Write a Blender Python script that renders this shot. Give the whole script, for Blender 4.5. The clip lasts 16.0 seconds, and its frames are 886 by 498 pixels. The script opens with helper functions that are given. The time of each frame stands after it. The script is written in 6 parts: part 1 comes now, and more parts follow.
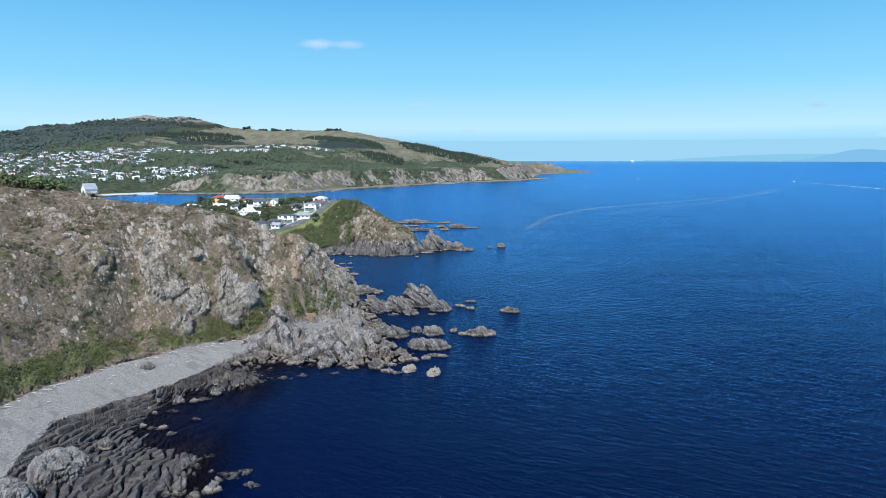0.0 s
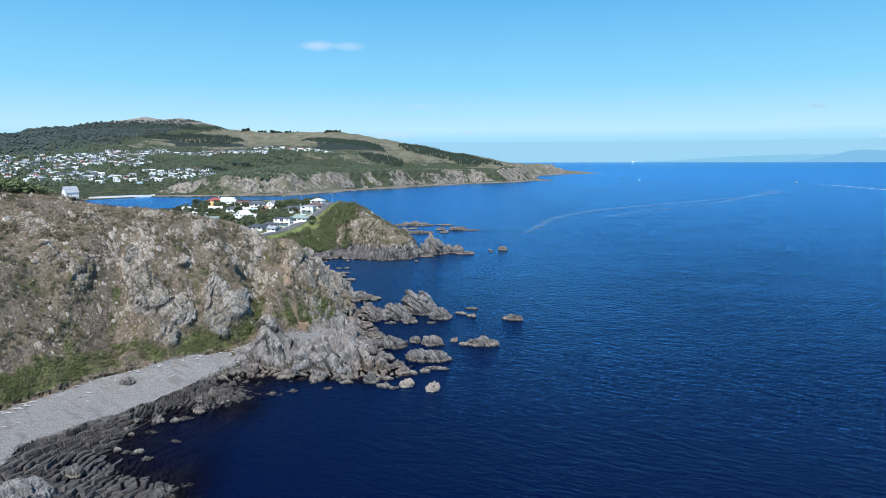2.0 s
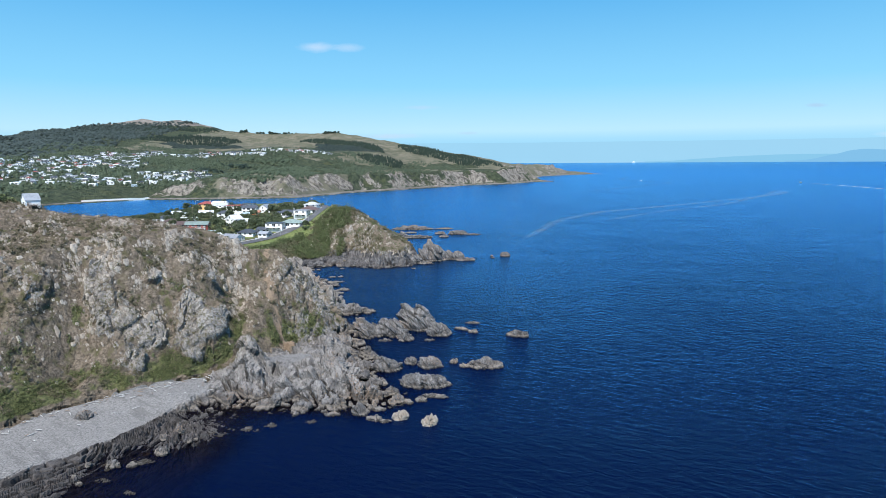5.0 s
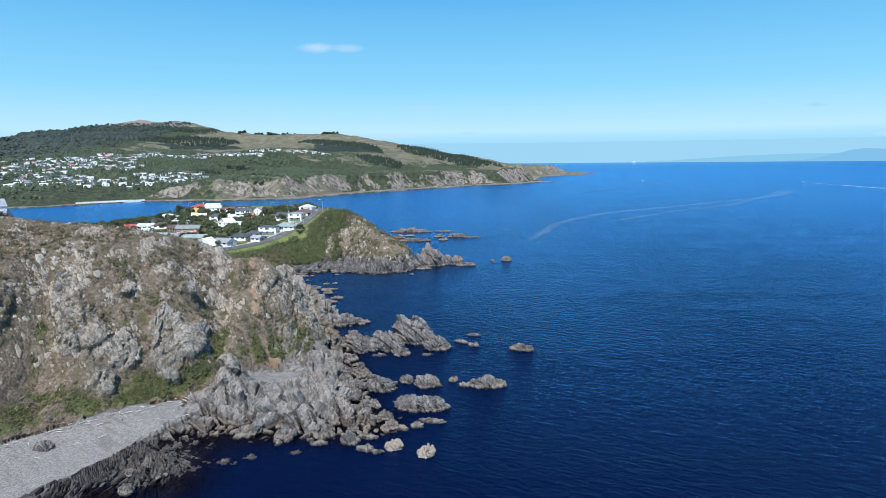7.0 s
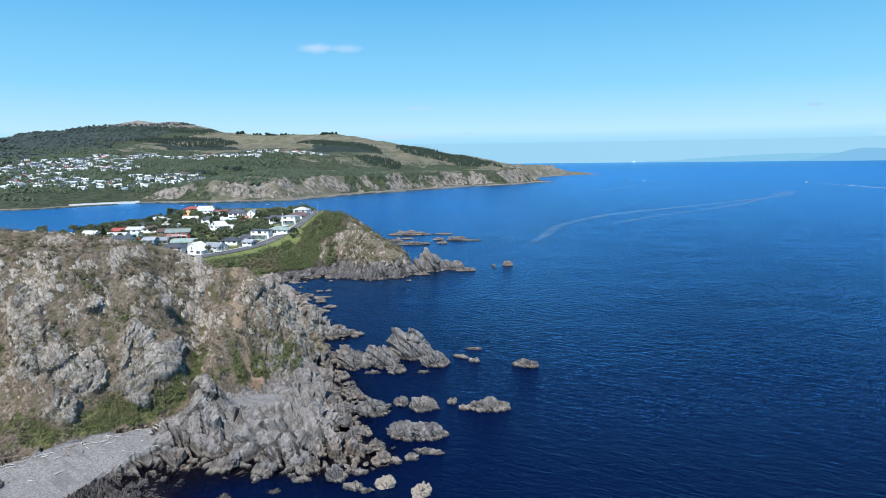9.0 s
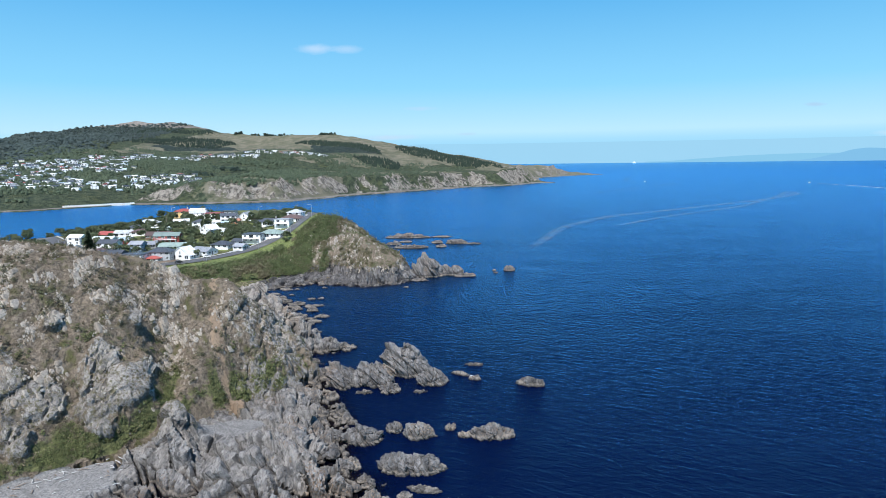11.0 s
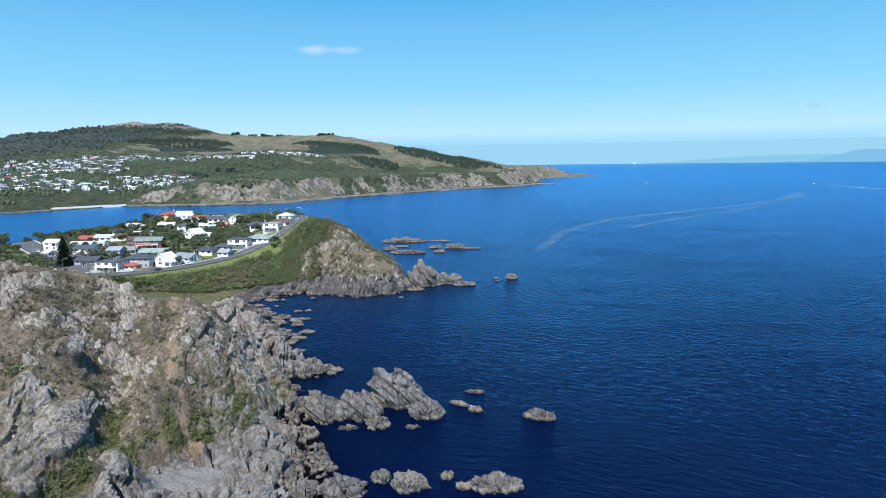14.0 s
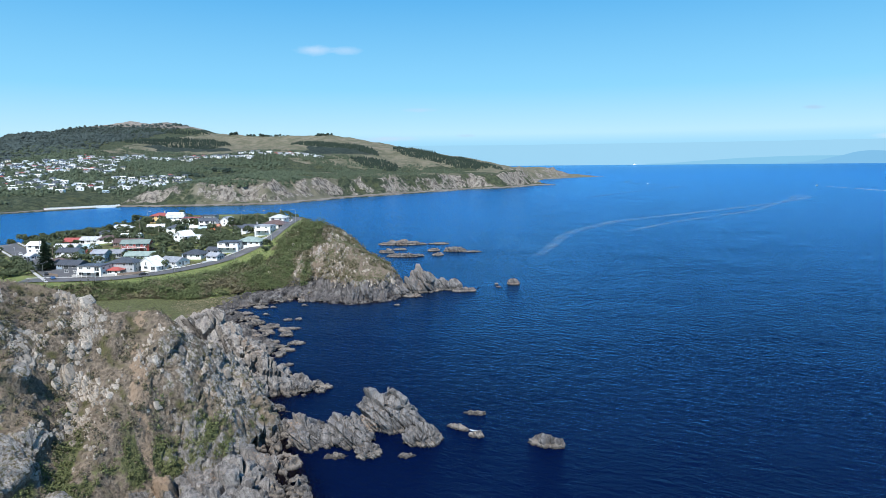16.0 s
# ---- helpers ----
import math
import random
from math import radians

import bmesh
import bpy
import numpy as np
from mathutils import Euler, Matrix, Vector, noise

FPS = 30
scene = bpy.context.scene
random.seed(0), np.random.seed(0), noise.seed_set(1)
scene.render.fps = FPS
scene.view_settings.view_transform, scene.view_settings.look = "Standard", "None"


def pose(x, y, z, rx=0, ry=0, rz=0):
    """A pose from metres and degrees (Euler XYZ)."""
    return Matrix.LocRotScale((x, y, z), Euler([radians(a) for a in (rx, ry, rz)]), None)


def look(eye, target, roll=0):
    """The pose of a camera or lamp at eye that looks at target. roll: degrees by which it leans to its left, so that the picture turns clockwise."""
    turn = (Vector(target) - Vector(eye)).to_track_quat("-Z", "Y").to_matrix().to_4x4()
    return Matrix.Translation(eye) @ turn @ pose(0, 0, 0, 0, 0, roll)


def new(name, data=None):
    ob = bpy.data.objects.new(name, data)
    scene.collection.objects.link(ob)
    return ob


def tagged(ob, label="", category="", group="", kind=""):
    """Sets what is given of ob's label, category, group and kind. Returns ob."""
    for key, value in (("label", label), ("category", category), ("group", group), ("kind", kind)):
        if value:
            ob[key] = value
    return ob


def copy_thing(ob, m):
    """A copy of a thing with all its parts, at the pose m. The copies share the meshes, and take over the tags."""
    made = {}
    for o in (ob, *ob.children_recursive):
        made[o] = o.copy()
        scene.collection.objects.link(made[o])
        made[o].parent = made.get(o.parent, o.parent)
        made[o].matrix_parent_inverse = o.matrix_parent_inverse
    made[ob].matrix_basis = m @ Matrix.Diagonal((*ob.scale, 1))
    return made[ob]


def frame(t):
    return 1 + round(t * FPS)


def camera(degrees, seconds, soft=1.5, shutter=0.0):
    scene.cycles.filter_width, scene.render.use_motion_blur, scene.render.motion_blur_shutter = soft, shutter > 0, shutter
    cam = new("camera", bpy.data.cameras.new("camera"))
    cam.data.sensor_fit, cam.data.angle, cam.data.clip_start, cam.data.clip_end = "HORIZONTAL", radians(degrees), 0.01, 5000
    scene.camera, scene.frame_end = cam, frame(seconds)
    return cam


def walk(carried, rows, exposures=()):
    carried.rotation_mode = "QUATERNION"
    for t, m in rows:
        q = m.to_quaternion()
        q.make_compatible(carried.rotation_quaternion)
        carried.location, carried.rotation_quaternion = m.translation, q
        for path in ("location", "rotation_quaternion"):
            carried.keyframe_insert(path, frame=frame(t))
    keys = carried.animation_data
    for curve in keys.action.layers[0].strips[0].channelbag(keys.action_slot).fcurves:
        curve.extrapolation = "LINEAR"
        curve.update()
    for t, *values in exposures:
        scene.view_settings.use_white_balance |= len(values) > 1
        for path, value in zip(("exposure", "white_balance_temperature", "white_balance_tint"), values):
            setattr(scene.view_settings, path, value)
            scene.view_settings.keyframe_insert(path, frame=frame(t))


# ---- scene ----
cam = camera(69.2, 16.0, soft=0.6)
PATH = [
    (0, (1.23, 2.70, 61.19), (0.47, 101.70, 47.14), -0.03),
    (1, (1.26, 8.27, 60.97), (0.47, 107.29, 47.05), -0.10),
    (2, (1.33, 14.30, 60.93), (0.53, 113.34, 47.11), -0.17),
    (3, (1.44, 20.74, 61.03), (0.63, 119.78, 47.27), -0.24),
    (4, (1.59, 27.52, 61.23), (0.77, 126.57, 47.51), -0.32),
    (5, (1.77, 34.58, 61.47), (0.94, 133.64, 47.78), -0.39),
    (6, (1.97, 41.89, 61.73), (1.14, 140.95, 48.07), -0.46),
    (7, (2.19, 49.39, 61.99), (1.36, 148.46, 48.34), -0.52),
    (8, (2.42, 57.04, 62.21), (1.61, 156.11, 48.58), -0.58),
    (9, (2.66, 64.79, 62.39), (1.86, 163.86, 48.78), -0.63),
    (10, (2.90, 72.61, 62.51), (2.12, 171.68, 48.93), -0.67),
    (11, (3.14, 80.46, 62.57), (2.38, 179.53, 49.03), -0.69),
    (12, (3.37, 88.30, 62.57), (2.64, 187.38, 49.07), -0.70),
    (13, (3.58, 96.10, 62.51), (2.89, 195.19, 49.06), -0.69),
    (14, (3.78, 103.85, 62.42), (3.12, 202.94, 49.02), -0.66),
    (15, (3.95, 111.50, 62.30), (3.34, 210.61, 48.95), -0.61),
    (16, (4.10, 119.05, 62.19), (3.53, 218.16, 48.89), -0.54),
]
walk(cam, [(t, look(eye, target, roll)) for t, eye, target, roll in PATH], [(0, 0.43, 6080, 9), (16, 0.43, 6080, 9)])

# ---- daylight ----
# small clouds: bearing and height as slopes, half width, half height, density, colour
CLOUDS = [(-0.195, 0.170, 0.034, 0.0085, 0.45, (5.0, 6.4, 7.9)), (-0.150, 0.169, 0.026, 0.008, 0.35, (5.0, 6.4, 7.9)), (-0.04, 0.080, 0.030, 0.004, 0.35, (4.6, 6.1, 7.6)),
          (0.56, 0.079, 0.020, 0.004, 0.5, (3.9, 5.3, 6.9)), (-0.09, 0.037, 0.055, 0.005, 0.5, (5.0, 6.3, 7.6)), (0.03, 0.041, 0.018, 0.003, 0.4, (4.4, 5.9, 7.3)), (0.70, 0.034, 0.05, 0.008, 0.5, (5.8, 6.9, 7.8))]
SUN_ELEV, SUN_AZ = radians(53), radians(190)   # azimuth clockwise from +y: behind the camera, to its left
world = bpy.data.worlds.new("sky")
scene.world = world
world.use_nodes = True
wn, wl = world.node_tree.nodes, world.node_tree.links


def wmath(op, a, b=0.0, c=0.0, clamp=False):
    n = wn.new("ShaderNodeMath")
    n.operation, n.use_clamp = op, clamp
    for s, v in zip(n.inputs, (a, b, c)):
        if hasattr(v, "is_output"):
            wl.new(v, s)
        else:
            s.default_value = v
    return n.outputs[0]


def wmix(f, a, b, blend="MIX"):
    n = wn.new("ShaderNodeMix")
    n.data_type, n.blend_type = "RGBA", blend
    for s, v in zip((n.inputs[0], n.inputs[6], n.inputs[7]), (f, a, b)):
        if hasattr(v, "is_output"):
            wl.new(v, s)
        else:
            s.default_value = (*v, 1) if isinstance(v, tuple) else v
    return n.outputs[2]


sky = wn.new("ShaderNodeTexSky")
sky.sky_type, sky.sun_disc = "NISHITA", False
sky.sun_elevation, sky.sun_rotation = SUN_ELEV, SUN_AZ
sky.altitude, sky.air_density, sky.dust_density, sky.ozone_density = 60, 1.0, 0.0, 3.0
way = wn.new("ShaderNodeTexCoord").outputs["Generated"]
wxyz = wn.new("ShaderNodeSeparateXYZ")
wl.new(way, wxyz.inputs[0])
up = wxyz.outputs[2]
ramp = wn.new("ShaderNodeValToRGB")          # clear maritime air: pale at the horizon, deep blue overhead
wl.new(up, ramp.inputs[0])
stops = [(0.0, (3.0, 5.9, 7.7)), (0.012, (2.6, 5.6, 7.6)), (0.030, (3.3, 6.1, 7.8)), (0.044, (4.5, 6.9, 8.0)), (0.11, (2.45, 5.75, 8.0)), (0.24, (1.05, 3.9, 7.0)), (0.6, (0.45, 2.0, 4.9)), (1.0, (0.3, 1.4, 4.0))]
while len(ramp.color_ramp.elements) < len(stops):
    ramp.color_ramp.elements.new(0.5)
for el, (at, col) in zip(ramp.color_ramp.elements, stops):
    el.position, el.color = at, (*[c / 8 for c in col], 1)
clear_air = wmix(1.0, ramp.outputs[0], (8.0, 8.0, 8.0), "MULTIPLY")
tint = wmix(0.96, sky.outputs[0], clear_air)
across, rise_ = wmath("DIVIDE", wxyz.outputs[0], wxyz.outputs[1]), wmath("DIVIDE", up, wxyz.outputs[1])
puff = wn.new("ShaderNodeTexNoise")
puff.inputs["Scale"].default_value, puff.inputs["Detail"].default_value, puff.inputs["Roughness"].default_value = 34, 6, 0.6
stretch = wn.new("ShaderNodeMapping")
stretch.inputs["Scale"].default_value = (1, 1, 2.4)
wl.new(way, stretch.inputs[0])
wl.new(stretch.outputs[0], puff.inputs["Vector"])
ahead = wmath("GREATER_THAN", wxyz.outputs[1], 0.05)
for cu, cv, ru, rv, dens, col in CLOUDS:
    du, dv_ = wmath("DIVIDE", wmath("SUBTRACT", across, cu), ru), wmath("DIVIDE", wmath("SUBTRACT", rise_, cv), rv)
    r2 = wmath("ADD", wmath("MULTIPLY", du, du), wmath("MULTIPLY", dv_, dv_))
    body = wmath("SUBTRACT", wmath("ADD", wmath("EXPONENT", wmath("MULTIPLY", r2, -1.0)), wmath("MULTIPLY", puff.outputs[0], 0.9)), 0.82)
    tint = wmix(wmath("MULTIPLY", wmath("MULTIPLY", body, dens * 2.2, clamp=True), ahead), tint, col)
wn["Background"].inputs["Strength"].default_value = 0.089
wl.new(tint, wn["Background"].inputs["Color"])
sun = new("sun", bpy.data.lights.new("sun", "SUN"))
sun.data.energy, sun.data.angle, sun.data.color = 5.3, radians(0.5), (1.0, 0.955, 0.90)
sd = Vector((math.sin(SUN_AZ) * math.cos(SUN_ELEV), math.cos(SUN_AZ) * math.cos(SUN_ELEV), math.sin(SUN_ELEV)))
sun.matrix_world = look((0, 0, 300), Vector((0, 0, 300)) - sd)

# ---- land shape ----


def hash01(ix, iy, iz, seed):
    h = (ix.astype(np.int64) * 374761393 + iy.astype(np.int64) * 668265263 + iz.astype(np.int64) * 1274126177 + seed * 974711) & 0xFFFFFFFF
    h = ((h ^ (h >> 13)) * 1274126177) & 0xFFFFFFFF
    h = ((h ^ (h >> 16)) * 2246822519) & 0xFFFFFFFF
    return ((h ^ (h >> 15)) & 0xFFFFFF) / float(0xFFFFFF)


def vnoise(x, y, z=0.0, seed=0):
    """Value noise, 0 to 1."""
    x, y, z = np.broadcast_arrays(np.asarray(x, float), y, z)
    ix, iy, iz = np.floor(x), np.floor(y), np.floor(z)
    fx, fy, fz = x - ix, y - iy, z - iz
    fx, fy, fz = [f * f * (3 - 2 * f) for f in (fx, fy, fz)]
    out = 0
    for a in (0, 1):
        for b in (0, 1):
            for c in (0, 1):
                w = (fx if a else 1 - fx) * (fy if b else 1 - fy) * (fz if c else 1 - fz)
                out = out + w * hash01(ix + a, iy + b, iz + c, seed)
    return out


def fbm(x, y, z=0.0, seed=0, octaves=4, ridged=False):
    total, amp, norm = 0, 1.0, 0
    for k in range(octaves):
        n = vnoise(np.asarray(x) * 2.03**k + 17 * k, np.asarray(y) * 2.03**k, np.asarray(z) * 2.03**k, seed + k)
        if ridged:
            n = 1 - abs(2 * n - 1)
        total, norm, amp = total + amp * n, norm + amp, amp * 0.5
    return total / norm


def worley(x, y, z, seed=0):
    """Distance to the nearest and second nearest scattered point, and the nearest one's own random number."""
    x, y, z = np.broadcast_arrays(np.asarray(x, float), y, z)
    ix, iy, iz = np.floor(x), np.floor(y), np.floor(z)
    d1, d2, own = np.full(x.shape, 9.0), np.full(x.shape, 9.0), np.zeros(x.shape)
    for a in (-1, 0, 1):
        for b in (-1, 0, 1):
            for c in (-1, 0, 1):
                jx, jy, jz = ix + a, iy + b, iz + c
                r = [hash01(jx, jy, jz, seed + s) for s in (1, 2, 3)]
                d = np.sqrt((jx + r[0] - x)**2 + (jy + r[1] - y)**2 + (jz + r[2] - z)**2)
                near = d < d1
                d2 = np.where(near, d1, np.minimum(d2, d))
                own = np.where(near, hash01(jx, jy, jz, seed + 9), own)
                d1 = np.where(near, d, d1)
    return d1, d2, own


def edge_distance(x, y, poly):
    """Signed distance to a closed outline, positive inside."""
    best, inside = np.full(np.shape(x), 1e9), np.zeros(np.shape(x), bool)
    n = len(poly)
    for i in range(n):
        (ax, ay), (bx, by) = poly[i], poly[(i + 1) % n]
        ex, ey = bx - ax, by - ay
        k = np.clip(((x - ax) * ex + (y - ay) * ey) / (ex * ex + ey * ey), 0, 1)
        best = np.minimum(best, np.hypot(x - ax - k * ex, y - ay - k * ey))
        cross = (ay > y) != (by > y)
        if ay != by:
            inside ^= cross & (x < ex * (y - ay) / (by - ay) + ax)
    return np.where(inside, best, -best)


def line_ridge(x, y, line, slope):
    """The highest of the flanks that fall from a crest line of (x, y, z) nodes."""
    best = np.full(np.shape(x), -1e9)
    for (ax, ay, az), (bx, by, bz) in zip(line, line[1:]):
        ex, ey = bx - ax, by - ay
        k = np.clip(((x - ax) * ex + (y - ay) * ey) / (ex * ex + ey * ey), 0, 1)
        best = np.maximum(best, az + k * (bz - az) - slope * np.hypot(x - ax - k * ex, y - ay - k * ey))
    return best


def line_gap(x, y, line):
    """Distance to an open line of (x, y) nodes."""
    best = np.full(np.shape(x), 1e9)
    for (ax, ay), (bx, by) in zip(line, line[1:]):
        ex, ey = bx - ax, by - ay
        k = np.clip(((x - ax) * ex + (y - ay) * ey) / (ex * ex + ey * ey), 0, 1)
        best = np.minimum(best, np.hypot(x - ax - k * ex, y - ay - k * ey))
    return best


def mound(x, y, cx, cy, rx, ry, h, turn=0.0):
    c, s = math.cos(radians(turn)), math.sin(radians(turn))
    u, v = ((x - cx) * c + (y - cy) * s) / rx, (-(x - cx) * s + (y - cy) * c) / ry
    return h * np.exp(-(u * u + v * v))


def soft(a, b, v):
    k = np.clip((v - a) / (b - a), 0, 1)
    return k * k * (3 - 2 * k)


SHORE = [(-190, 30), (-110, 75), (-74, 98), (-44, 112), (-50, 126), (-61, 131), (-69, 138), (-70, 148), (-71, 157), (-64, 164), (-53, 167), (-58, 182), (-50, 190),
         (-37, 187), (-22, 187), (-12, 191), (-12, 198), (-18, 206), (-20, 218), (-21.5, 230), (-26, 241), (-33, 257), (-37.5, 271),
         (-45, 283), (-34, 289), (-33, 293), (-43, 303), (-56, 317), (-53, 326), (-60, 340), (-67, 352), (-78, 377), (-93, 394),
         (-77, 400), (-67, 410), (-55, 405), (-39, 399), (-22, 406), (-16, 420), (-14, 436), (-24, 462), (-36, 500), (-52, 560),
         (-80, 640), (-140, 745), (-236, 740), (-254, 640), (-268, 592), (-300, 552), (-345, 541), (-420, 522), (-520, 505), (-520, 30)]
TOE = [(-150, 60), (-122, 108), (-107, 135), (-104, 158), (-97, 175), (-87, 187), (-75, 198), (-62, 210), (-54, 223), (-47, 237),
       (-39, 247), (-36, 262), (-40, 274), (-50, 279), (-60, 269), (-82, 274), (-108, 285), (-130, 306), (-170, 335), (-230, 370),
       (-330, 400), (-430, 300), (-430, 60)]
GULLY = [(-93, 186), (-99, 203), (-105, 222), (-107, 240)]      # the green gully between the two spurs
CLEFT = [(-57, 213), (-63, 226), (-66, 233)]                    # the bushy hollow beside the nose
VILLAGE_TOE = [(-82, 419), (-60, 427), (-39, 404), (-23, 410), (-17, 424), (-20, 450), (-36, 484), (-50, 530), (-68, 590), (-95, 640),
               (-148, 715), (-228, 712), (-248, 635), (-262, 587), (-297, 546), (-345, 535), (-420, 515), (-500, 498), (-500, 380), (-230, 398), (-160, 392), (-110, 398)]
FAR_SHORE = [(-1500, 900), (-900, 900), (-585, 963), (-554, 1008), (-503, 1094), (-421, 1083), (-332, 1096), (-253, 1126), (-189, 1275),
             (-97, 1403), (17, 1562), (60, 1640), (156, 1692), (250, 1840), (301, 1856), (230, 1960), (290, 2200), (350, 2430),
             (489, 2634), (654, 2769), (560, 2830), (300, 3000), (0, 4600), (-5600, 5700), (-5600, 900)]
FAR_CREST = [(-3300, 2700, 130), (-2300, 2900, 150), (-2050, 2900, 150), (-1872, 2900, 182), (-1576, 2720, 196), (-1490, 2850, 222), (-1340, 2900, 246),
             (-1250, 2880, 238), (-1150, 2820, 236), (-1010, 2700, 198), (-850, 2520, 168), (-700, 2450, 172), (-403, 2320, 158), (-184, 2300, 134), (15, 2200, 97), (120, 2020, 68), (190, 1900, 42), (240, 1860, 24)]
FAR_TIP = [(15, 2300, 60), (266, 2400, 64), (380, 2600, 62), (453, 2690, 34), (510, 2725, 14), (560, 2740, 21), (590, 2750, 6)]


def steep(d, a=2.0, first=12, b=1.0, second=12, c=0.35, third=16, e=0.12):
    """Cliff profile: steep first, rounding over to the top."""
    return (a * np.clip(d, 0, first) + b * np.clip(d - first, 0, second) + c * np.clip(d - first - second, 0, third)
            + e * np.clip(d - first - second - third, 0, None))


def village_level(x, y):
    up = 6.5 + 0.075 * np.clip(y - 425, 0, 200) + 3.5 * soft(-150, -90, x) * soft(440, 520, y)
    up = up - 3.0 * soft(-190, -260, x) - 0.12 * np.clip(y - 650, 0, 100)
    return up


def near_land(x, y):
    """Height of the cliff headland and the village behind it, before its rock relief; and what covers it."""
    wob = 5 * (fbm(x / 22, y / 22, 0, 3) - 0.5)
    d = edge_distance(x, y, SHORE) + 0.5 * wob
    dt = edge_distance(x, y, TOE) + wob + 3.0 * (fbm(x / 7, y / 7, 0, 5, 3) - 0.5)
    dv = edge_distance(x, y, VILLAGE_TOE) + 0.8 * wob
    reef = soft(-44, -56, x) * soft(192, 178, y)
    shoal = 0.5 - 0.43 * soft(-30, -50, x) * soft(200, 185, y)
    shelf = np.where(d < 0, np.maximum(np.where(d > -20, d * shoal, -20 * shoal + 0.5 * (d + 20)), -5.0), 0.35 + (2.4 - 1.7 * reef) * soft(0, 14, d) + (1.2 + 0.8 * reef) * soft(12, 40, d))
    shelf = shelf + soft(2, 10, d) * (mound(x, y, -55.5, 210.5, 4.5, 6, 9.5, 20) + mound(x, y, -33, 206, 10, 14, 3.5) + mound(x, y, -36, 232, 9, 12, 2.5)
                                      + mound(x, y, -25, 196, 9, 4, 2.5, -10))
    left, nose = soft(-100, -128, x), soft(-66, -53, x) * soft(290, 270, y)
    hill = steep(np.clip(dt, 0, None), 1.12, 12, 1.28, 18, 0.33, 16)
    hill = hill * (1 - left) + left * steep(np.clip(dt, 0, None), 1.25, 12, 1.1, 12, 0.52, 34)
    hill = hill * (1 - nose) + nose * steep(np.clip(dt, 0, None), 1.9, 12, 0.5, 18, 0.4, 14)
    hill = hill - 7.5 * np.exp(-(line_gap(x, y, GULLY) / 6.5)**2) * soft(1, 9, dt) * soft(37, 26, dt)
    hill = hill - 4.5 * np.exp(-(line_gap(x, y, CLEFT) / 4.0)**2) * soft(2, 9, dt) * soft(26, 18, dt)
    hill = hill + 1.5 * (fbm(x / 30, y / 30, 0, 8) - 0.5) * soft(10, 30, dt) + (mound(x, y, -66.5, 213.5, 4.5, 5.5, 6.0) + mound(x, y, -68, 248, 8, 8, 3.0) + mound(x, y, -58.5, 251, 6, 6, 3.6) - mound(x, y, -49, 257, 6, 8, 3.5)) * soft(0, 3, dt)
    knob = mound(x, y, -64, 291, 15, 14, 17.5) + mound(x, y, -47, 288, 12, 7, 6.5) + mound(x, y, -62, 309, 10, 13, 6)
    front = np.minimum(3.2 + hill, 60)
    z = np.where(dt > 0, np.maximum(front, shelf), shelf) + knob * soft(-1, 6, d)
    level = village_level(x, y)
    east = (mound(x, y, -71, 496, 18.5, 40, 15) + mound(x, y, -98, 528, 36, 52, 6) + mound(x, y, -45, 432, 22, 16, 12, -20) + mound(x, y, -60, 445, 26, 20, 5))
    east = east - 4.5 * np.exp(-(line_gap(x, y, [(-92, 450), (-76, 456), (-58, 470)]) / 7)**2) + mound(x, y, -52, 446, 14, 9, 2.5)
    bank = steep(np.clip(dv, 0, None), 0.42 + 1.15 * soft(-78, -55, x), 8 + 4 * soft(-55, -78, x), 0.78, 30, 0.5)
    vill = np.minimum(2.6 + bank, level + east)
    vill = np.where(dv > 0, vill, 0)
    z = np.maximum(z, np.where(dv > 0, vill, -9))
    return z, d, dt, dv


def far_land(x, y):
    wob = 60 * (fbm(x / 170, y / 170, 0, 21) - 0.5) * soft(0, 200, y - 1000)
    d = edge_distance(x, y, FAR_SHORE) + 16 * (fbm(x / 60, y / 60, 0, 22, 3) - 0.5)
    hills = np.maximum(line_ridge(x, y, [(a, b, 0.84 * c) for a, b, c in FAR_CREST], 0.10), line_ridge(x, y, FAR_CREST, 0.30))
    east = soft(-500, -50, x)
    hills = np.maximum(hills * (1 - east) + line_ridge(x, y, FAR_CREST, 0.21) * east, line_ridge(x, y, FAR_TIP, 0.30))
    hills = hills + 34 * (fbm(x / 330, y / 330, 0, 23, 4, True) - 0.62) * soft(300, 900, d) * soft(0, 60, 240 - hills) + wob * 0.25 * soft(100, 500, d)
    cliff = (24 + 26 * (fbm(x / 110, y / 110, 0, 25, 3) - 0.5)) * soft(-560, -360, x) * soft(500, 400, x) + 5
    rise = np.where(d < 0, np.maximum(d * 0.3, -6), 1.5 + cliff * soft(4, 46 + 50 * fbm(x / 90, y / 90, 0, 26, 3), d) + 0.19 * np.clip(d - 26, 0, None))
    hills = np.maximum(hills, 6 + 22 * soft(-560, -360, x) * soft(2250, 1950, y) + 0.045 * np.clip(d, 0, 500) - 12 * soft(-100, 250, x) * soft(1900, 2100, y))
    k = 5.0
    low = -k * np.log(np.exp(-np.clip(rise, -20, 400) / k) + np.exp(-np.clip(hills, -20, 400) / k))
    return np.where(d < 0, np.minimum(rise, -0.5), np.maximum(np.minimum(rise, low + 3), 0.6)), d
# ---- end of land shape ----

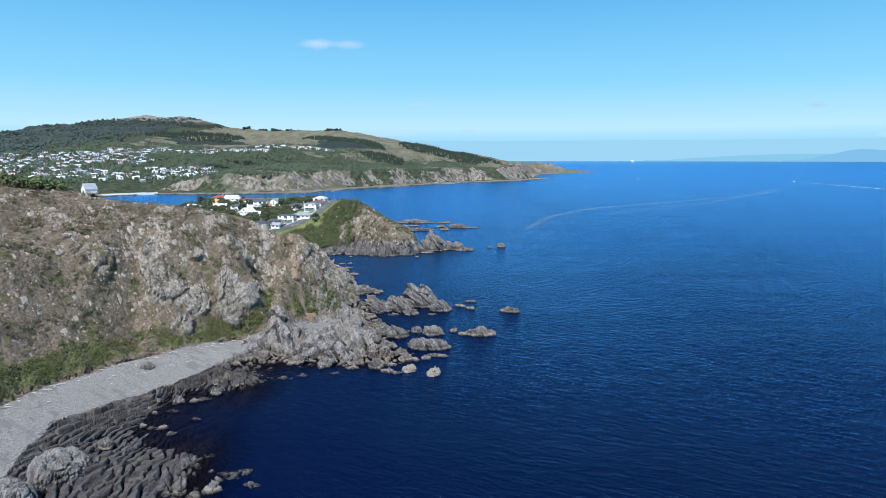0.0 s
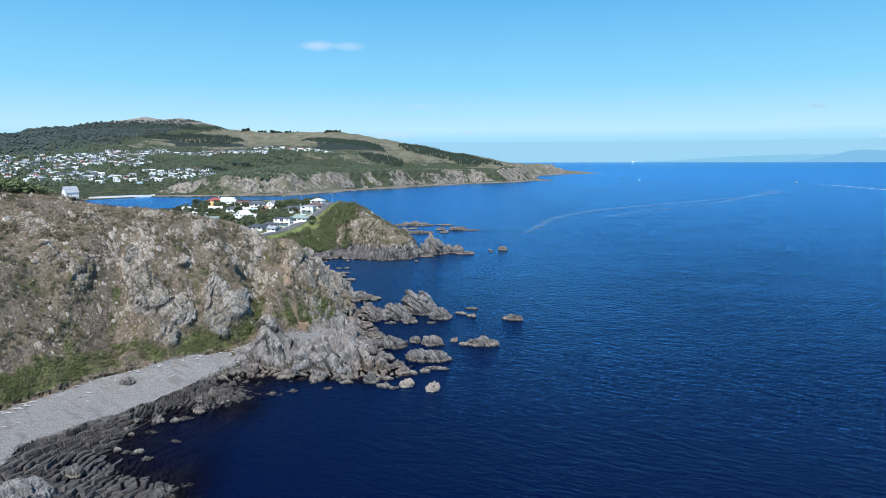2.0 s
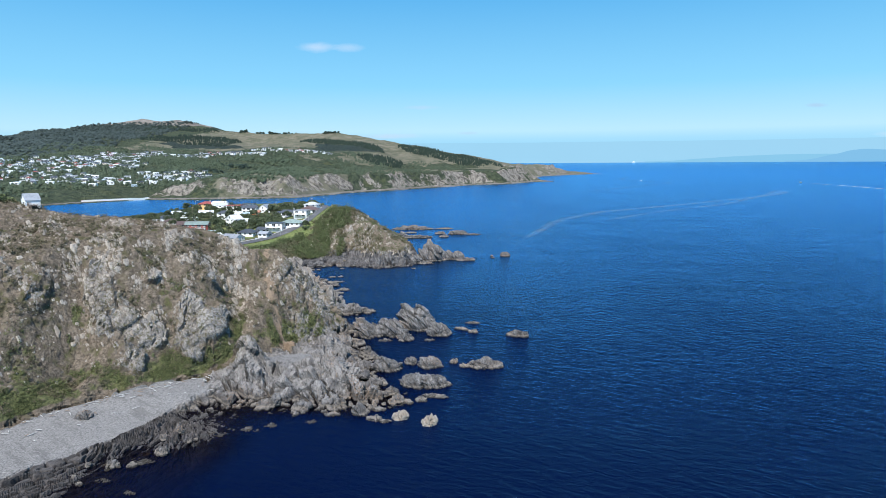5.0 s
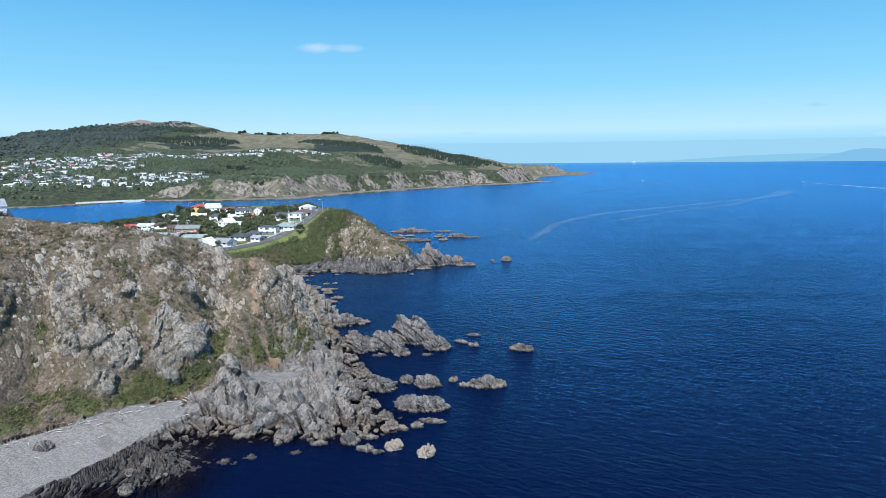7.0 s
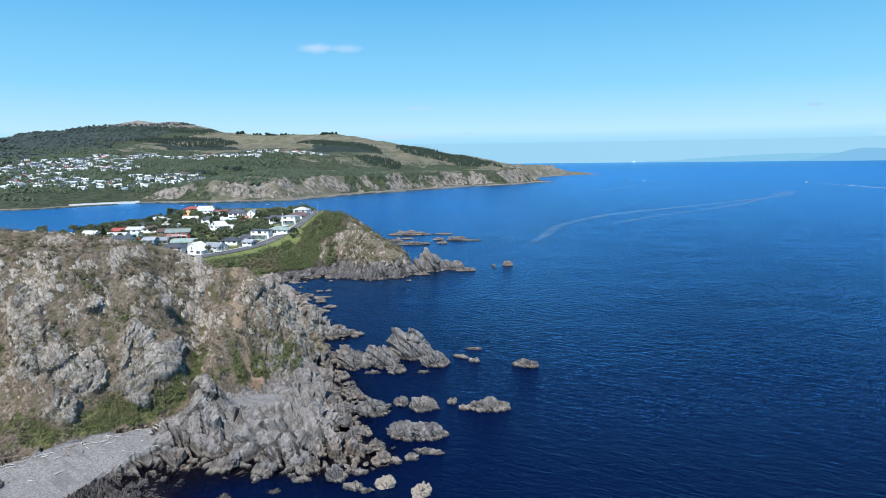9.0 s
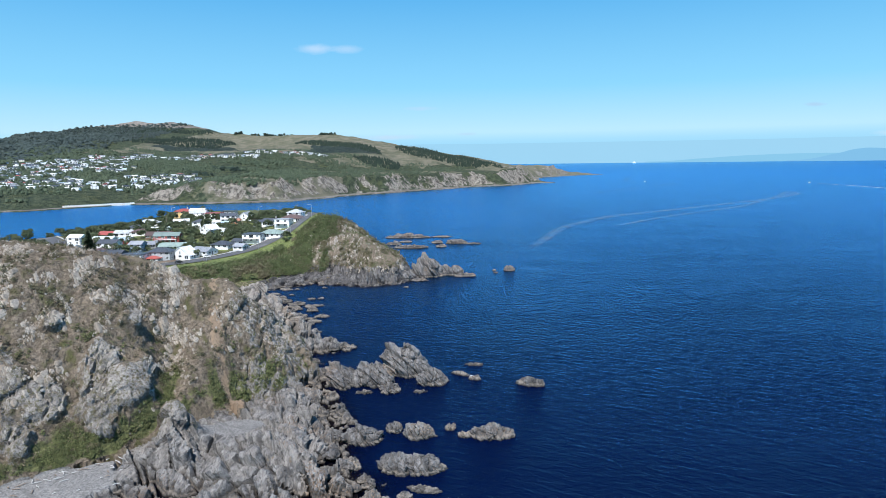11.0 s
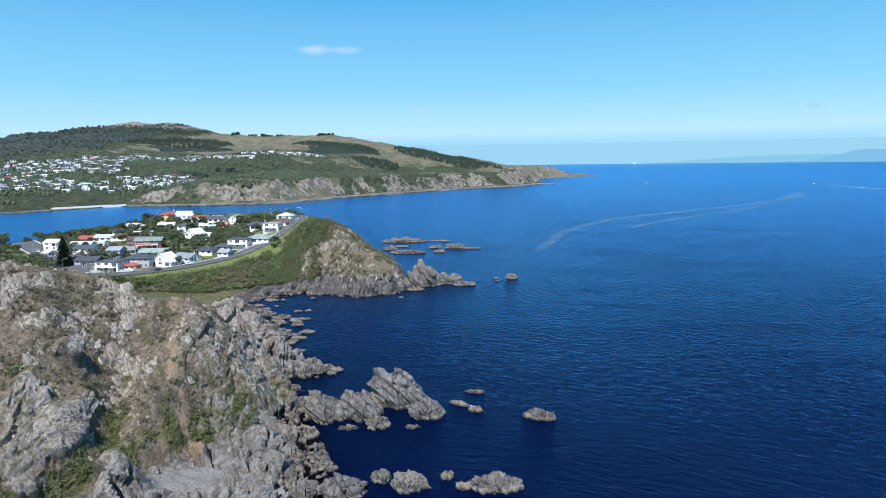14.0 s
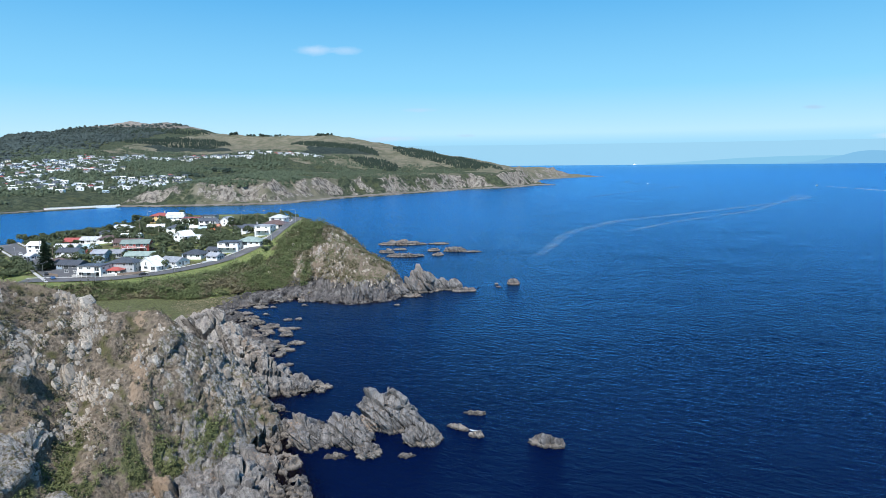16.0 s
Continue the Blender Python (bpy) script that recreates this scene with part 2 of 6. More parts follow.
BEACH = [(-160, 50), (-122, 108), (-107, 135), (-104, 158), (-97, 175), (-87, 187), (-75, 198), (-65, 206), (-61, 195), (-73, 169),
         (-82, 156), (-89, 143), (-86, 127), (-82, 113), (-84, 100), (-120, 66)]
BED = np.array((0.86, -0.30, 0.42))       # normal of the tilted rock beds
BED_A = np.array((0.33, 0.94, 0.0))
BED_B = np.cross(BED, BED_A)


def bedded(px, py, pz, across, along, seed, octaves=4):
    u = px * BED[0] + py * BED[1] + pz * BED[2]
    v = px * BED_A[0] + py * BED_A[1]
    w = px * BED_B[0] + py * BED_B[1] + pz * BED_B[2]
    return fbm(u / across, v / along, w / along, seed, octaves, True)


def slabs(px, py, pz, across, along, seed, bend=1.0):
    """Blocks split along the tilted beds: each one's own offset, -0.5 to 0.5, and how deep in a crack between two."""
    k = bend * 2.0 * (fbm(px / 9, py / 9, pz / 9, seed + 20, 3) - 0.5) * across
    u = px * BED[0] + py * BED[1] + pz * BED[2] + k
    v = px * BED_A[0] + py * BED_A[1] + k
    w = px * BED_B[0] + py * BED_B[1] + pz * BED_B[2]
    w1, w2, own = worley(u / across, v / along, w / along, seed)
    return own - 0.5, soft(0.13, 0.0, w2 - w1)


def reef_ribs(x, y):
    """Worn upright strata of the tidal reef, fanning out from the beach: height, -0.9 to 0.6."""
    a, b = x + 63.0 + 9.0 * (fbm(x / 14, y / 14, 0, 111, 4) - 0.5), 182.0 - y + 9.0 * (fbm(x / 14, y / 14, 0, 112, 4) - 0.5)
    q, r = 58.0 * np.arctan2(a, b) / 1.9, np.hypot(a, b)
    q = q + 2.6 * (fbm(q / 4, r / 12, 0, 113, 3) - 0.5)
    iq = np.floor(q)
    f = q - iq
    zero = np.zeros_like(iq)
    j = r / (1.8 + 3.2 * hash01(iq, zero, zero, 114)) + 7 * hash01(iq, zero, zero, 115)
    ij = np.floor(j)
    g = j - ij
    rise = 0.75 * (hash01(iq, zero, zero, 116) - 0.5) + 0.75 * (hash01(iq, ij, zero, 117) - 0.5) + 0.28 * (f - 0.5)
    return rise - 1.3 * soft(0.17, 0.03, np.minimum(f, 1 - f)) - 0.9 * soft(0.09, 0.01, np.minimum(g, 1 - g))


# ---- materials ----
def mat_new(name):
    m = bpy.data.materials.new(name)
    m.use_nodes = True
    nt = m.node_tree
    return m, nt, nt.nodes["Principled BSDF"]


class Nodes:
    """Short hand for wiring a node tree."""

    def __init__(self, nt, coords="Position"):
        self.nt = nt
        if coords == "Position":
            self.p = nt.nodes.new("ShaderNodeNewGeometry").outputs["Position"]
        else:
            self.p = nt.nodes.new("ShaderNodeTexCoord").outputs["Object"]

    def put(self, socket, value):
        if hasattr(value, "is_output"):
            self.nt.links.new(value, socket)
        elif isinstance(value, (tuple, list)) and len(value) == 3 and socket.type == "RGBA":
            socket.default_value = (*value, 1)
        else:
            socket.default_value = value

    def noise(self, scale, detail=4, rough=0.55, squash=None, distort=0.0):
        n = self.nt.nodes.new("ShaderNodeTexNoise")
        n.inputs["Scale"].default_value, n.inputs["Detail"].default_value = scale, detail
        n.inputs["Roughness"].default_value, n.inputs["Distortion"].default_value = rough, distort
        p = self.p
        if squash:
            mp = self.nt.nodes.new("ShaderNodeMapping")
            mp.vector_type = "TEXTURE"
            mp.inputs["Rotation"].default_value, mp.inputs["Scale"].default_value = squash[0], [1 / v for v in squash[1]]
            self.nt.links.new(p, mp.inputs["Vector"])
            p = mp.outputs[0]
        self.nt.links.new(p, n.inputs["Vector"])
        return n.outputs[0]

    def math(self, op, a, b=0.0, c=0.0, clamp=False):
        n = self.nt.nodes.new("ShaderNodeMath")
        n.operation, n.use_clamp = op, clamp
        for s, v in zip(n.inputs, (a, b, c)):
            self.put(s, v)
        return n.outputs[0]

    def step(self, v, lo, hi):
        n = self.nt.nodes.new("ShaderNodeMapRange")
        n.interpolation_type = "SMOOTHSTEP"
        self.put(n.inputs["Value"], v)
        n.inputs["From Min"].default_value, n.inputs["From Max"].default_value = lo, hi
        return n.outputs[0]

    def mix(self, f, a, b):
        n = self.nt.nodes.new("ShaderNodeMix")
        n.data_type = "RGBA"
        self.put(n.inputs[0], f)
        self.put(n.inputs[6], a)
        self.put(n.inputs[7], b)
        return n.outputs[2]

    def attr(self, name):
        n = self.nt.nodes.new("ShaderNodeAttribute")
        n.attribute_name = name
        sep = self.nt.nodes.new("ShaderNodeSeparateColor")
        self.nt.links.new(n.outputs["Color"], sep.inputs[0])
        return [*sep.outputs, n.outputs["Alpha"]]

    def xyz(self):
        n = self.nt.nodes.new("ShaderNodeSeparateXYZ")
        self.nt.links.new(self.p, n.inputs[0])
        return n.outputs

    def bump(self, bsdf, height, strength, distance):
        n = self.nt.nodes.new("ShaderNodeBump")
        n.inputs["Strength"].default_value, n.inputs["Distance"].default_value = strength, distance
        self.nt.links.new(height, n.inputs["Height"])
        self.nt.links.new(n.outputs[0], bsdf.inputs["Normal"])

    def random(self):
        return self.nt.nodes.new("ShaderNodeObjectInfo").outputs["Random"]


CRACK_TURN = ((0.1, radians(-34), radians(-12)), (1.0, 0.10, 0.14))
BED_TURN = ((0.0, radians(-26), radians(-19)), (1.0, 0.16, 0.2))


def nt_cells(n, scale):
    """Distance to the joints of skewed, stretched blocks."""
    nt = n.nt
    mp = nt.nodes.new("ShaderNodeMapping")
    mp.vector_type = "TEXTURE"
    mp.inputs["Rotation"].default_value, mp.inputs["Scale"].default_value = (0.2, radians(-28), radians(-16)), (1.0, 2.2, 2.4)
    bend = nt.nodes.new("ShaderNodeVectorMath")
    bend.operation = "ADD"
    wob = nt.nodes.new("ShaderNodeTexNoise")
    wob.inputs["Scale"].default_value, wob.inputs["Detail"].default_value = 0.5, 3
    nt.links.new(n.p, wob.inputs["Vector"])
    nt.links.new(n.p, bend.inputs[0])
    nt.links.new(wob.outputs["Color"], bend.inputs[1])
    nt.links.new(bend.outputs[0], mp.inputs["Vector"])
    v = nt.nodes.new("ShaderNodeTexVoronoi")
    v.feature = "DISTANCE_TO_EDGE"
    v.inputs["Scale"].default_value = scale
    nt.links.new(mp.outputs[0], v.inputs["Vector"])
    return v.outputs["Distance"]


def rock_colour(n, z, bleach=(8.0, 17.0), dull=(0.104, 0.098, 0.094), bright=(0.312, 0.292, 0.272)):
    """Grey folded sandstone: pale and dark beds, rusty stains, a pale barnacle band over a dark wet foot."""
    beds = n.noise(0.9, 5, 0.6, BED_TURN, 0.6)
    patch = n.noise(0.07, 3)
    fine = n.noise(2.2, 6, 0.65)
    aged = n.step(n.math("ADD", z, n.math("MULTIPLY", patch, 7.0)), *bleach)     # lichen-bleached above the spray
    low = n.mix(n.step(beds, 0.32, 0.68), dull, bright)
    high = n.mix(n.step(beds, 0.30, 0.64), (0.112, 0.100, 0.090), (0.335, 0.302, 0.266))
    c = n.mix(aged, low, high)
    tide = n.step(n.math("ADD", z, n.math("MULTIPLY", patch, -1.5)), 1.5, 0.2)         # damp, algae-dark rock near the tide line
    c = n.mix(n.math("MULTIPLY", tide, 0.8), c, n.mix(n.step(beds, 0.35, 0.65), (0.034, 0.031, 0.030), (0.100, 0.088, 0.080)))
    c = n.mix(n.math("MULTIPLY", n.step(n.math("ADD", patch, n.math("MULTIPLY", fine, 0.5)), 0.66, 0.95), n.math("ADD", 0.15, n.math("MULTIPLY", aged, 0.6))), c, (0.42, 0.385, 0.345))
    c = n.mix(n.step(n.math("MULTIPLY", fine, patch), 0.29, 0.42), c, (0.235, 0.155, 0.100))
    c = n.mix(n.math("MULTIPLY", n.step(fine, 0.46, 0.30), 0.6), c, (0.060, 0.056, 0.054))
    for scale, thin, depth in ((0.42, 0.014, 0.8), (1.3, 0.02, 0.6)):
        line = n.math("ABSOLUTE", n.math("SUBTRACT", n.noise(scale, 3, 0.5, CRACK_TURN, 0.5), 0.5))
        some = n.step(n.noise(0.3 * scale, 3), 0.42, 0.56)
        c = n.mix(n.math("MULTIPLY", n.math("MULTIPLY", n.step(line, thin, 0.0), some), depth), c, (0.040, 0.036, 0.033))
    joint = nt_cells(n, 0.9)
    c = n.mix(n.math("MULTIPLY", n.math("MULTIPLY", n.step(joint, 0.05, 0.0), n.step(patch, 0.45, 0.6)), 0.35), c, (0.06, 0.055, 0.05))
    grit = n.noise(4.5, 5, 0.7, ((0.1, radians(-30), radians(-16)), (1.0, 0.4, 0.45)))
    c = n.mix(n.math("MULTIPLY", n.step(grit, 0.50, 0.36), 0.5), c, (0.050, 0.044, 0.038))
    c = n.mix(n.math("MULTIPLY", n.step(grit, 0.54, 0.70), n.math("MULTIPLY", aged, 0.4)), c, (0.46, 0.42, 0.37))
    edge = n.math("ADD", z, n.math("MULTIPLY", fine, -1.1))
    band = n.math("MULTIPLY", n.step(edge, -0.25, 0.05), n.step(edge, 0.55, 0.15))
    c = n.mix(n.math("MULTIPLY", band, 0.35), c, (0.37, 0.32, 0.26))
    c = n.mix(n.step(edge, -0.18, -0.5), c, (0.035, 0.030, 0.024))
    return c, beds, fine


def rock_material(name="coast_rock", bleach=(12.0, 24.0), dull=(0.070, 0.067, 0.066), bright=(0.220, 0.208, 0.199)):
    m, nt, b = mat_new(name)
    n = Nodes(nt)
    c, beds, fine = rock_colour(n, n.xyz()[2], bleach, dull, bright)
    n.put(b.inputs["Base Color"], c)
    b.inputs["Roughness"].default_value = 0.85
    b.inputs["Specular IOR Level"].default_value = 0.25
    n.bump(b, n.math("ADD", n.math("MULTIPLY", beds, 1.0), n.math("MULTIPLY", fine, 0.5)), 0.8, 0.45)
    return m


def land_material():
    """Near land: attribute 'cover' holds rock, green, gravel, grass; 'wear' holds bare earth, weed."""
    m, nt, b = mat_new("coast_land")
    n = Nodes(nt)
    rock, green, gravel, grass = n.attr("cover")
    earth, weed, dark, _ = n.attr("wear")
    rc, beds, fine = rock_colour(n, n.xyz()[2])
    mid = n.noise(0.35, 5, 0.62)
    big = n.noise(0.05, 3)
    tuft = n.noise(1.4, 5, 0.7)
    scrub = n.mix(n.step(tuft, 0.35, 0.68), (0.092, 0.073, 0.053), (0.235, 0.188, 0.142))
    scrub = n.mix(n.step(mid, 0.50, 0.68), scrub, (0.078, 0.074, 0.032))
    scrub = n.mix(n.step(big, 0.5, 0.72), scrub, n.mix(tuft, (0.110, 0.087, 0.062), (0.25, 0.20, 0.146)))
    lush = n.mix(n.step(tuft, 0.32, 0.7), (0.048, 0.054, 0.024), (0.140, 0.142, 0.062))
    lawn = n.mix(n.step(mid, 0.35, 0.7), (0.120, 0.158, 0.048), (0.195, 0.208, 0.080))
    lawn = n.mix(n.math("MULTIPLY", n.step(tuft, 0.5, 0.7), 0.4), lawn, (0.16, 0.15, 0.08))
    brown = n.mix(tuft, (0.19, 0.130, 0.085), (0.31, 0.235, 0.165))
    stones = n.mix(n.step(n.noise(2.6, 7, 0.8), 0.36, 0.64), (0.105, 0.101, 0.097), (0.262, 0.251, 0.238))
    stones = n.mix(n.math("MULTIPLY", n.step(n.noise(0.7, 6, 0.75, ((0, 0, 0.75), (0.6, 1.2, 1))), 0.54, 0.74), 0.6), stones, (0.275, 0.27, 0.265))
    stones = n.mix(n.math("MULTIPLY", n.step(n.noise(0.30, 6, 0.7, ((0, 0, radians(-35)), (0.35, 1.3, 1))), 0.53, 0.62), 0.6), stones, (0.11, 0.105, 0.10))
    kelp = n.mix(tuft, (0.075, 0.045, 0.024), (0.16, 0.115, 0.06))
    c = scrub
    c = n.mix(n.step(n.math("ADD", green, n.math("MULTIPLY", n.math("SUBTRACT", mid, 0.5), 1.1)), 0.4, 0.6), c, lush)
    c = n.mix(n.step(n.math("ADD", earth, n.math("MULTIPLY", n.math("SUBTRACT", tuft, 0.5), 1.0)), 0.42, 0.62), c, brown)
    rk = n.step(n.math("ADD", rock, n.math("MULTIPLY", n.math("SUBTRACT", n.noise(0.55, 9, 0.70, ((0.1, radians(-30), radians(-16)), (1.0, 0.45, 0.5))), 0.5), 3.0)), 0.45, 0.55)
    plants = n.math("MULTIPLY", n.step(n.noise(1.1, 7, 0.78), 0.50, 0.57), n.math("SUBTRACT", 1.0, n.step(rock, 0.85, 1.0)))
    rc = n.mix(n.math("MULTIPLY", plants, 0.85), rc, n.mix(tuft, (0.055, 0.050, 0.024), (0.13, 0.115, 0.055)))
    rc = n.mix(n.math("MULTIPLY", n.step(n.math("ADD", dark, n.math("MULTIPLY", n.math("SUBTRACT", mid, 0.5), 0.8)), 0.3, 0.6), 0.85), rc, n.mix(n.step(beds, 0.35, 0.65), (0.034, 0.032, 0.033), (0.112, 0.104, 0.102)))
    c = n.mix(rk, c, rc)
    c = n.mix(n.step(n.math("ADD", grass, n.math("MULTIPLY", n.math("SUBTRACT", tuft, 0.5), 0.5)), 0.4, 0.6), c, lawn)
    c = n.mix(n.step(n.math("ADD", gravel, n.math("MULTIPLY", n.math("SUBTRACT", tuft, 0.5), 0.5)), 0.42, 0.58), c, stones)
    c = n.mix(n.step(n.math("ADD", weed, n.math("MULTIPLY", n.math("SUBTRACT", mid, 0.5), 1.0)), 0.45, 0.65), c, kelp)
    n.put(b.inputs["Base Color"], c)
    b.inputs["Roughness"].default_value = 0.9
    b.inputs["Specular IOR Level"].default_value = 0.15
    h = n.math("ADD", n.math("MULTIPLY", tuft, 0.8), n.math("MULTIPLY", n.math("ADD", beds, fine), 0.5))
    n.bump(b, n.math("MULTIPLY", h, n.math("SUBTRACT", 1.15, gravel)), 0.9, 0.7)
    return m


def far_material():
    """Far hills: 'cover' holds cliff rock, forest, pasture, pale crest."""
    m, nt, b = mat_new("far_hills")
    n = Nodes(nt)
    rock, wood, field, crest = n.attr("cover")
    big, mid, fine = n.noise(0.006, 4), n.noise(0.03, 5, 0.65), n.noise(0.12, 5, 0.7)
    # Far greens are greyed and blued, painting some distance haze into the colour.
    bush = n.mix(n.step(fine, 0.35, 0.68), (0.032, 0.044, 0.028), (0.092, 0.104, 0.060))
    bush = n.mix(n.step(mid, 0.5, 0.75), bush, (0.088, 0.092, 0.040))
    trees = n.mix(n.step(fine, 0.35, 0.7), (0.022, 0.032, 0.029), (0.056, 0.072, 0.058))
    hay = n.mix(n.step(mid, 0.35, 0.7), (0.115, 0.115, 0.074), (0.215, 0.192, 0.140))
    top = n.mix(n.step(mid, 0.35, 0.7), (0.17, 0.150, 0.125), (0.28, 0.255, 0.225))
    streak = n.noise(0.10, 6, 0.7, ((0, 0, 0.5), (1.6, 1.6, 0.35)), 0.5)
    stone = n.mix(n.step(streak, 0.35, 0.62), (0.075, 0.066, 0.056), (0.36, 0.318, 0.265))
    c = bush
    for a, col, w in ((field, hay, 0.9), (wood, trees, 0.7), (crest, top, 0.8)):
        c = n.mix(n.step(n.math("ADD", a, n.math("MULTIPLY", n.math("SUBTRACT", mid, 0.5), w)), 0.42, 0.58), c, col)
    c = n.mix(n.step(n.math("ADD", rock, n.math("MULTIPLY", n.math("SUBTRACT", n.noise(0.05, 6, 0.68), 0.5), 1.7)), 0.42, 0.58), c, stone)
    n.put(b.inputs["Base Color"], c)
    b.inputs["Roughness"].default_value = 0.95
    b.inputs["Specular IOR Level"].default_value = 0.1
    n.bump(b, n.math("ADD", fine, n.math("MULTIPLY", streak, rock)), 1.0, 9.0)
    return m


def sea_material():
    """Deep water: dark blue body light under a rippled gloss; shallow water lets its bed show."""
    m, nt, b = mat_new("sea_water")
    nt.nodes.remove(b)
    n = Nodes(nt)
    clear, pale, left_gloss = n.attr("clear")[:3]
    chop = n.noise(1.5, 6, 0.66, ((0, 0, radians(60)), (1.0, 0.45, 1)), 0.4)
    waves = n.noise(0.50, 3, 0.5, ((0, 0, radians(62)), (1.0, 0.42, 1)), 0.5)
    swell = n.noise(0.10, 4, 0.5, ((0, 0, radians(30)), (1.0, 0.4, 1)))
    calm = n.noise(0.006, 4, 0.6, ((0, 0, radians(-55)), (1.0, 0.3, 1)))
    lanes = n.noise(0.035, 5, 0.65, ((0, 0, radians(-8)), (0.30, 1.0, 1)))
    ripple = nt.nodes.new("ShaderNodeBump")
    ripple.inputs["Strength"].default_value, ripple.inputs["Distance"].default_value = 0.9, 1.0
    nt.links.new(n.math("ADD", n.math("ADD", n.math("MULTIPLY", chop, 0.55), n.math("MULTIPLY", waves, 1.15)), n.math("MULTIPLY", swell, 0.6)), ripple.inputs["Height"])
    body = nt.nodes.new("ShaderNodeBsdfDiffuse")
    deep = n.mix(n.step(calm, 0.35, 0.7), (0.0005, 0.0021, 0.0165), (0.0007, 0.0030, 0.0215))
    n.put(body.inputs["Color"], n.mix(pale, deep, (0.0050, 0.0420, 0.1100)))
    gloss = nt.nodes.new("ShaderNodeBsdfGlossy")
    gloss.inputs["Color"].default_value = (0.315, 0.635, 1.0, 1)
    n.put(gloss.inputs["Roughness"], n.math("ADD", 0.13, n.math("MULTIPLY", calm, 0.10)))
    rim = nt.nodes.new("ShaderNodeFresnel")
    rim.inputs["IOR"].default_value = 1.33
    nt.links.new(ripple.outputs[0], gloss.inputs["Normal"])
    mild = nt.nodes.new("ShaderNodeBump")
    mild.inputs["Strength"].default_value, mild.inputs["Distance"].default_value = 0.9, 0.24
    nt.links.new(ripple.inputs["Height"].links[0].from_socket, mild.inputs["Height"])
    nt.links.new(mild.outputs[0], rim.inputs["Normal"])
    water = nt.nodes.new("ShaderNodeMixShader")
    # Extra sky reflection is put in towards smaller x, brightening the sea there.
    nt.links.new(n.math("MULTIPLY", n.math("POWER", rim.outputs[0], 1.58), n.math("ADD", n.math("ADD", 0.80, n.math("MULTIPLY", left_gloss, 1.10)), n.math("MULTIPLY", lanes, 1.4)), clamp=True), water.inputs[0])
    nt.links.new(body.outputs[0], water.inputs[1])
    nt.links.new(gloss.outputs[0], water.inputs[2])
    clear_node = nt.nodes.new("ShaderNodeBsdfTransparent")
    clear_node.inputs[0].default_value = (0.42, 0.40, 0.42, 1)
    mx = nt.nodes.new("ShaderNodeMixShader")
    nt.links.new(clear, mx.inputs[0])
    nt.links.new(water.outputs[0], mx.inputs[1])
    nt.links.new(clear_node.outputs[0], mx.inputs[2])
    nt.links.new(mx.outputs[0], nt.nodes["Material Output"].inputs["Surface"])
    return m


def chip_material():
    """Pale weathered sandstone, a little different from stone to stone."""
    m, nt, b = mat_new("bleached_stone")
    n = Nodes(nt)
    own = nt.nodes.new("ShaderNodeNewGeometry").outputs["Random Per Island"]
    c = n.mix(own, (0.235, 0.198, 0.158), (0.420, 0.368, 0.305))
    c = n.mix(n.math("MULTIPLY", n.step(n.noise(2.2, 6, 0.7), 0.52, 0.36), 0.65), c, (0.115, 0.100, 0.082))
    c = n.mix(n.math("MULTIPLY", n.step(n.noise(0.8, 4), 0.56, 0.70), 0.5), c, (0.30, 0.225, 0.150))
    n.put(b.inputs["Base Color"], c)
    b.inputs["Roughness"].default_value, b.inputs["Specular IOR Level"].default_value = 0.88, 0.2
    n.bump(b, n.noise(3.0, 5, 0.65), 0.6, 0.25)
    return m


CHIP = chip_material()
ROCK, LAND, FAR, SEA = rock_material(), land_material(), far_material(), sea_material()


# ---- mesh helpers ----
def link_mesh(name, verts, faces, material, parent=None, smooth=True):
    me = bpy.data.meshes.new(name)
    verts, faces = np.asarray(verts, np.float32), np.asarray(faces, np.int32)
    k = faces.shape[1]
    me.vertices.add(len(verts))
    me.vertices.foreach_set("co", verts.ravel())
    me.loops.add(faces.size)
    me.loops.foreach_set("vertex_index", faces.ravel())
    me.polygons.add(len(faces))
    me.polygons.foreach_set("loop_start", np.arange(0, faces.size, k, dtype=np.int32))
    me.polygons.foreach_set("use_smooth", np.full(len(faces), smooth))
    me.update(calc_edges=True)
    me.validate()
    if material:
        me.materials.append(material)
    ob = new(name, me)
    ob.parent = parent
    return ob


def colour_layer(ob, name, *channels):
    n = len(ob.data.vertices)
    data = np.zeros((n, 4), np.float32)
    for i, c in enumerate(channels):
        data[:, i] = np.broadcast_to(c, n)
    ob.data.color_attributes.new(name, "FLOAT_COLOR", "POINT").data.foreach_set("color", data.ravel())


def grid_faces(nx, ny, keep=None):
    i = np.arange(nx * ny).reshape(ny, nx)
    f = np.stack([i[:-1, :-1], i[:-1, 1:], i[1:, 1:], i[1:, :-1]], -1).reshape(-1, 4)
    return f if keep is None else f[keep.reshape(-1)]


def slopes(z, step):
    gy, gx = np.gradient(z, step)
    return gx, gy, np.hypot(gx, gy)


# ---- the near land ----
ROAD_X, ROAD_Y = [-520, -184, -161, -143, -129, -117, -108, -98, -91], [520, 428, 430, 439, 451, 463, 477, 492, 560]

ROAD_LINE = [(-205, 428), (-184, 428), (-161, 430), (-143, 439), (-129, 451), (-117, 463), (-108, 477), (-98.5, 492), (-93, 506), (-91, 525), (-96, 556), (-112, 600)]
STREET_LINE = [(-184, 428), (-204, 450), (-231, 481), (-255, 506), (-286, 536)]

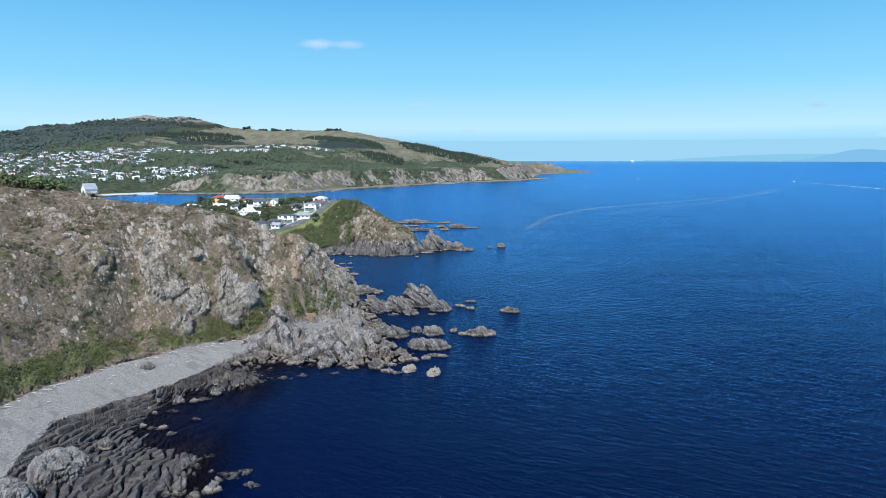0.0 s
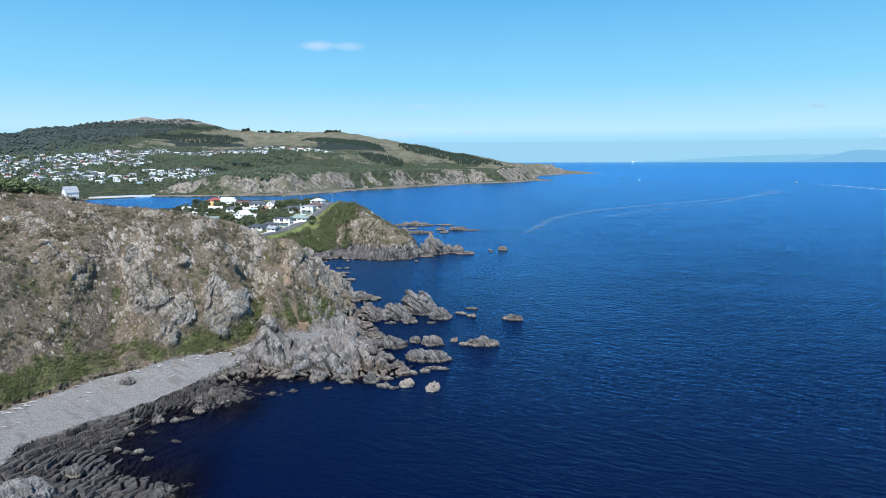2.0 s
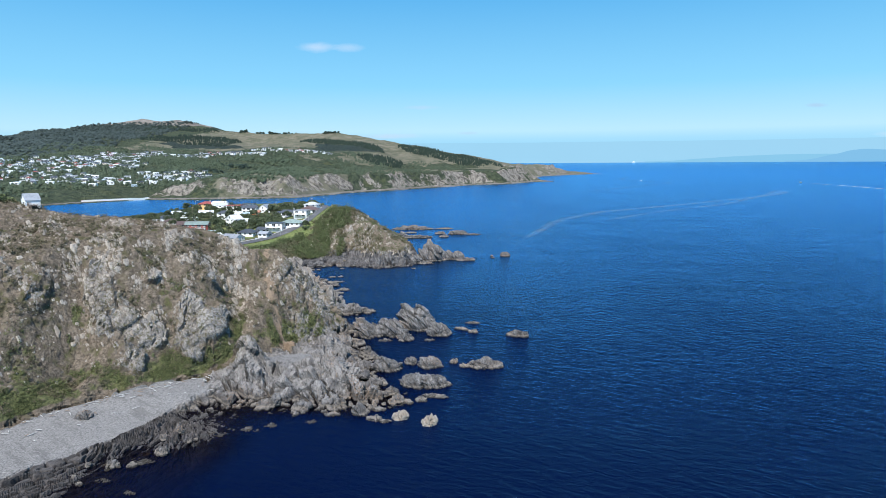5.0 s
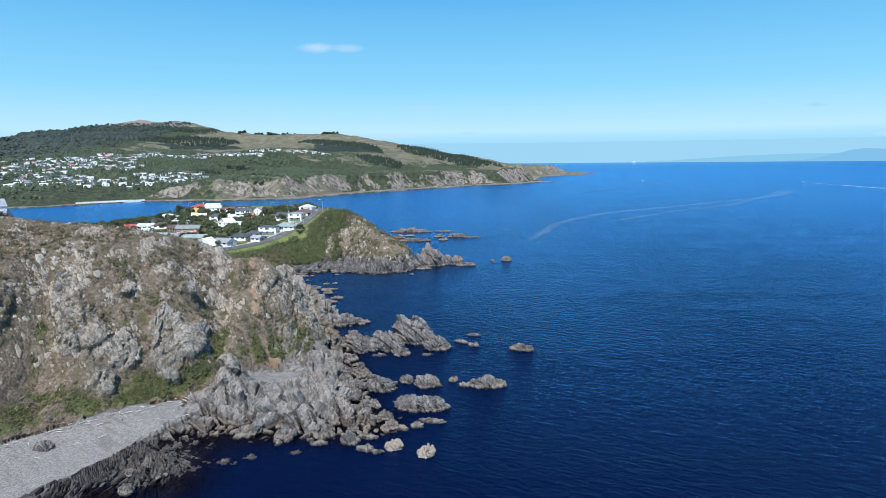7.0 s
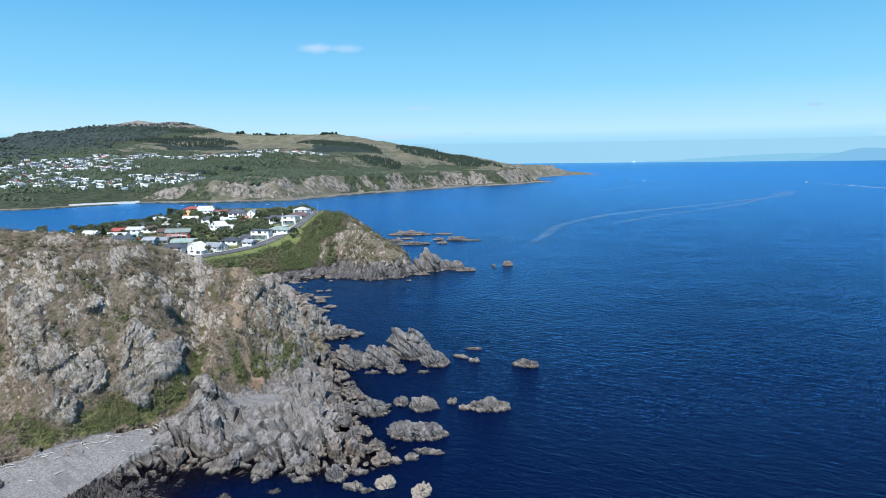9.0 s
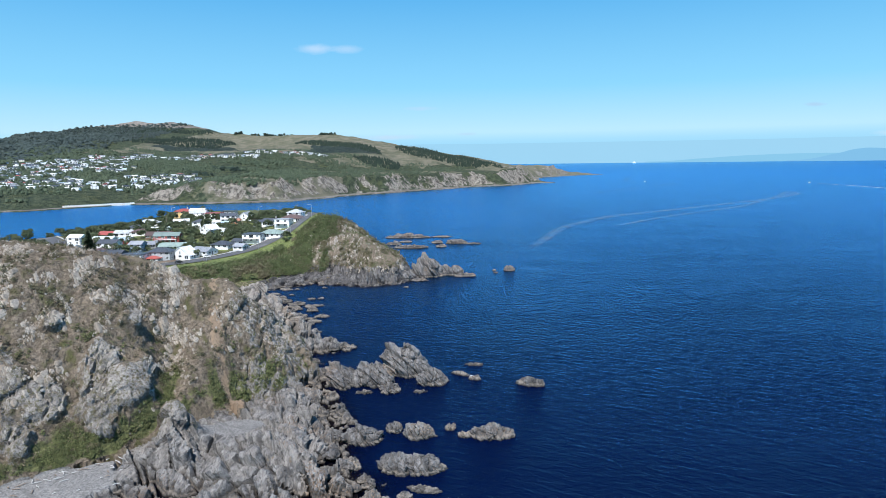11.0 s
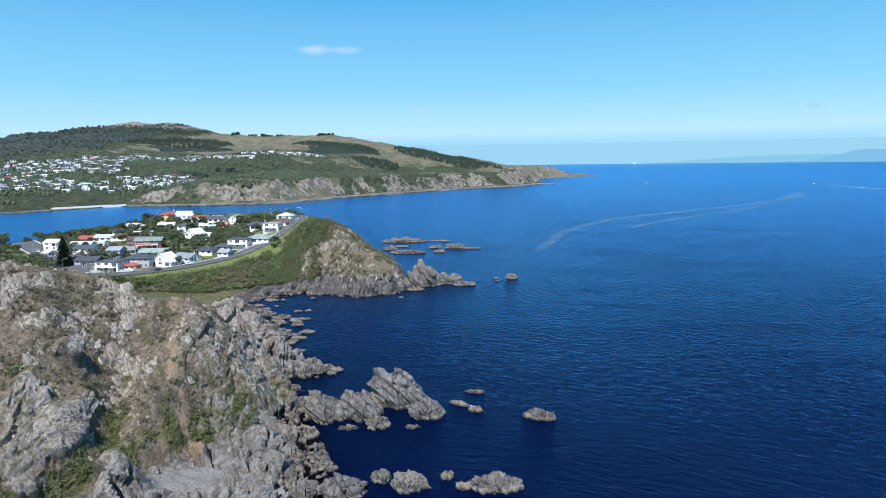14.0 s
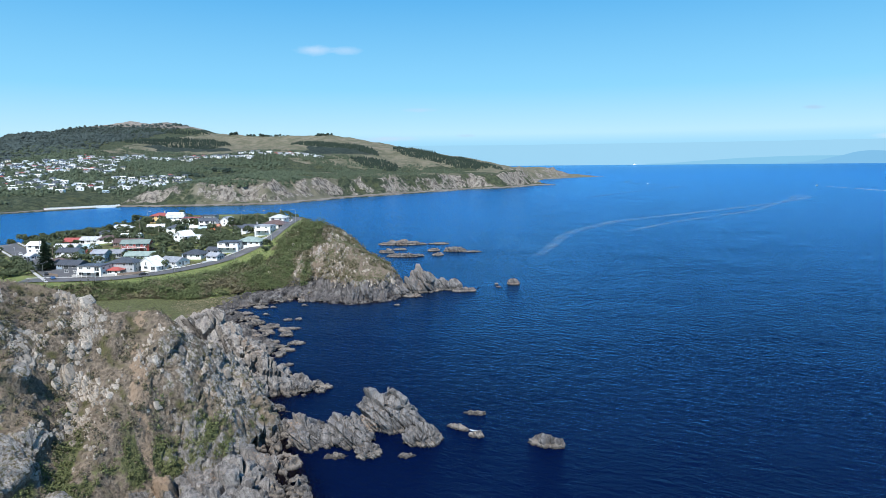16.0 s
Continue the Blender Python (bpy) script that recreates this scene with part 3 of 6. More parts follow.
# rock outcrops on the cliff face: middle and half sizes
OUTCROPS = ((-96.7, 212, 4, 4), (-93, 208, 4, 3.5), (-89.5, 204.5, 4.5, 4), (-85, 205, 4, 3.5), (-80, 208, 3, 3.5), (-82.5, 199, 3.5, 3.5), (-74, 216, 3, 4.5), (-70, 213, 3, 4),
            (-66, 215, 3.5, 4), (-71.5, 208.5, 3.5, 2.5), (-72.5, 227, 2, 2.5), (-84.5, 218, 1.5, 3), (-117, 198, 3, 3), (-113, 196, 3, 2.5), (-109, 201, 3.5, 2.5), (-115.5, 220, 2, 4), (-107, 199, 2, 4), (-67, 222, 2, 4))
# clusters of pale broken rock on the slope: middle and radius
RUBBLE = ((-129, 213, 2.5), (-124, 208, 3), (-117, 198, 3), (-109, 201, 3), (-116, 220, 3), (-95, 228, 6), (-93, 216, 7), (-98, 213, 5), (-88, 210, 6), (-84, 222, 6), (-78, 232, 7), (-72, 228, 6), (-67, 237, 6), (-62.5, 240, 4), (-72, 242, 6), (-64, 246, 5))


def verge_width(x):
    return 15 + 6 * soft(-104, -122, x)


def outcrop(x, y):
    wx, wy = x + 3 * (fbm(x / 3, y / 3, 0, 91, 3) - 0.5), y + 4 * (fbm(x / 3, y / 3, 0, 92, 3) - 0.5)
    return np.clip(sum(np.exp(-((wx - a) / c)**2 - ((wy - b) / e)**2) for a, b, c, e in OUTCROPS), 0, 1)


def near_cover(x, y, z, d, dt, dv, slope):
    beach = edge_distance(x, y, BEACH) + 2.5 * (fbm(x / 6, y / 6, 0, 31, 3) - 0.5)
    gravel = soft(-0.8, 0.8, beach) * soft(4.2, 3.4, z)
    gravel = np.maximum(gravel, soft(1.0, 0.7, np.hypot((x + 46) / 9, (y - 217) / 6) + 0.5 * (fbm(x / 4, y / 4, 0, 33) - 0.5)) * soft(8, 5, z))
    patch = fbm(x / 16, y / 16, z / 16, 35, 4)
    nose = soft(-62, -50, x + 0.25 * (y - 250)) * soft(330, 315, y)
    face = soft(0.75, 1.5, slope) * soft(0, 3, dt)
    low = soft(20, 4, dt) * soft(-1, 3, dt) * soft(-104, -92, x)
    crag = fbm(x / 7, y / 7, z / 7, 36, 3)
    rock = -0.14 + 0.40 * (patch - 0.47) + 0.75 * (crag - 0.48) + 0.62 * nose + 0.05 * low * face - 0.22 * soft(-98, -112, x)
    crop = outcrop(x, y)
    rock = rock + 0.85 * soft(0.2, 0.7, crop)
    rock = np.where(dt < 0, 1.0, rock)
    rock = np.where((dt < 0) & (dt > -7) & (x < -64) & (y < 208) & (beach > -5), 0.15, rock)
    rock = rock - 0.5 * soft(16, 34, dt) * soft(0.6, 0.25, slope)
    sea_cliff = (0.36 + 0.6 * (patch - 0.45) + 1.3 * (crag - 0.47) + 0.62 * soft(9, 4, z)) * soft(0.35, 0.8, slope) * soft(-92, -74, x) * soft(34, 12, dv)
    inland = (y > 300) & (dt < 0)
    rock = np.where(inland & (d > 4), np.maximum(np.maximum(0.95 * soft(30, 12, d) * soft(-105, -84, x) * soft(4.8, 3.0, z), sea_cliff), soft(0.5, 0.9, slope) * soft(-85, -70, x) * (0.1 + 0.7 * patch)), rock)
    knob = np.exp(-(((x + 58) / 15)**2 + ((y - 292) / 20)**2)) + np.exp(-(((x + 44) / 10)**2 + ((y - 288) / 7)**2))
    rock = np.maximum(rock, 1.2 * soft(0.25, 0.55, knob))
    green = 0.14 * soft(12, 2, dt) * soft(-0.5, 1.0, dt) + 1.5 * (fbm(x / 11, y / 11, 0, 37, 4) - 0.49) + 0.16 * soft(-96, -104, x) * soft(32, 18, z)
    gully = 0.75 * np.exp(-(line_gap(x, y, GULLY) / 3.2)**2) * soft(34, 24, dt) + 0.85 * np.exp(-(line_gap(x, y, CLEFT) / 4.5)**2) + 0.5 * np.exp(-(((x + 60) / 2.5)**2 + ((y - 243) / 6)**2))
    gully = np.clip(gully * (4.0 * fbm(x / 3.0, y / 3.0, 0, 39, 3) - 1.5), 0, 1)
    green = green + 0.24 * soft(13, 5, z) * soft(0, 2, dt) * soft(-50, -62, x)
    green = np.where(dt > 0, green - 0.5 * soft(0.3, 0.6, crop), green)
    green = green + 0.75 * gully + 0.30 * soft(6, 1, dt) * soft(0, 1, dt)
    rock = rock - 0.6 * gully
    green = np.where(inland, 0.90 - 0.85 * soft(-96, -72, x + 16 * (fbm(x / 14, y / 14, 0, 48, 3) - 0.5)) + 1.3 * (fbm(x / 10, y / 10, 0, 43, 4) - 0.46), green) * np.where((dt < 0) & (y < 300), 0, 1)
    lawn = inland & (dv > 0)
    lane = y - np.interp(x, ROAD_X, ROAD_Y)
    south = soft(6, 3, lane) * soft(-25, -18, lane + 5 * (fbm(x / 9, y / 9, 0, 44, 2) - 0.5)) + 0.9 * soft(0.56, 0.62, fbm(x / 9, y / 9, 0, 45, 3))
    grass = np.where(lawn, soft(0.75, 0.5, slope), 0) * soft(-70, -90, x) * np.clip(south, 0, 1)
    verge = soft(2, -2, line_gap(x, y, ROAD_LINE) - verge_width(x) + 5 * (fbm(x / 6, y / 6, 0, 123, 2) - 0.5)) * (lane < 3) * (y < 520)
    grass = np.maximum(grass, np.where(lawn, verge, 0))
    green, rock = np.where(lawn, green - verge, green), np.where(lawn, rock - 2 * verge, rock)
    grass = np.maximum(grass, np.where(inland & (dv <= 0) & (d > 10), 0.42 * soft(-85, -100, x) * soft(14, 26, d), 0))
    track = soft(2.6, 0.4, line_gap(x, y, [(-60, 251), (-58.5, 245), (-55, 239), (-52, 232), (-47, 227)]) + 6 * (fbm(x / 3, y / 3, 0, 124, 3) - 0.5)) * (dt > -8)
    earth = 0.7 * track + 0.34 * soft(20, 40, dt) * soft(-110, -80, x)
    rock, green = rock - 1.2 * track, green - 0.6 * track
    earth = earth + np.where(inland & (dv <= 0), 0.45 * soft(30, 20, d), 0)
    weed = soft(0.9, 0.1, z) * 0.42 * soft(-45, -60, x) * soft(180, 165, y)
    return rock, green, gravel, grass, earth, weed


def near_tile(name, x0, x1, y0, y1, step, relief=1.0, flat=False, holes=()):
    xs, ys = np.arange(x0, x1 + step / 2, step), np.arange(y0, y1 + step / 2, step)
    x, y = np.meshgrid(xs, ys)
    z, d, dt, dv = near_land(x, y)
    gx, gy, slope = slopes(z, step)
    rock, green, gravel, grass, earth, weed = near_cover(x, y, z, d, dt, dv, slope)
    n = np.stack([-gx, -gy, np.ones_like(z)], -1)
    n /= np.linalg.norm(n, axis=-1, keepdims=True)
    rough = np.clip(rock, 0, 1) * (1 - np.clip(gravel, 0, 1)) * soft(-3, 1.5, d)
    reef_zone = soft(-44, -56, x) * soft(192, 178, y) * (dt < 0)
    blades = bedded(x + 2 * fbm(x / 9, y / 9, z / 9, 40, 3), y, z, 3.2, 16, 41, 3) - 0.62
    own1, crack1 = slabs(x, y, z, 3.4, 8.0, 51)
    own2, crack2 = slabs(x, y, z, 1.3, 3.6, 53)
    warp = 1.6 * fbm(x / 5, y / 5, z / 5, 49, 3)
    fine = soft(1.2, 0.6, np.float64(step))
    low_shelf = (dt < 0) & (d > 2) & (y < 330)
    amp = relief * (0.2 + rough) * np.where(low_shelf, 0.32, 1.0)
    push = amp * ((1.5 + 1.1 * soft(-62, -52, x)) * blades + 1.5 * own1 - 0.9 * crack1 + fine * (0.65 * own2 - 0.4 * crack2)) + relief * 0.5 * soft(0.35, 0.75, rock) * (dt > 0)
    push = push + relief * 1.1 * (fbm(x / 6, y / 6, z / 6, 57, 4) - 0.5) * (1 - gravel) * (1 - 0.8 * np.clip(grass, 0, 1))
    push = push + relief * 2.2 * (bedded(x, y, z, 8.0, 42, 67, 3) - 0.62) * soft(2, 9, dt) * soft(44, 24, dt)
    cleft = bedded(x + 50, y, z, 4.5, 26, 69, 3)
    push = push - relief * 1.8 * soft(0.84, 0.95, cleft) * np.clip(rough * 1.4 - 0.3, 0, 1) * (dt > 0)
    push = push + relief * 1.2 * soft(0.2, 0.7, outcrop(x, y)) * (dt > 0)
    push = push + gravel * (0.22 * (fbm((x + y) / 9, (y - x) / 2.5, 0, 121, 3) - 0.5) + 0.10 * (fbm(x / 1.3, y / 1.3, 0, 122, 3) - 0.5))
    push = push * (1 - 0.8 * reef_zone * (1 - gravel))
    push = push * np.where(dv > 6, np.maximum(rough, 0.15), 1.0)
    reef = soft(-9, 0, d) * soft(10, 3, d) * (1 - gravel) * (1 - reef_zone)
    k1, k2, kown = worley((x * 0.92 + y * 0.38 + warp) / 2.3, (y * 0.92 - x * 0.38) / 6.0, 0 * z, 63)
    push = push + reef * (0.6 * (bedded(x * 1.3, y, 0 * z, 2.2, 12, 61, 2) - 0.62) + 0.7 * (kown - 0.5) - 0.8 * soft(0.13, 0.0, k2 - k1))
    shelf = (dt < 0) * (d > 3) * (1 - gravel) * (y < 330) * (1 - reef_zone)
    b1, b2, bown = worley((x * 0.8 - y * 0.6 + warp) / 7.0, (y * 0.8 + x * 0.6) / 3.4, 0 * z, 65)
    push = push + shelf * (0.35 * (kown - 0.5) - 0.4 * soft(0.12, 0.0, k2 - k1) + 3.4 * (bown - 0.5) - 2.8 * soft(0.11, 0.02, b2 - b1))
    push = push + reef_zone * (1 - gravel) * soft(-16, -2, d) * (reef_ribs(x, y) * (0.55 + 0.45 * soft(-3, 4, d)) + 0.8 * (fbm(x / 11, y / 11, 0, 66, 3) - 0.48))
    co = np.stack([x, y, z], -1) + n * push[..., None]
    keep = None
    if holes:
        inside = np.zeros(x.shape, bool)
        for a, b, c, e in holes:
            inside |= (x > a) & (x < b) & (y > c) & (y < e)
        keep = ~(inside[:-1, :-1] & inside[1:, 1:] & inside[:-1, 1:] & inside[1:, :-1])
    ob = link_mesh(name, co.reshape(-1, 3), grid_faces(len(xs), len(ys), keep), LAND, smooth=not flat)
    flat = [v.reshape(-1) for v in (rock, green, gravel, grass)]
    colour_layer(ob, "cover", *flat)
    colour_layer(ob, "wear", earth.reshape(-1), weed.reshape(-1), np.maximum(reef_zone * soft(3.0, 2.0, z), 0.55 * soft(330, 340, y) * soft(10.5, 6.5, z + 4 * (fbm(x / 5, y / 5, 0, 68, 3) - 0.5))).reshape(-1))
    return ob, co, dict(rock=rock, green=green, gravel=gravel, grass=grass, d=d, dt=dt, dv=dv, slope=slope, n=n)


cliff, cliff_co, cliff_on = near_tile("ground_cliff", -170, 2, 86, 332, 0.4, flat=True, holes=((-104, -24, 90, 184.5),))
tagged(cliff, "steep grey rock cliff with dry scrub above a gravel beach", "cliff", kind="structure")
reef_bed, reef_co, reef_on = near_tile("ground_reef", -104.6, -23.4, 89.4, 185.1, 0.22, flat=True)
tagged(reef_bed, "dark jointed tidal reef beside a grey gravel beach", "reef", kind="structure")
head, head_co, head_on = near_tile("ground_headland", -128, 12, 331, 566, 0.7, flat=True, relief=0.95)
tagged(head, "grassy headland ending in grey sea cliffs", "headland", kind="structure")
plain, plain_co, plain_on = near_tile("ground", -520, 10, 30, 760, 1.5, relief=0.85, holes=((-168, 0, 88, 331), (-126, 10, 329, 564)))
tagged(plain, "grassy coastal land carrying the village and its headland", "ground", kind="structure")


# ---- the far land ----
def far_tile(name, x0, x1, y0, y1, step, hole=None):
    xs, ys = np.arange(x0, x1 + step / 2, step), np.arange(y0, y1 + step / 2, step)
    x, y = np.meshgrid(xs, ys)
    z, d = far_land(x, y)
    gx, gy, slope = slopes(z, step)
    rock = soft(0.20, 0.45, slope) * soft(140, 70, d) * soft(-620, -420, x) * (0.02 + 1.0 * fbm(x / 45, y / 45, 0, 72, 3))
    patch = fbm(x / 260, y / 260, 0, 71, 4)
    high = soft(70, 115, z + 40 * (patch - 0.5))
    field = 0.75 * soft(0.50, 0.60, fbm(x / 120, y / 120, 0, 80, 4)) * soft(-480, -330, x) + high * soft(-1050, -800, x) + 0.55 * soft(-450, -150, x) * soft(30, 60, z) + 1.2 * soft(1950, 2150, y) * soft(-100, 100, x)
    wood = soft(-760, -1000, x + 0.1 * y) * soft(60, 90, z) * soft(240, 225, z)
    wood = np.maximum(wood, soft(0.62, 0.66, patch) * high * 0.9)
    crest = soft(216, 232, z + 16 * (fbm(x / 60, y / 60, 0, 79, 3) - 0.5)) + soft(200, 215, z) * soft(-1300, -1150, x)
    crest = np.maximum(crest, soft(16, 9, d) * soft(-1, 3, d))
    rav = (fbm(x / 34, y / 34, z / 60, 75, 4, True) - 0.6)
    z = z + 9 * (fbm(x / 13, y / 13, z / 40, 78, 3, True) - 0.6) * soft(0.22, 0.5, slope) * soft(140, 70, d) * soft(6, 26, d)
    z = z + rav * (26 * soft(0.22, 0.5, slope) * soft(140, 70, d) * soft(6, 26, d) + 5 * soft(20, 200, d)) + 7 * wood * (fbm(x / 16, y / 16, 0, 77, 2) - 0.4)
    keep = None
    if hole:
        inside = (x > hole[0]) & (x < hole[1]) & (y > hole[2]) & (y < hole[3])
        keep = ~(inside[:-1, :-1] & inside[1:, 1:] & inside[:-1, 1:] & inside[1:, :-1])
    ob = link_mesh(name, np.stack([x, y, z], -1).reshape(-1, 3), grid_faces(len(xs), len(ys), keep), FAR)
    colour_layer(ob, "cover", *[v.reshape(-1) for v in (rock, wood, field, crest)])
    return ob


coast = far_tile("ground_far_coast", -720, 340, 930, 2010, 4.0)
tagged(coast, "eroded grey and tan sea cliffs below green bush", "cliff", kind="structure")
hills = far_tile("ground_far_hills", -3300, 700, 880, 3500, 14.0, hole=(-700, 320, 950, 1990))
tagged(hills, "rolling hills of dry pasture and dark bush", "hills", kind="structure")


# ---- the sea ----
def sea_sheet():
    """One sheet: a fine patch by the shore and rings that widen to the horizon; 'clear' lets shallow water show its bed."""
    rads = np.concatenate([np.arange(0, 640, 3.0), np.geomspace(640, 4960, 70)])
    angs = np.radians(np.linspace(0, 360, 721))[:-1]
    r, a = np.meshgrid(rads, angs)
    x, y = -20 + r * np.sin(a), 200 + r * np.cos(a)
    z = 41.0 * soft(2900, 7000, r) / soft(2900, 7000, np.array(4960.0))
    bed, d, _, _ = near_land(x, y)
    clear = np.clip(np.exp(np.clip(bed, -9, 0) / 1.3) - 0.04, 0, 1) * 0.93 * (r < 640)
    nr, na = len(rads), len(angs)
    i = np.arange(na * nr).reshape(na, nr)
    j = np.roll(i, -1, axis=0)
    f = np.stack([i[:, :-1], i[:, 1:], j[:, 1:], j[:, :-1]], -1).reshape(-1, 4)
    ob = link_mesh("water", np.stack([x, y, z], -1).reshape(-1, 3), f[:, ::-1], SEA)
    pale = soft(-130, -230, x) * soft(640, 720, y) * soft(1250, 1100, y)
    # Third channel: added strength of the sky reflection, growing towards smaller x.
    colour_layer(ob, "clear", clear.reshape(-1), pale.reshape(-1), soft(130, -10, x).reshape(-1))
    return tagged(ob, "deep blue rippled sea reaching the horizon", "sea", kind="structure")


sea_sheet()


# ---- rocks in the sea ----
def sphere_points(level):
    bm = bmesh.new()
    bmesh.ops.create_icosphere(bm, subdivisions=level, radius=1.0)
    v = np.array([q.co for q in bm.verts])
    f = np.array([[q.index for q in p.verts] for p in bm.faces])
    bm.free()
    return v, f


SPHERES = {k: sphere_points(k) for k in (3, 4, 5, 6)}


def rock_mesh(lx, ly, h, seed, level=5, lean=0.3, peak=0.0):
    """A sea rock of tilted slabs, each with its own height and set-back, its foot under the water."""
    v, f = SPHERES[level]
    p = v.copy()
    top = np.clip(p[:, 2], 0, 1)
    s = 1 + 0.5 * (fbm(p[:, 0] * 1.7 + seed, p[:, 1] * 1.7, p[:, 2] * 1.7, seed) - 0.5)
    x, y, z = p[:, 0] * s * lx / 2, p[:, 1] * s * ly / 2, p[:, 2] * s
    z = np.where(z > 0, np.sign(z) * abs(z)**0.8, z * 0.6) * h
    z = z * (1 + peak * (vnoise(x / (lx * 0.22) + seed, y / (ly * 0.3), 0, seed + 3) - 0.4) * top)
    k = min(lx, ly)
    thick = max(0.22 * k, 0.7)
    u = x + 0.35 * y + 0.5 * z + 0.5 * thick * (fbm(x / k * 2, y / k * 2, z / k * 2, seed + 4, 2) - 0.5) + 50
    iu = np.floor(u / thick)
    fu = u / thick - iu
    zero = np.zeros_like(iu)
    z = np.where(z > 0, z * (0.82 + 0.34 * hash01(iu, zero, zero, seed + 5)) + 0.06 * k * (0.5 - fu) * top, z)
    y = y + 0.10 * ly * (hash01(iu, zero, zero, seed + 6) - 0.5)
    x = x + lean * z
    n = np.stack([p[:, 0], p[:, 1], np.maximum(p[:, 2], 0) * 0.9], -1)
    own, crack = slabs(x + 13 * seed, y, z, max(0.20 * k, 0.6), max(0.6 * k, 1.4), seed + 5, 0.6)
    own2, crack2 = slabs(x + 31 * seed, y, z, max(0.07 * k, 0.3), max(0.3 * k, 0.8), seed + 8, 0.6)
    amp = 0.42 * k**0.75
    out = amp * (0.55 * own - 0.28 * crack + 0.16 * own2 - 0.10 * crack2 - 0.22 * soft(0.14, 0.0, np.minimum(fu, 1 - fu)))
    return np.stack([x, y, z], -1) + n * out[:, None], f


rock_count = [0]


def sea_rock(x, y, lx, ly, h, turn=0.0, lean=0.3, level=5, peak=0.0, sink=0.6, name="sea_rock", label="grey slabby rock rising from the sea", skin=ROCK):
    rock_count[0] += 1
    co, f = rock_mesh(lx, ly, h, 3 + 7 * rock_count[0], level, lean, peak)
    c, s = math.cos(radians(turn)), math.sin(radians(turn))
    co = np.stack([co[:, 0] * c - co[:, 1] * s, co[:, 0] * s + co[:, 1] * c, co[:, 2]], -1)
    ob = link_mesh(name, co, f, skin, smooth=False)
    ob.location = (x, y, -sink * 0.3)
    return tagged(ob, label, "rock", "rocks off the headland")


sea_rock(-26.5, 258, 11, 12, 4.68, 20, -0.35, 6, 0.5)
sea_rock(-17.5, 259, 10, 13, 5.07, 15, -0.35, 6, 0.6)
sea_rock(-9, 267, 14, 13, 7.41, 10, -0.45, 6, 0.5)
sea_rock(-1.5, 257.5, 9, 9, 3.51, 10, -0.3, 6, 0.6)
sea_rock(-13, 251, 6, 6, 2.03, 30, -0.3)
sea_rock(-20, 249.5, 5, 3, 0.78, 0, 0.1, 4)
sea_rock(-5, 249.5, 4, 2.5, 0.7, 0, 0.1, 4)
sea_rock(25.8, 255, 8, 5, 1.87, -30, 0.2)
sea_rock(11.0, 273, 6, 3, 0.78, -10, 0.1, 4)
sea_rock(6.5, 264, 6, 2.6, 1.09, -35, 0.1, 4)
sea_rock(10.5, 259.5, 4, 2.6, 1.17, -20, 0.1, 4)
sea_rock(12.2, 221, 11, 6, 2.34, 5, 0.25, 6, 0.4)
sea_rock(6.5, 221, 4, 3, 1.09, 0, 0.1, 4)
sea_rock(3.2, 225, 3, 2.6, 1.4, 0, 0.1, 4)
sea_rock(-3.8, 221, 7.5, 5, 3.12, 0, -0.2, 5, 0.4)
sea_rock(-16.5, 219, 10, 7, 3.35, 0, -0.2, 6, 0.4)
sea_rock(-10, 224, 4, 4, 2.34, 0, 0, 4)
sea_rock(-4.8, 205, 14, 7, 3.12, -8, -0.1, 6, 0.3)
sea_rock(-2, 196.5, 7, 3, 0.78, -12, 0.1, 4)
sea_rock(-5.5, 193.5, 3.6, 2.6, 1.25, 0, 0.1, 4)
sea_rock(-3.0, 178.6, 3.8, 3.2, 2.18, 0, 0.1, 5, 0.3, label='small bleached white rock standing in the sea', skin=CHIP)
sea_rock(-10, 182, 4.2, 3, 2.03, 0, 0.1, 5, 0.4, label='small bleached white rock standing in the sea', skin=CHIP)
sea_rock(-16, 181.5, 5, 3, 1.09, -15, 0.1, 4)
sea_rock(-20, 185, 4.5, 4, 2.34, 10, -0.2, 5)
sea_rock(-13.5, 180, 3, 2.4, 0.78, 0, 0, 4)
sea_rock(-27, 184.5, 4, 2.4, 0.94, 0, 0, 4)
sea_rock(38, 444, 6.5, 5, 3.28, 0, 0.1, 5)
sea_rock(29.5, 444, 2.4, 2, 1.09, 0, 0, 3)
sea_rock(30, 437, 3, 2, 0.7, 0, 0, 3)
sea_rock(-18, 397, 3.5, 2.5, 0.78, 0, 0, 3)
sea_rock(10, 570, 16, 8, 3.12, 0, 0.1, 5, 0.4)
sea_rock(22, 566, 14, 6, 1.09, 0, 0.1, 4)
sea_rock(-5, 572, 9, 6, 2.34, 0, 0.1, 4)
sea_rock(-2, 550, 9, 6, 2.18, 0, 0.1, 4)
sea_rock(-24, 546, 24, 9, 2.5, 0, 0.1, 5, 0.5)
sea_rock(-38, 566, 12, 8, 2.73, 0, 0.1, 4)
sea_rock(-30, 610, 34, 10, 3.12, 0, 0.1, 5, 0.5)
sea_rock(-2, 612, 18, 7, 1.25, 0, 0.1, 4)
sea_rock(-30, 580, 10, 6, 1.56, 0, 0.1, 4)
sea_rock(-72, 365, 9, 7, 1.25, 10, 0.1, 5)
sea_rock(-64, 360, 8, 6, 1.25, 0, 0.1, 5)
sea_rock(-56, 357, 9, 4, 0.78, 10, 0.1, 4)
sea_rock(-48.5, 337, 7, 4, 1.17, -5, 0.1, 4)
sea_rock(-60, 371, 4, 3, 0.94, 0, 0.1, 4)
sea_rock(-56, 372, 3, 2.4, 1.09, 0, 0.1, 3)
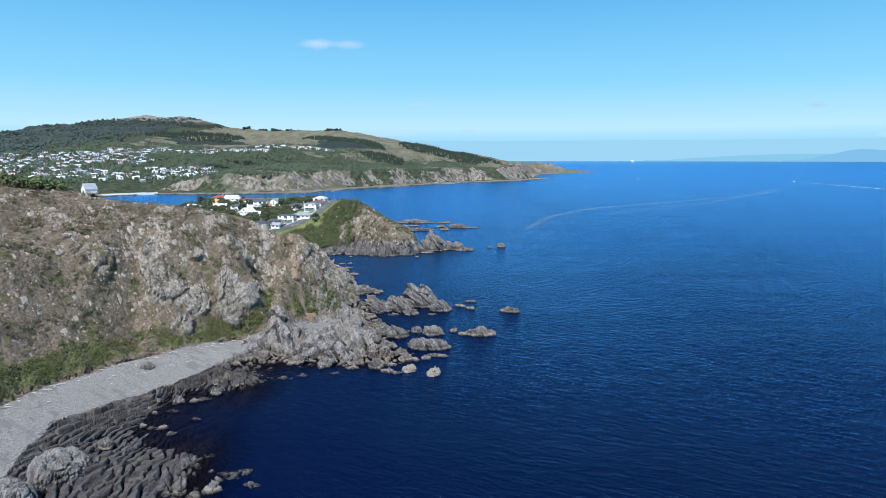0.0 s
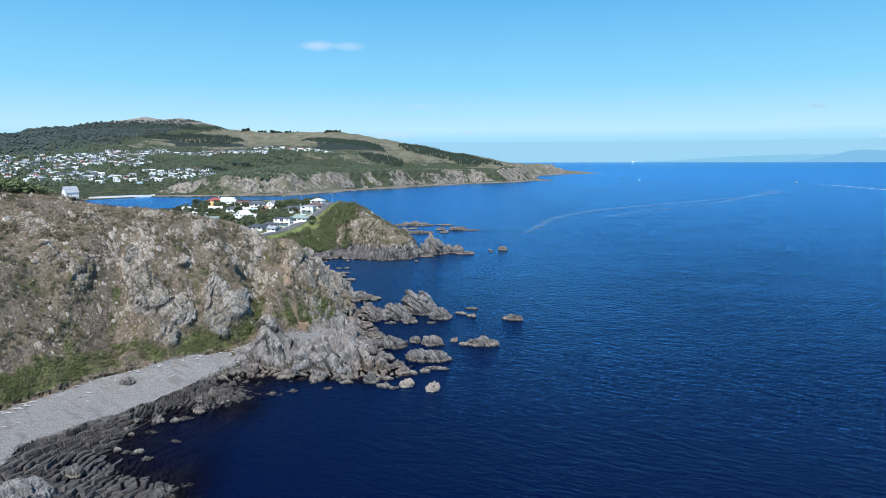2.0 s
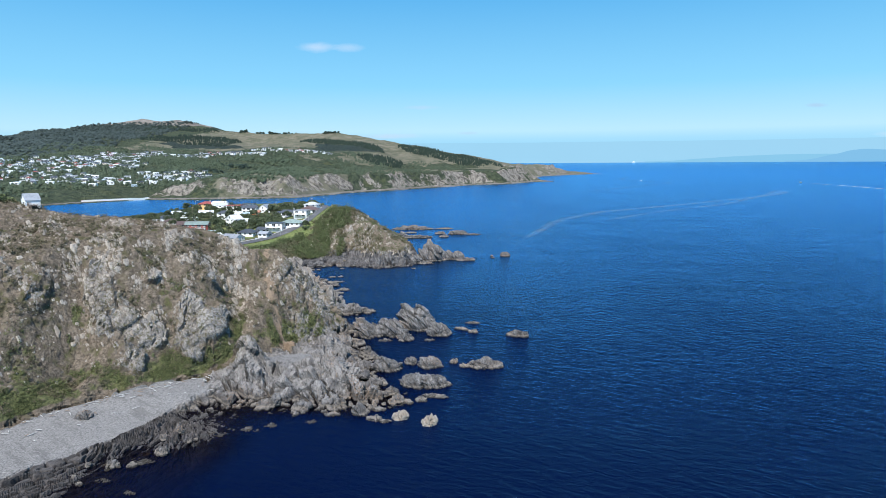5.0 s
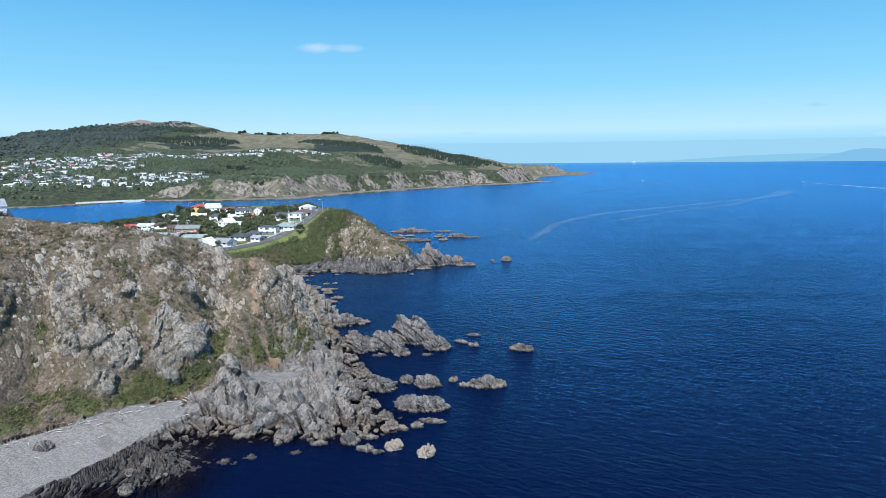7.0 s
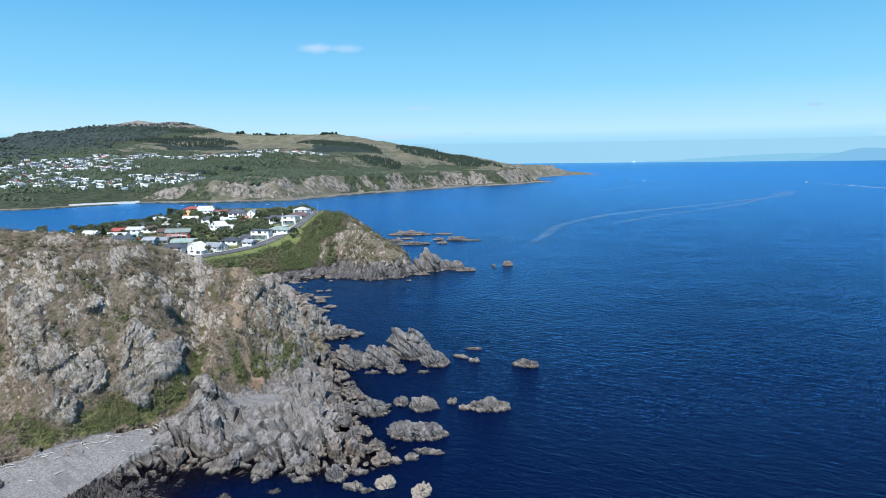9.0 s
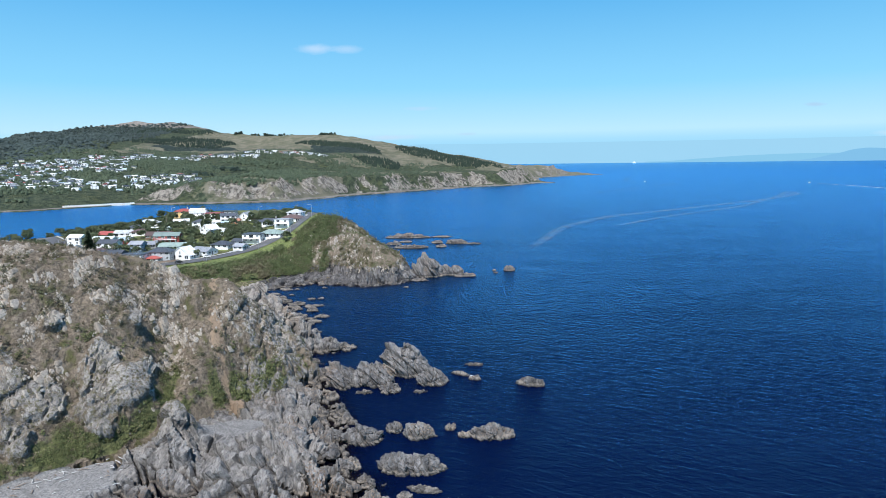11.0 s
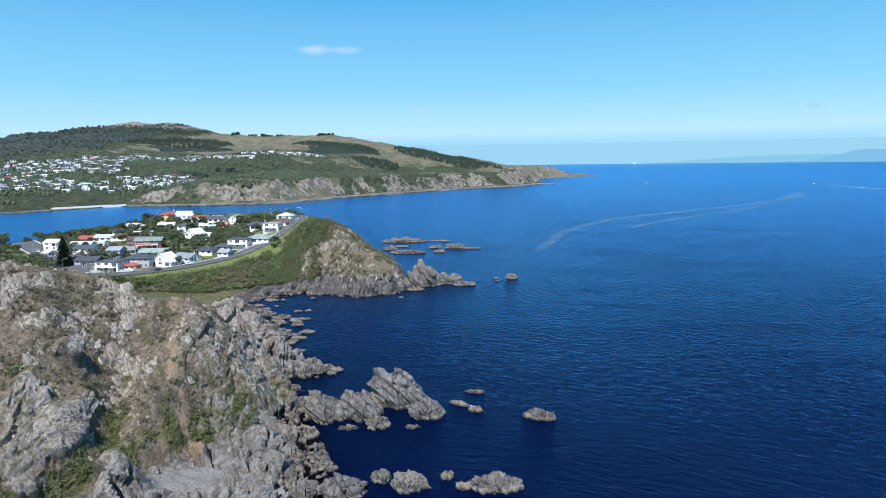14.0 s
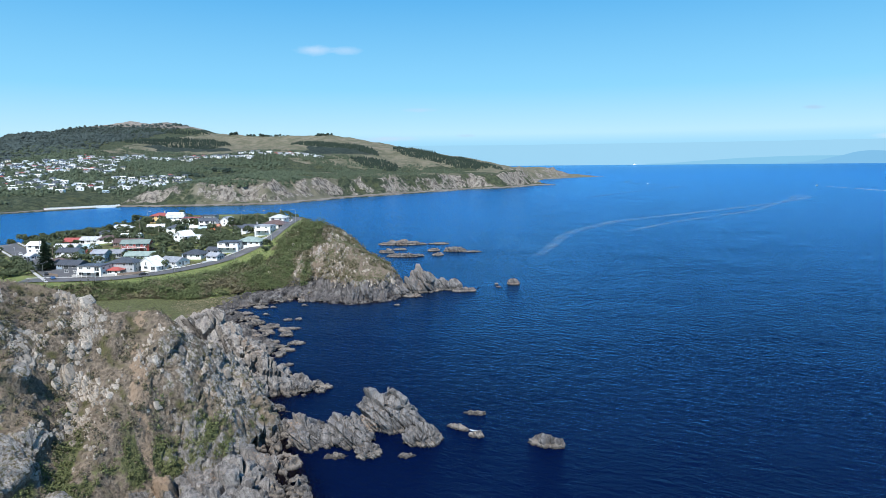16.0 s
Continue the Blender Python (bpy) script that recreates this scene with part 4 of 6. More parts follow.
sea_rock(-46, 313, 4, 3, 0.78, 0, 0.1, 3)
sea_rock(-55, 333, 5, 3, 0.94, 0, 0.1, 4)
sea_rock(-8, 429, 17, 14, 10.92, 0, -0.15, 6, 0.8, label='pointed grey sea stack at the foot of the headland')
sea_rock(4, 433, 17, 9, 4.68, 0, 0.1, 6, 0.5, label='pointed grey sea stack at the foot of the headland')
sea_rock(12, 427, 12, 6, 2.03, 0, 0.1, 5, 0.4, label='pointed grey sea stack at the foot of the headland')
sea_rock(-12, 415, 9, 5, 1.87, 0, 0.1, 4, label='pointed grey sea stack at the foot of the headland')
sea_rock(-18, 419, 11, 9, 4.68, 0, -0.2, 5, label='pointed grey sea stack at the foot of the headland')
boulder = sea_rock(-84.4, 178.4, 4.0, 3.2, 1.87, 20, 0.1, 5, 0.3, name='beach_boulder', label='weathered boulder standing on the gravel beach')
boulder.location.z = 1.6
for bx, by, lx, ly, bh, turn in ((-74.5, 119.5, 13, 9, 4.2, -62), (-76, 109, 9, 6, 3.6, -40), (-80, 104, 8, 7, 3.4, 0)):
    boulder = sea_rock(bx, by, lx, ly, bh, turn, 0.15, 6, 0.3, name="reef_boulder", label="huge weathered rock block standing on the reef beside the beach")
    boulder.location.z = 0.6
for bx, by, lx, ly in ((-41, 120, 6, 3.5), (-38.5, 121.5, 4, 3), (-35.5, 116, 5, 3), (-66, 142, 4, 2.5), (-61, 139, 4, 2.4), (-69, 133, 4.5, 3), (-46, 176, 8, 4.5), (-62, 160, 6, 3), (-52, 172, 9, 6),
                       (-58, 147, 3, 2), (-66, 152, 4, 2.4), (-40, 178, 4, 3), (-31, 180, 4, 2.6)):
    sea_rock(bx, by, lx, ly, 0.6, -15, 0.1, 4, sink=1.3, label="low brown rock awash beside the reef")
# ---- things ----
def z_near(x, y):
    return float(near_land(np.array([float(x)]), np.array([float(y)]))[0][0])


def z_far(x, y):
    return float(far_land(np.array([float(x)]), np.array([float(y)]))[0][0])


class Geo:
    """Collects boxes, prisms and quads for one mesh."""

    def __init__(self):
        self.v, self.f = [], []

    def face(self, *pts):
        i = len(self.v)
        self.v += [tuple(p) for p in pts]
        self.f.append(tuple(range(i, i + len(pts))))
        return self

    def box(self, x0, x1, y0, y1, z0, z1):
        i = len(self.v)
        self.v += [(x, y, z) for z in (z0, z1) for y in (y0, y1) for x in (x0, x1)]
        self.f += [tuple(i + k for k in q) for q in ((0, 2, 3, 1), (4, 5, 7, 6), (0, 1, 5, 4), (2, 6, 7, 3), (0, 4, 6, 2), (1, 3, 7, 5))]
        return self

    def tube(self, p, q, r0, r1, sides=7):
        p, q = Vector(p), Vector(q)
        axis = (q - p).normalized()
        a = axis.orthogonal().normalized()
        b = axis.cross(a)
        i = len(self.v)
        for c, r in ((p, r0), (q, r1)):
            for k in range(sides):
                t = 2 * math.pi * k / sides
                self.v.append(tuple(c + r * (math.cos(t) * a + math.sin(t) * b)))
        for k in range(sides):
            m = (k + 1) % sides
            self.f.append((i + k, i + m, i + sides + m, i + sides + k))
        self.f.append(tuple(i + sides + k for k in range(sides)))
        self.f.append(tuple(i + sides - 1 - k for k in range(sides)))
        return self

    def mesh(self, name, material, smooth=False):
        me = bpy.data.meshes.new(name)
        me.from_pydata(self.v, [], self.f)
        me.materials.append(material)
        if smooth:
            me.polygons.foreach_set("use_smooth", [True] * len(me.polygons))
        me.update()
        return me


def part(name, mesh, parent, label="", place=(0, 0, 0), turn=0.0):
    ob = new(name, mesh)
    ob.parent = parent
    ob.location, ob.rotation_euler = place, (0, 0, radians(turn))
    return tagged(ob, label)


def root(name, x, y, z, turn, label, category, group=""):
    ob = new(name)
    ob.empty_display_size = 0.5
    ob.matrix_basis = pose(x, y, z, 0, 0, turn)
    return tagged(ob, label, category, group)


# ---- painted and built materials ----
def paint(name, colour, rough=0.6, grime=0.12, metal=0.0):
    m, nt, b = mat_new(name)
    n = Nodes(nt, "Object")
    dark = tuple(c * 0.72 for c in colour)
    c = n.mix(n.math("MULTIPLY", n.step(n.noise(0.6, 4), 0.4, 0.75), grime * 3), colour, dark)
    n.put(b.inputs["Base Color"], n.mix(n.math("MULTIPLY", n.noise(6, 3), grime), c, dark))
    b.inputs["Roughness"].default_value, b.inputs["Metallic"].default_value = rough, metal
    return m


def roofing(name, colour):
    """Ribbed painted steel, streaked and faded."""
    m, nt, b = mat_new(name)
    n = Nodes(nt, "Object")
    dark = tuple(c * 0.6 for c in colour)
    c = n.mix(n.step(n.noise(0.5, 5, 0.65), 0.4, 0.75), colour, dark)
    tone = n.math("ADD", 0.82, n.math("MULTIPLY", n.random(), 0.3))
    mul = nt.nodes.new("ShaderNodeMix")
    mul.data_type, mul.blend_type = "RGBA", "MULTIPLY"
    mul.inputs[0].default_value = 1.0
    nt.links.new(c, mul.inputs[6])
    nt.links.new(tone, mul.inputs[7])
    n.put(b.inputs["Base Color"], mul.outputs[2])
    b.inputs["Roughness"].default_value = 0.45
    w = nt.nodes.new("ShaderNodeTexWave")
    w.bands_direction = "X"
    w.inputs["Scale"].default_value = 4.0
    nt.links.new(n.p, w.inputs["Vector"])
    n.bump(b, w.outputs[1], 0.4, 0.05)
    return m


WALLS = {k: paint("wall_" + k, c) for k, c in dict(white=(0.80, 0.80, 0.78), cream=(0.72, 0.67, 0.55), grey=(0.38, 0.40, 0.42), blue=(0.30, 0.38, 0.46), dark=(0.12, 0.125, 0.14),
                                                     red=(0.26, 0.055, 0.045), yellow=(0.74, 0.52, 0.22), green=(0.52, 0.60, 0.54), orange=(0.62, 0.22, 0.10), brown=(0.16, 0.10, 0.07)).items()}
ROOFS = {k: roofing("roof_" + k, c) for k, c in dict(white=(0.74, 0.75, 0.75), grey=(0.30, 0.31, 0.33), dark=(0.075, 0.08, 0.09), red=(0.34, 0.085, 0.065), green=(0.25, 0.31, 0.275), blue=(0.46, 0.56, 0.62),
                                                      terra=(0.50, 0.24, 0.15), brown=(0.13, 0.085, 0.07), light=(0.58, 0.59, 0.58)).items()}
TRIM = paint("white_trim", (0.78, 0.78, 0.76), 0.5, 0.06)
TIMBER = paint("weathered_timber", (0.22, 0.17, 0.13), 0.8, 0.3)
CONCRETE = paint("grey_concrete", (0.42, 0.41, 0.39), 0.85, 0.25)
STEEL = paint("galvanised_steel", (0.50, 0.51, 0.52), 0.4, 0.1, 0.8)
RUBBER = paint("black_rubber", (0.02, 0.02, 0.02), 0.8, 0.1)


def glass_material():
    m, nt, b = mat_new("window_glass")
    n = Nodes(nt, "Object")
    n.put(b.inputs["Base Color"], n.mix(n.random(), (0.012, 0.016, 0.020), (0.07, 0.08, 0.09)))
    b.inputs["Roughness"].default_value, b.inputs["IOR"].default_value = 0.06, 1.5
    return m


GLASS = glass_material()


def road_material():
    m, nt, b = mat_new("asphalt")
    n = Nodes(nt)
    c = n.mix(n.noise(5, 5, 0.7), (0.055, 0.056, 0.060), (0.105, 0.105, 0.110))
    c = n.mix(n.step(n.noise(0.15, 4), 0.5, 0.7), c, (0.135, 0.133, 0.132))
    n.put(b.inputs["Base Color"], c)
    b.inputs["Roughness"].default_value = 0.85
    return m


def leaf_material(name, dark, light, spread=0.5):
    m, nt, b = mat_new(name)
    n = Nodes(nt)
    geo = nt.nodes.new("ShaderNodeNewGeometry")
    f = n.math("ADD", n.math("MULTIPLY", geo.outputs["Random Per Island"], spread), n.math("MULTIPLY", n.random(), 0.5), clamp=True)
    c = n.mix(f, dark, light)
    n.put(b.inputs["Base Color"], n.mix(n.step(n.noise(0.35, 4), 0.45, 0.7), c, tuple(0.5 * (a + q) * 0.8 for a, q in zip(dark, light))))
    b.inputs["Roughness"].default_value = 0.75
    b.inputs["Specular IOR Level"].default_value = 0.2
    return m


ASPHALT = road_material()
LEAF = leaf_material("tree_leaves", (0.034, 0.048, 0.027), (0.125, 0.150, 0.078))
PINE = leaf_material("conifer_needles", (0.012, 0.024, 0.014), (0.045, 0.066, 0.032))
SCRUB = leaf_material("dry_scrub", (0.075, 0.061, 0.038), (0.225, 0.180, 0.124), 0.8)
BUSH = leaf_material("green_bush", (0.050, 0.062, 0.022), (0.155, 0.165, 0.066), 0.8)
FLAX = leaf_material("coastal_bush", (0.052, 0.068, 0.028), (0.112, 0.134, 0.056), 0.8)
OLIVE = leaf_material("olive_scrub_leaves", (0.062, 0.058, 0.032), (0.165, 0.145, 0.085), 0.8)
FAR_LEAF = leaf_material("far_tree_leaves", (0.026, 0.040, 0.027), (0.078, 0.100, 0.058), 0.8)
# Leaf colour shifted to grey-blue in place of distance haze.
HAZY_NATIVE = leaf_material("hazy_native_leaves", (0.022, 0.034, 0.032), (0.062, 0.080, 0.070), 0.8)
FAR_PINE = leaf_material("far_pine_needles", (0.012, 0.022, 0.018), (0.032, 0.048, 0.032), 0.8)
BARK = paint("grey_bark", (0.11, 0.085, 0.065), 0.9, 0.3)


# ---- houses ----
def window_mesh(w, h):
    g = Geo()
    for a, b, c, d in ((-w / 2, w / 2, 0, 0.09), (-w / 2, w / 2, h - 0.09, h), (-w / 2, -w / 2 + 0.09, 0.09, h - 0.09), (w / 2 - 0.09, w / 2, 0.09, h - 0.09), (-0.04, 0.04, 0.09, h - 0.09)):
        g.box(a, b, -0.07, 0.05, c, d)
    return g.mesh("window", TRIM), Geo().box(-w / 2 + 0.07, w / 2 - 0.07, -0.03, 0.03, 0.07, h - 0.07).mesh("pane", GLASS)


WINDOWS = {k: window_mesh(*k) for k in ((1.5, 1.2), (2.2, 1.3), (2.6, 2.1), (1.0, 1.9))}
DOOR_MESH = Geo().box(-0.45, 0.45, -0.06, 0.04, 0, 2.05).box(-0.52, 0.52, -0.03, 0.03, 2.05, 2.14).mesh("door", WALLS["dark"])


def add_window(parent, kind, x, y, z, turn=0.0):
    f, p = WINDOWS[kind]
    w = part("window", f, parent, "", (x, y, z), turn)
    part("pane", p, w, "dark glass pane")


def gable_roof(w, d, h, rise, over, along_x=True):
    """Roof of two thick slopes; the ridge runs along x or y."""
    a, b = (w / 2 + over, d / 2 + over) if along_x else (d / 2 + over, w / 2 + over)
    g = Geo()
    t, drop = 0.18, rise * over / (b - over)
    pts = []
    for s in (-1, 1):
        pts.append([(-a, s * b, h - drop), (a, s * b, h - drop), (a, 0, h + rise), (-a, 0, h + rise)])
    for q, s in zip(pts, (-1, 1)):
        lo = [(x, y, z - t) for x, y, z in q]
        order = (0, 1, 2, 3) if s < 0 else (1, 0, 3, 2)
        g.face(*[q[k] for k in order])
        g.face(*[lo[k] for k in order[::-1]])
        g.face(lo[0], lo[1], q[1], q[0])
        g.face(lo[1], lo[2], q[2], q[1])
        g.face(lo[3], lo[0], q[0], q[3])
    if not along_x:
        g.v = [(-y, x, z) for x, y, z in g.v]
    return g


def gable_wall(w, d, h, rise, along_x=True):
    g = Geo().box(-w / 2, w / 2, -d / 2, d / 2, -2.5, h)
    for s in (-1, 1):
        if along_x:
            g.face((s * w / 2, -d / 2, h), (s * w / 2, d / 2, h), (s * w / 2, 0, h + rise - 0.1))
        else:
            g.face((-w / 2, s * d / 2, h), (w / 2, s * d / 2, h), (0, s * d / 2, h + rise - 0.1))
    return g


def hip_roof(w, d, h, rise, over):
    a, b = w / 2 + over, d / 2 + over
    k = max(a - b, 0.3)
    e = [(-a, -b, h - 0.1), (a, -b, h - 0.1), (a, b, h - 0.1), (-a, b, h - 0.1)]
    lo = [(x, y, z - 0.2) for x, y, z in e]
    r = [(-k, 0, h + rise), (k, 0, h + rise)]
    g = Geo()
    g.face(e[0], e[1], r[1], r[0]).face(e[2], e[3], r[0], r[1]).face(e[1], e[2], r[1]).face(e[3], e[0], r[0])
    for i in range(4):
        j = (i + 1) % 4
        g.face(lo[i], lo[j], e[j], e[i])
    g.face(*lo[::-1])
    return g


house_seed = random.Random(11)


def house(x, y, w, d, storeys=1, roof="gable", wall="white", top="grey", turn=0.0, label="", extra=""):
    """A timber house: walls, roof, windows on the sides that the sea sees, door, and what extra names (deck, garage, chimney, wing)."""
    h = 2.5 * storeys
    ob = root("house", x, y, z_near(x, y), turn, label or f"{wall} weatherboard house with a {top} steel roof", "house", "houses of the village")
    rise = 0.2 * min(w, d) + 0.3
    cross = roof == "front"
    if roof == "flat":
        part("wall", Geo().box(-w / 2, w / 2, -d / 2, d / 2, -2.5, h).mesh("wall", WALLS[wall]), ob)
        part("roof", Geo().box(-w / 2 - 0.4, w / 2 + 0.4, -d / 2 - 0.4, d / 2 + 0.4, h, h + 0.25).box(-w / 2 + 0.3, w / 2 - 0.3, -d / 2 + 0.3, d / 2 - 0.3, h + 0.25, h + 0.4).mesh("roof", ROOFS[top]), ob)
    elif roof == "hip":
        part("wall", Geo().box(-w / 2, w / 2, -d / 2, d / 2, -2.5, h).mesh("wall", WALLS[wall]), ob)
        part("roof", hip_roof(w, d, h, rise, 0.5).mesh("roof", ROOFS[top]), ob)
    else:
        if cross:
            rise = 0.34 * w
        part("wall", gable_wall(w, d, h, rise, not cross).mesh("wall", WALLS[wall]), ob)
        part("roof", gable_roof(w, d, h, rise, 0.45, not cross).mesh("roof", ROOFS[top]), ob)
    r = house_seed
    for s in range(storeys):
        n = max(2, int(w / 3.4))
        for k in range(n):
            px = (k + 0.5) * w / n - w / 2
            kind = r.choice([(1.5, 1.2), (2.2, 1.3), (2.2, 1.3), (2.6, 2.1)]) if w / n > 2.9 else (1.5, 1.2)
            add_window(ob, kind, px, -d / 2, 2.5 * s + (0.2 if kind[1] > 2 else 0.95))
        for k in range(2):
            add_window(ob, (1.5, 1.2), w / 2, (k + 0.5) * d / 2 - d / 2, 2.5 * s + 0.95, 90)
    part("door", DOOR_MESH, ob, "", (w / 2, 0, 0.1), 90)
    if cross:
        add_window(ob, (1.0, 1.9), 0, -d / 2, h + 0.2)
    if "deck" in extra:
        up = 2.5 * (storeys - 1)
        deck = part("deck", Geo().box(-w * 0.4, w * 0.4, -d / 2 - 2.2, -d / 2, up - 0.15, up).mesh("deck", TRIM), ob, "white timber deck")
        for k in range(5):
            px = -w * 0.4 + k * w * 0.2
            part("post", Geo().box(px - 0.06, px + 0.06, -d / 2 - 2.2, -d / 2 - 2.08, -1.5, up + 0.92).mesh("post", TRIM), deck)
        part("rail", Geo().box(-w * 0.4, w * 0.4, -d / 2 - 2.2, -d / 2 - 2.12, up + 0.92, up + 1.0).mesh("rail", TRIM), deck)
    if "chimney" in extra:
        part("chimney", Geo().box(-0.4, 0.4, -0.4, 0.4, h, h + rise + 1.3).mesh("chimney", CONCRETE), ob, "", (w * 0.2, d * 0.1, 0))
    if "wing" in extra:
        ww = w * 0.5
        part("wing", gable_wall(ww, 3.5, 2.7, 0.9, False).mesh("wing", WALLS[wall]), ob, "gabled front wing", (-w * 0.2, -d / 2 - 1.6, 0))
        part("wing_roof", gable_roof(ww, 3.7, 2.7, 0.9, 0.35, False).mesh("wing_roof", ROOFS[top]), ob, "", (-w * 0.2, -d / 2 - 1.6, 0))
        add_window(ob, (2.2, 1.3), -w * 0.2, -d / 2 - 3.35, 0.95)
    if "dormer" in extra:
        for px in (-w * 0.22, w * 0.22):
            part("dormer", gable_wall(1.7, 2.2, 1.1, 0.5, False).mesh("dormer", WALLS[wall]), ob, "", (px, -d * 0.28, h + 0.3))
            part("dormer_roof", gable_roof(1.7, 2.3, 1.1, 0.5, 0.2, False).mesh("dormer_roof", ROOFS[top]), ob, "", (px, -d * 0.28, h + 0.3))
    return ob


house(-174, 439, 13, 9, 2, "flat", "white", "dark", -8, "white two-storey modern house with a flat dark roof", "deck")
house(-186, 443, 9, 8, 2, "gable", "dark", "dark", -8, "dark two-storey house with solar-dark steel roof")
house(-195, 455, 12, 8, 1, "gable", "blue", "dark", -6)
house(-162, 447, 14, 9, 2, "hip", "grey", "dark", -6, "grey two-storey house with dark hipped roof")
house(-164, 440, 7, 5, 1, "hip", "white", "red", -4, "small white garage with a red roof beside the wall")
house(-150, 450, 13, 9, 1, "front", "white", "white", -16, "white gabled house with a pale steel roof by the road", "")
house(-142, 459, 12.5, 9, 1, "gable", "white", "grey", -25, "white house with a grey roof and front wing", "wing")
house(-165, 475, 20, 8, 1, "gable", "green", "green", 4, "long pale green house with a green roof")
house(-136, 474, 12, 9, 1, "hip", "white", "dark", -14)
house(-122.5, 466, 7, 6, 1, "gable", "white", "grey", -20, "white garage beside the road bend")
house(-119, 482, 12, 9, 2, "flat", "white", "dark", -6, "white two-storey house with a balcony over the road", "deck")
house(-109, 488, 14, 10, 1, "hip", "white", "green", -6, "white house with a pale green hipped roof")
house(-160, 518, 9, 9, 2, "front", "white", "white", -30, "tall white gabled house with steep roof and dormers", "dormer")
house(-151, 521, 8, 8, 1, "gable", "white", "light", -30, "white low wing house beside the tall gable")
house(-119, 526, 12, 9, 1, "gable", "white", "dark", -8, "", "chimney")
house(-106, 507, 10, 8, 2, "flat", "white", "grey", -10, "white two-storey flat-roofed house above the road", "deck")
house(-103, 520, 14, 10, 1, "hip", "white", "brown", -10, "white house with a broad brown hipped roof")
house(-103, 529, 10, 8, 2, "hip", "white", "light", -10)
house(-155, 584, 12, 9, 1, "front", "white", "grey", -12)
house(-144, 594, 7.5, 7, 1, "hip", "cream", "terra", 10, "small cream house with a terracotta tiled roof")
house(-166, 577, 12, 8, 2, "gable", "white", "dark", 0, "", "deck")
house(-158, 568, 6, 5, 1, "gable", "orange", "terra", 0, "small orange-walled outbuilding among trees")
house(-214, 608, 13, 9, 2, "hip", "yellow", "red", 0, "yellow two-storey house with a red hipped roof", "chimney")
house(-196, 594, 12, 8, 2, "gable", "white", "light", 0, "", "chimney deck")
house(-183, 590, 12, 8, 2, "flat", "white", "red", 0, "white two-storey house with a reddish roof")
house(-200, 568, 11, 8, 1, "gable", "white", "white", 18)
house(-228, 575, 15, 9, 1, "hip", "white", "white", 8)
house(-227, 552, 12, 8, 1, "hip", "white", "dark", 0)
house(-201, 534, 12, 8, 1, "gable", "white", "light", 6, "", "wing")
house(-225, 530, 12, 8, 1, "gable", "white", "light", 0)
house(-237, 530, 9.5, 8, 1, "gable", "red", "red", 0, "dark red house with a red steel roof")
house(-212, 529, 13, 8, 1, "hip", "white", "brown", 0)
house(-192, 513, 17, 9, 1, "gable", "brown", "brown", 4, "low brown house with a long brown roof")
house(-180, 497, 16, 8, 2, "gable", "red", "green", 6, "dark red two-storey house with a green roof", "deck")
house(-184, 482, 7, 7, 1, "gable", "grey", "grey", 6)
house(-226, 505, 14, 10, 1, "gable", "white", "light", -4, "white house with a broad pale steel roof")
house(-208, 477, 12, 8, 2, "gable", "white", "dark", -4, "", "deck")
house(-246, 508, 9.5, 8, 2, "gable", "white", "white", -6)
house(-236, 486, 7, 6, 1, "gable", "white", "light", -30)
house(-187, 470, 8, 7, 2, "gable", "blue", "grey", -4)
house(-209, 500, 8, 7, 1, "gable", "red", "blue", 0)
house(-171, 563, 5.5, 5, 1, "gable", "white", "white", 0, "small white shed among the garden trees")
house(-163, 558, 5, 4.5, 1, "gable", "blue", "blue", 0, "small pale blue shed among the garden trees")
house(-178, 549, 10, 8, 2, "hip", "white", "dark", 0)
house(-250, 450, 11, 8, 1, "gable", "white", "blue", 12, "white house with a pale blue roof by the street corner")
house(-268, 470, 10, 8, 1, "gable", "cream", "blue", 12)
house(-202, 607, 12, 8, 2, "gable", "white", "white", 0, "white two-storey house near the point of the bay", "deck")
house(-174, 600, 11, 8, 2, "flat", "grey", "dark", 0, "grey flat-roofed house near the point of the bay")
house(-206, 463, 10, 7, 1, "hip", "cream", "brown", -6)
house(-127, 479, 8, 6, 1, "gable", "white", "dark", -14, "small white house with a dark roof above the road bend")
house(-131, 540, 9, 7, 1, "gable", "grey", "dark", -5)


def hilltop_house():
    """White A-frame house with a tall grey roof, a timber deck and two white posts, on the ridge."""
    x, y = -127.0, 232
    ob = root("house", x, y, z_near(x, y) - 0.1, -38, "white steep-roofed house with a dark timber deck on the ridge", "house")
    ob.scale = (0.68, 0.68, 0.8)
    part("wall", gable_wall(5.0, 6.0, 3.2, 2.3, False).mesh("wall", WALLS["white"]), ob)
    part("roof", gable_roof(5.0, 6.0, 3.2, 2.3, 0.3, False).mesh("roof", ROOFS["grey"]), ob)
    add_window(ob, (1.5, 1.2), 0, -3.0, 1.2)
    deck = part("deck", Geo().box(2.6, 7.0, -2.5, 1.0, 1.0, 1.2).mesh("deck", TIMBER), ob, "dark timber deck on posts")
    part("rail", Geo().box(2.6, 7.0, -2.5, -2.4, 2.1, 2.2).mesh("rail", TIMBER), deck)
    for px in (2.7, 4.1, 5.5, 6.9):
        part("post", Geo().box(px - 0.1, px + 0.1, -2.5, -2.3, -2.5, 2.1).mesh("post", TIMBER), deck)
    for px in (-5.2, -7.0):
        part("post", Geo().box(px - 0.25, px + 0.25, -0.25, 0.25, -1.5, 3.4).mesh("post", TRIM), ob, "tall white gate post")


hilltop_house()


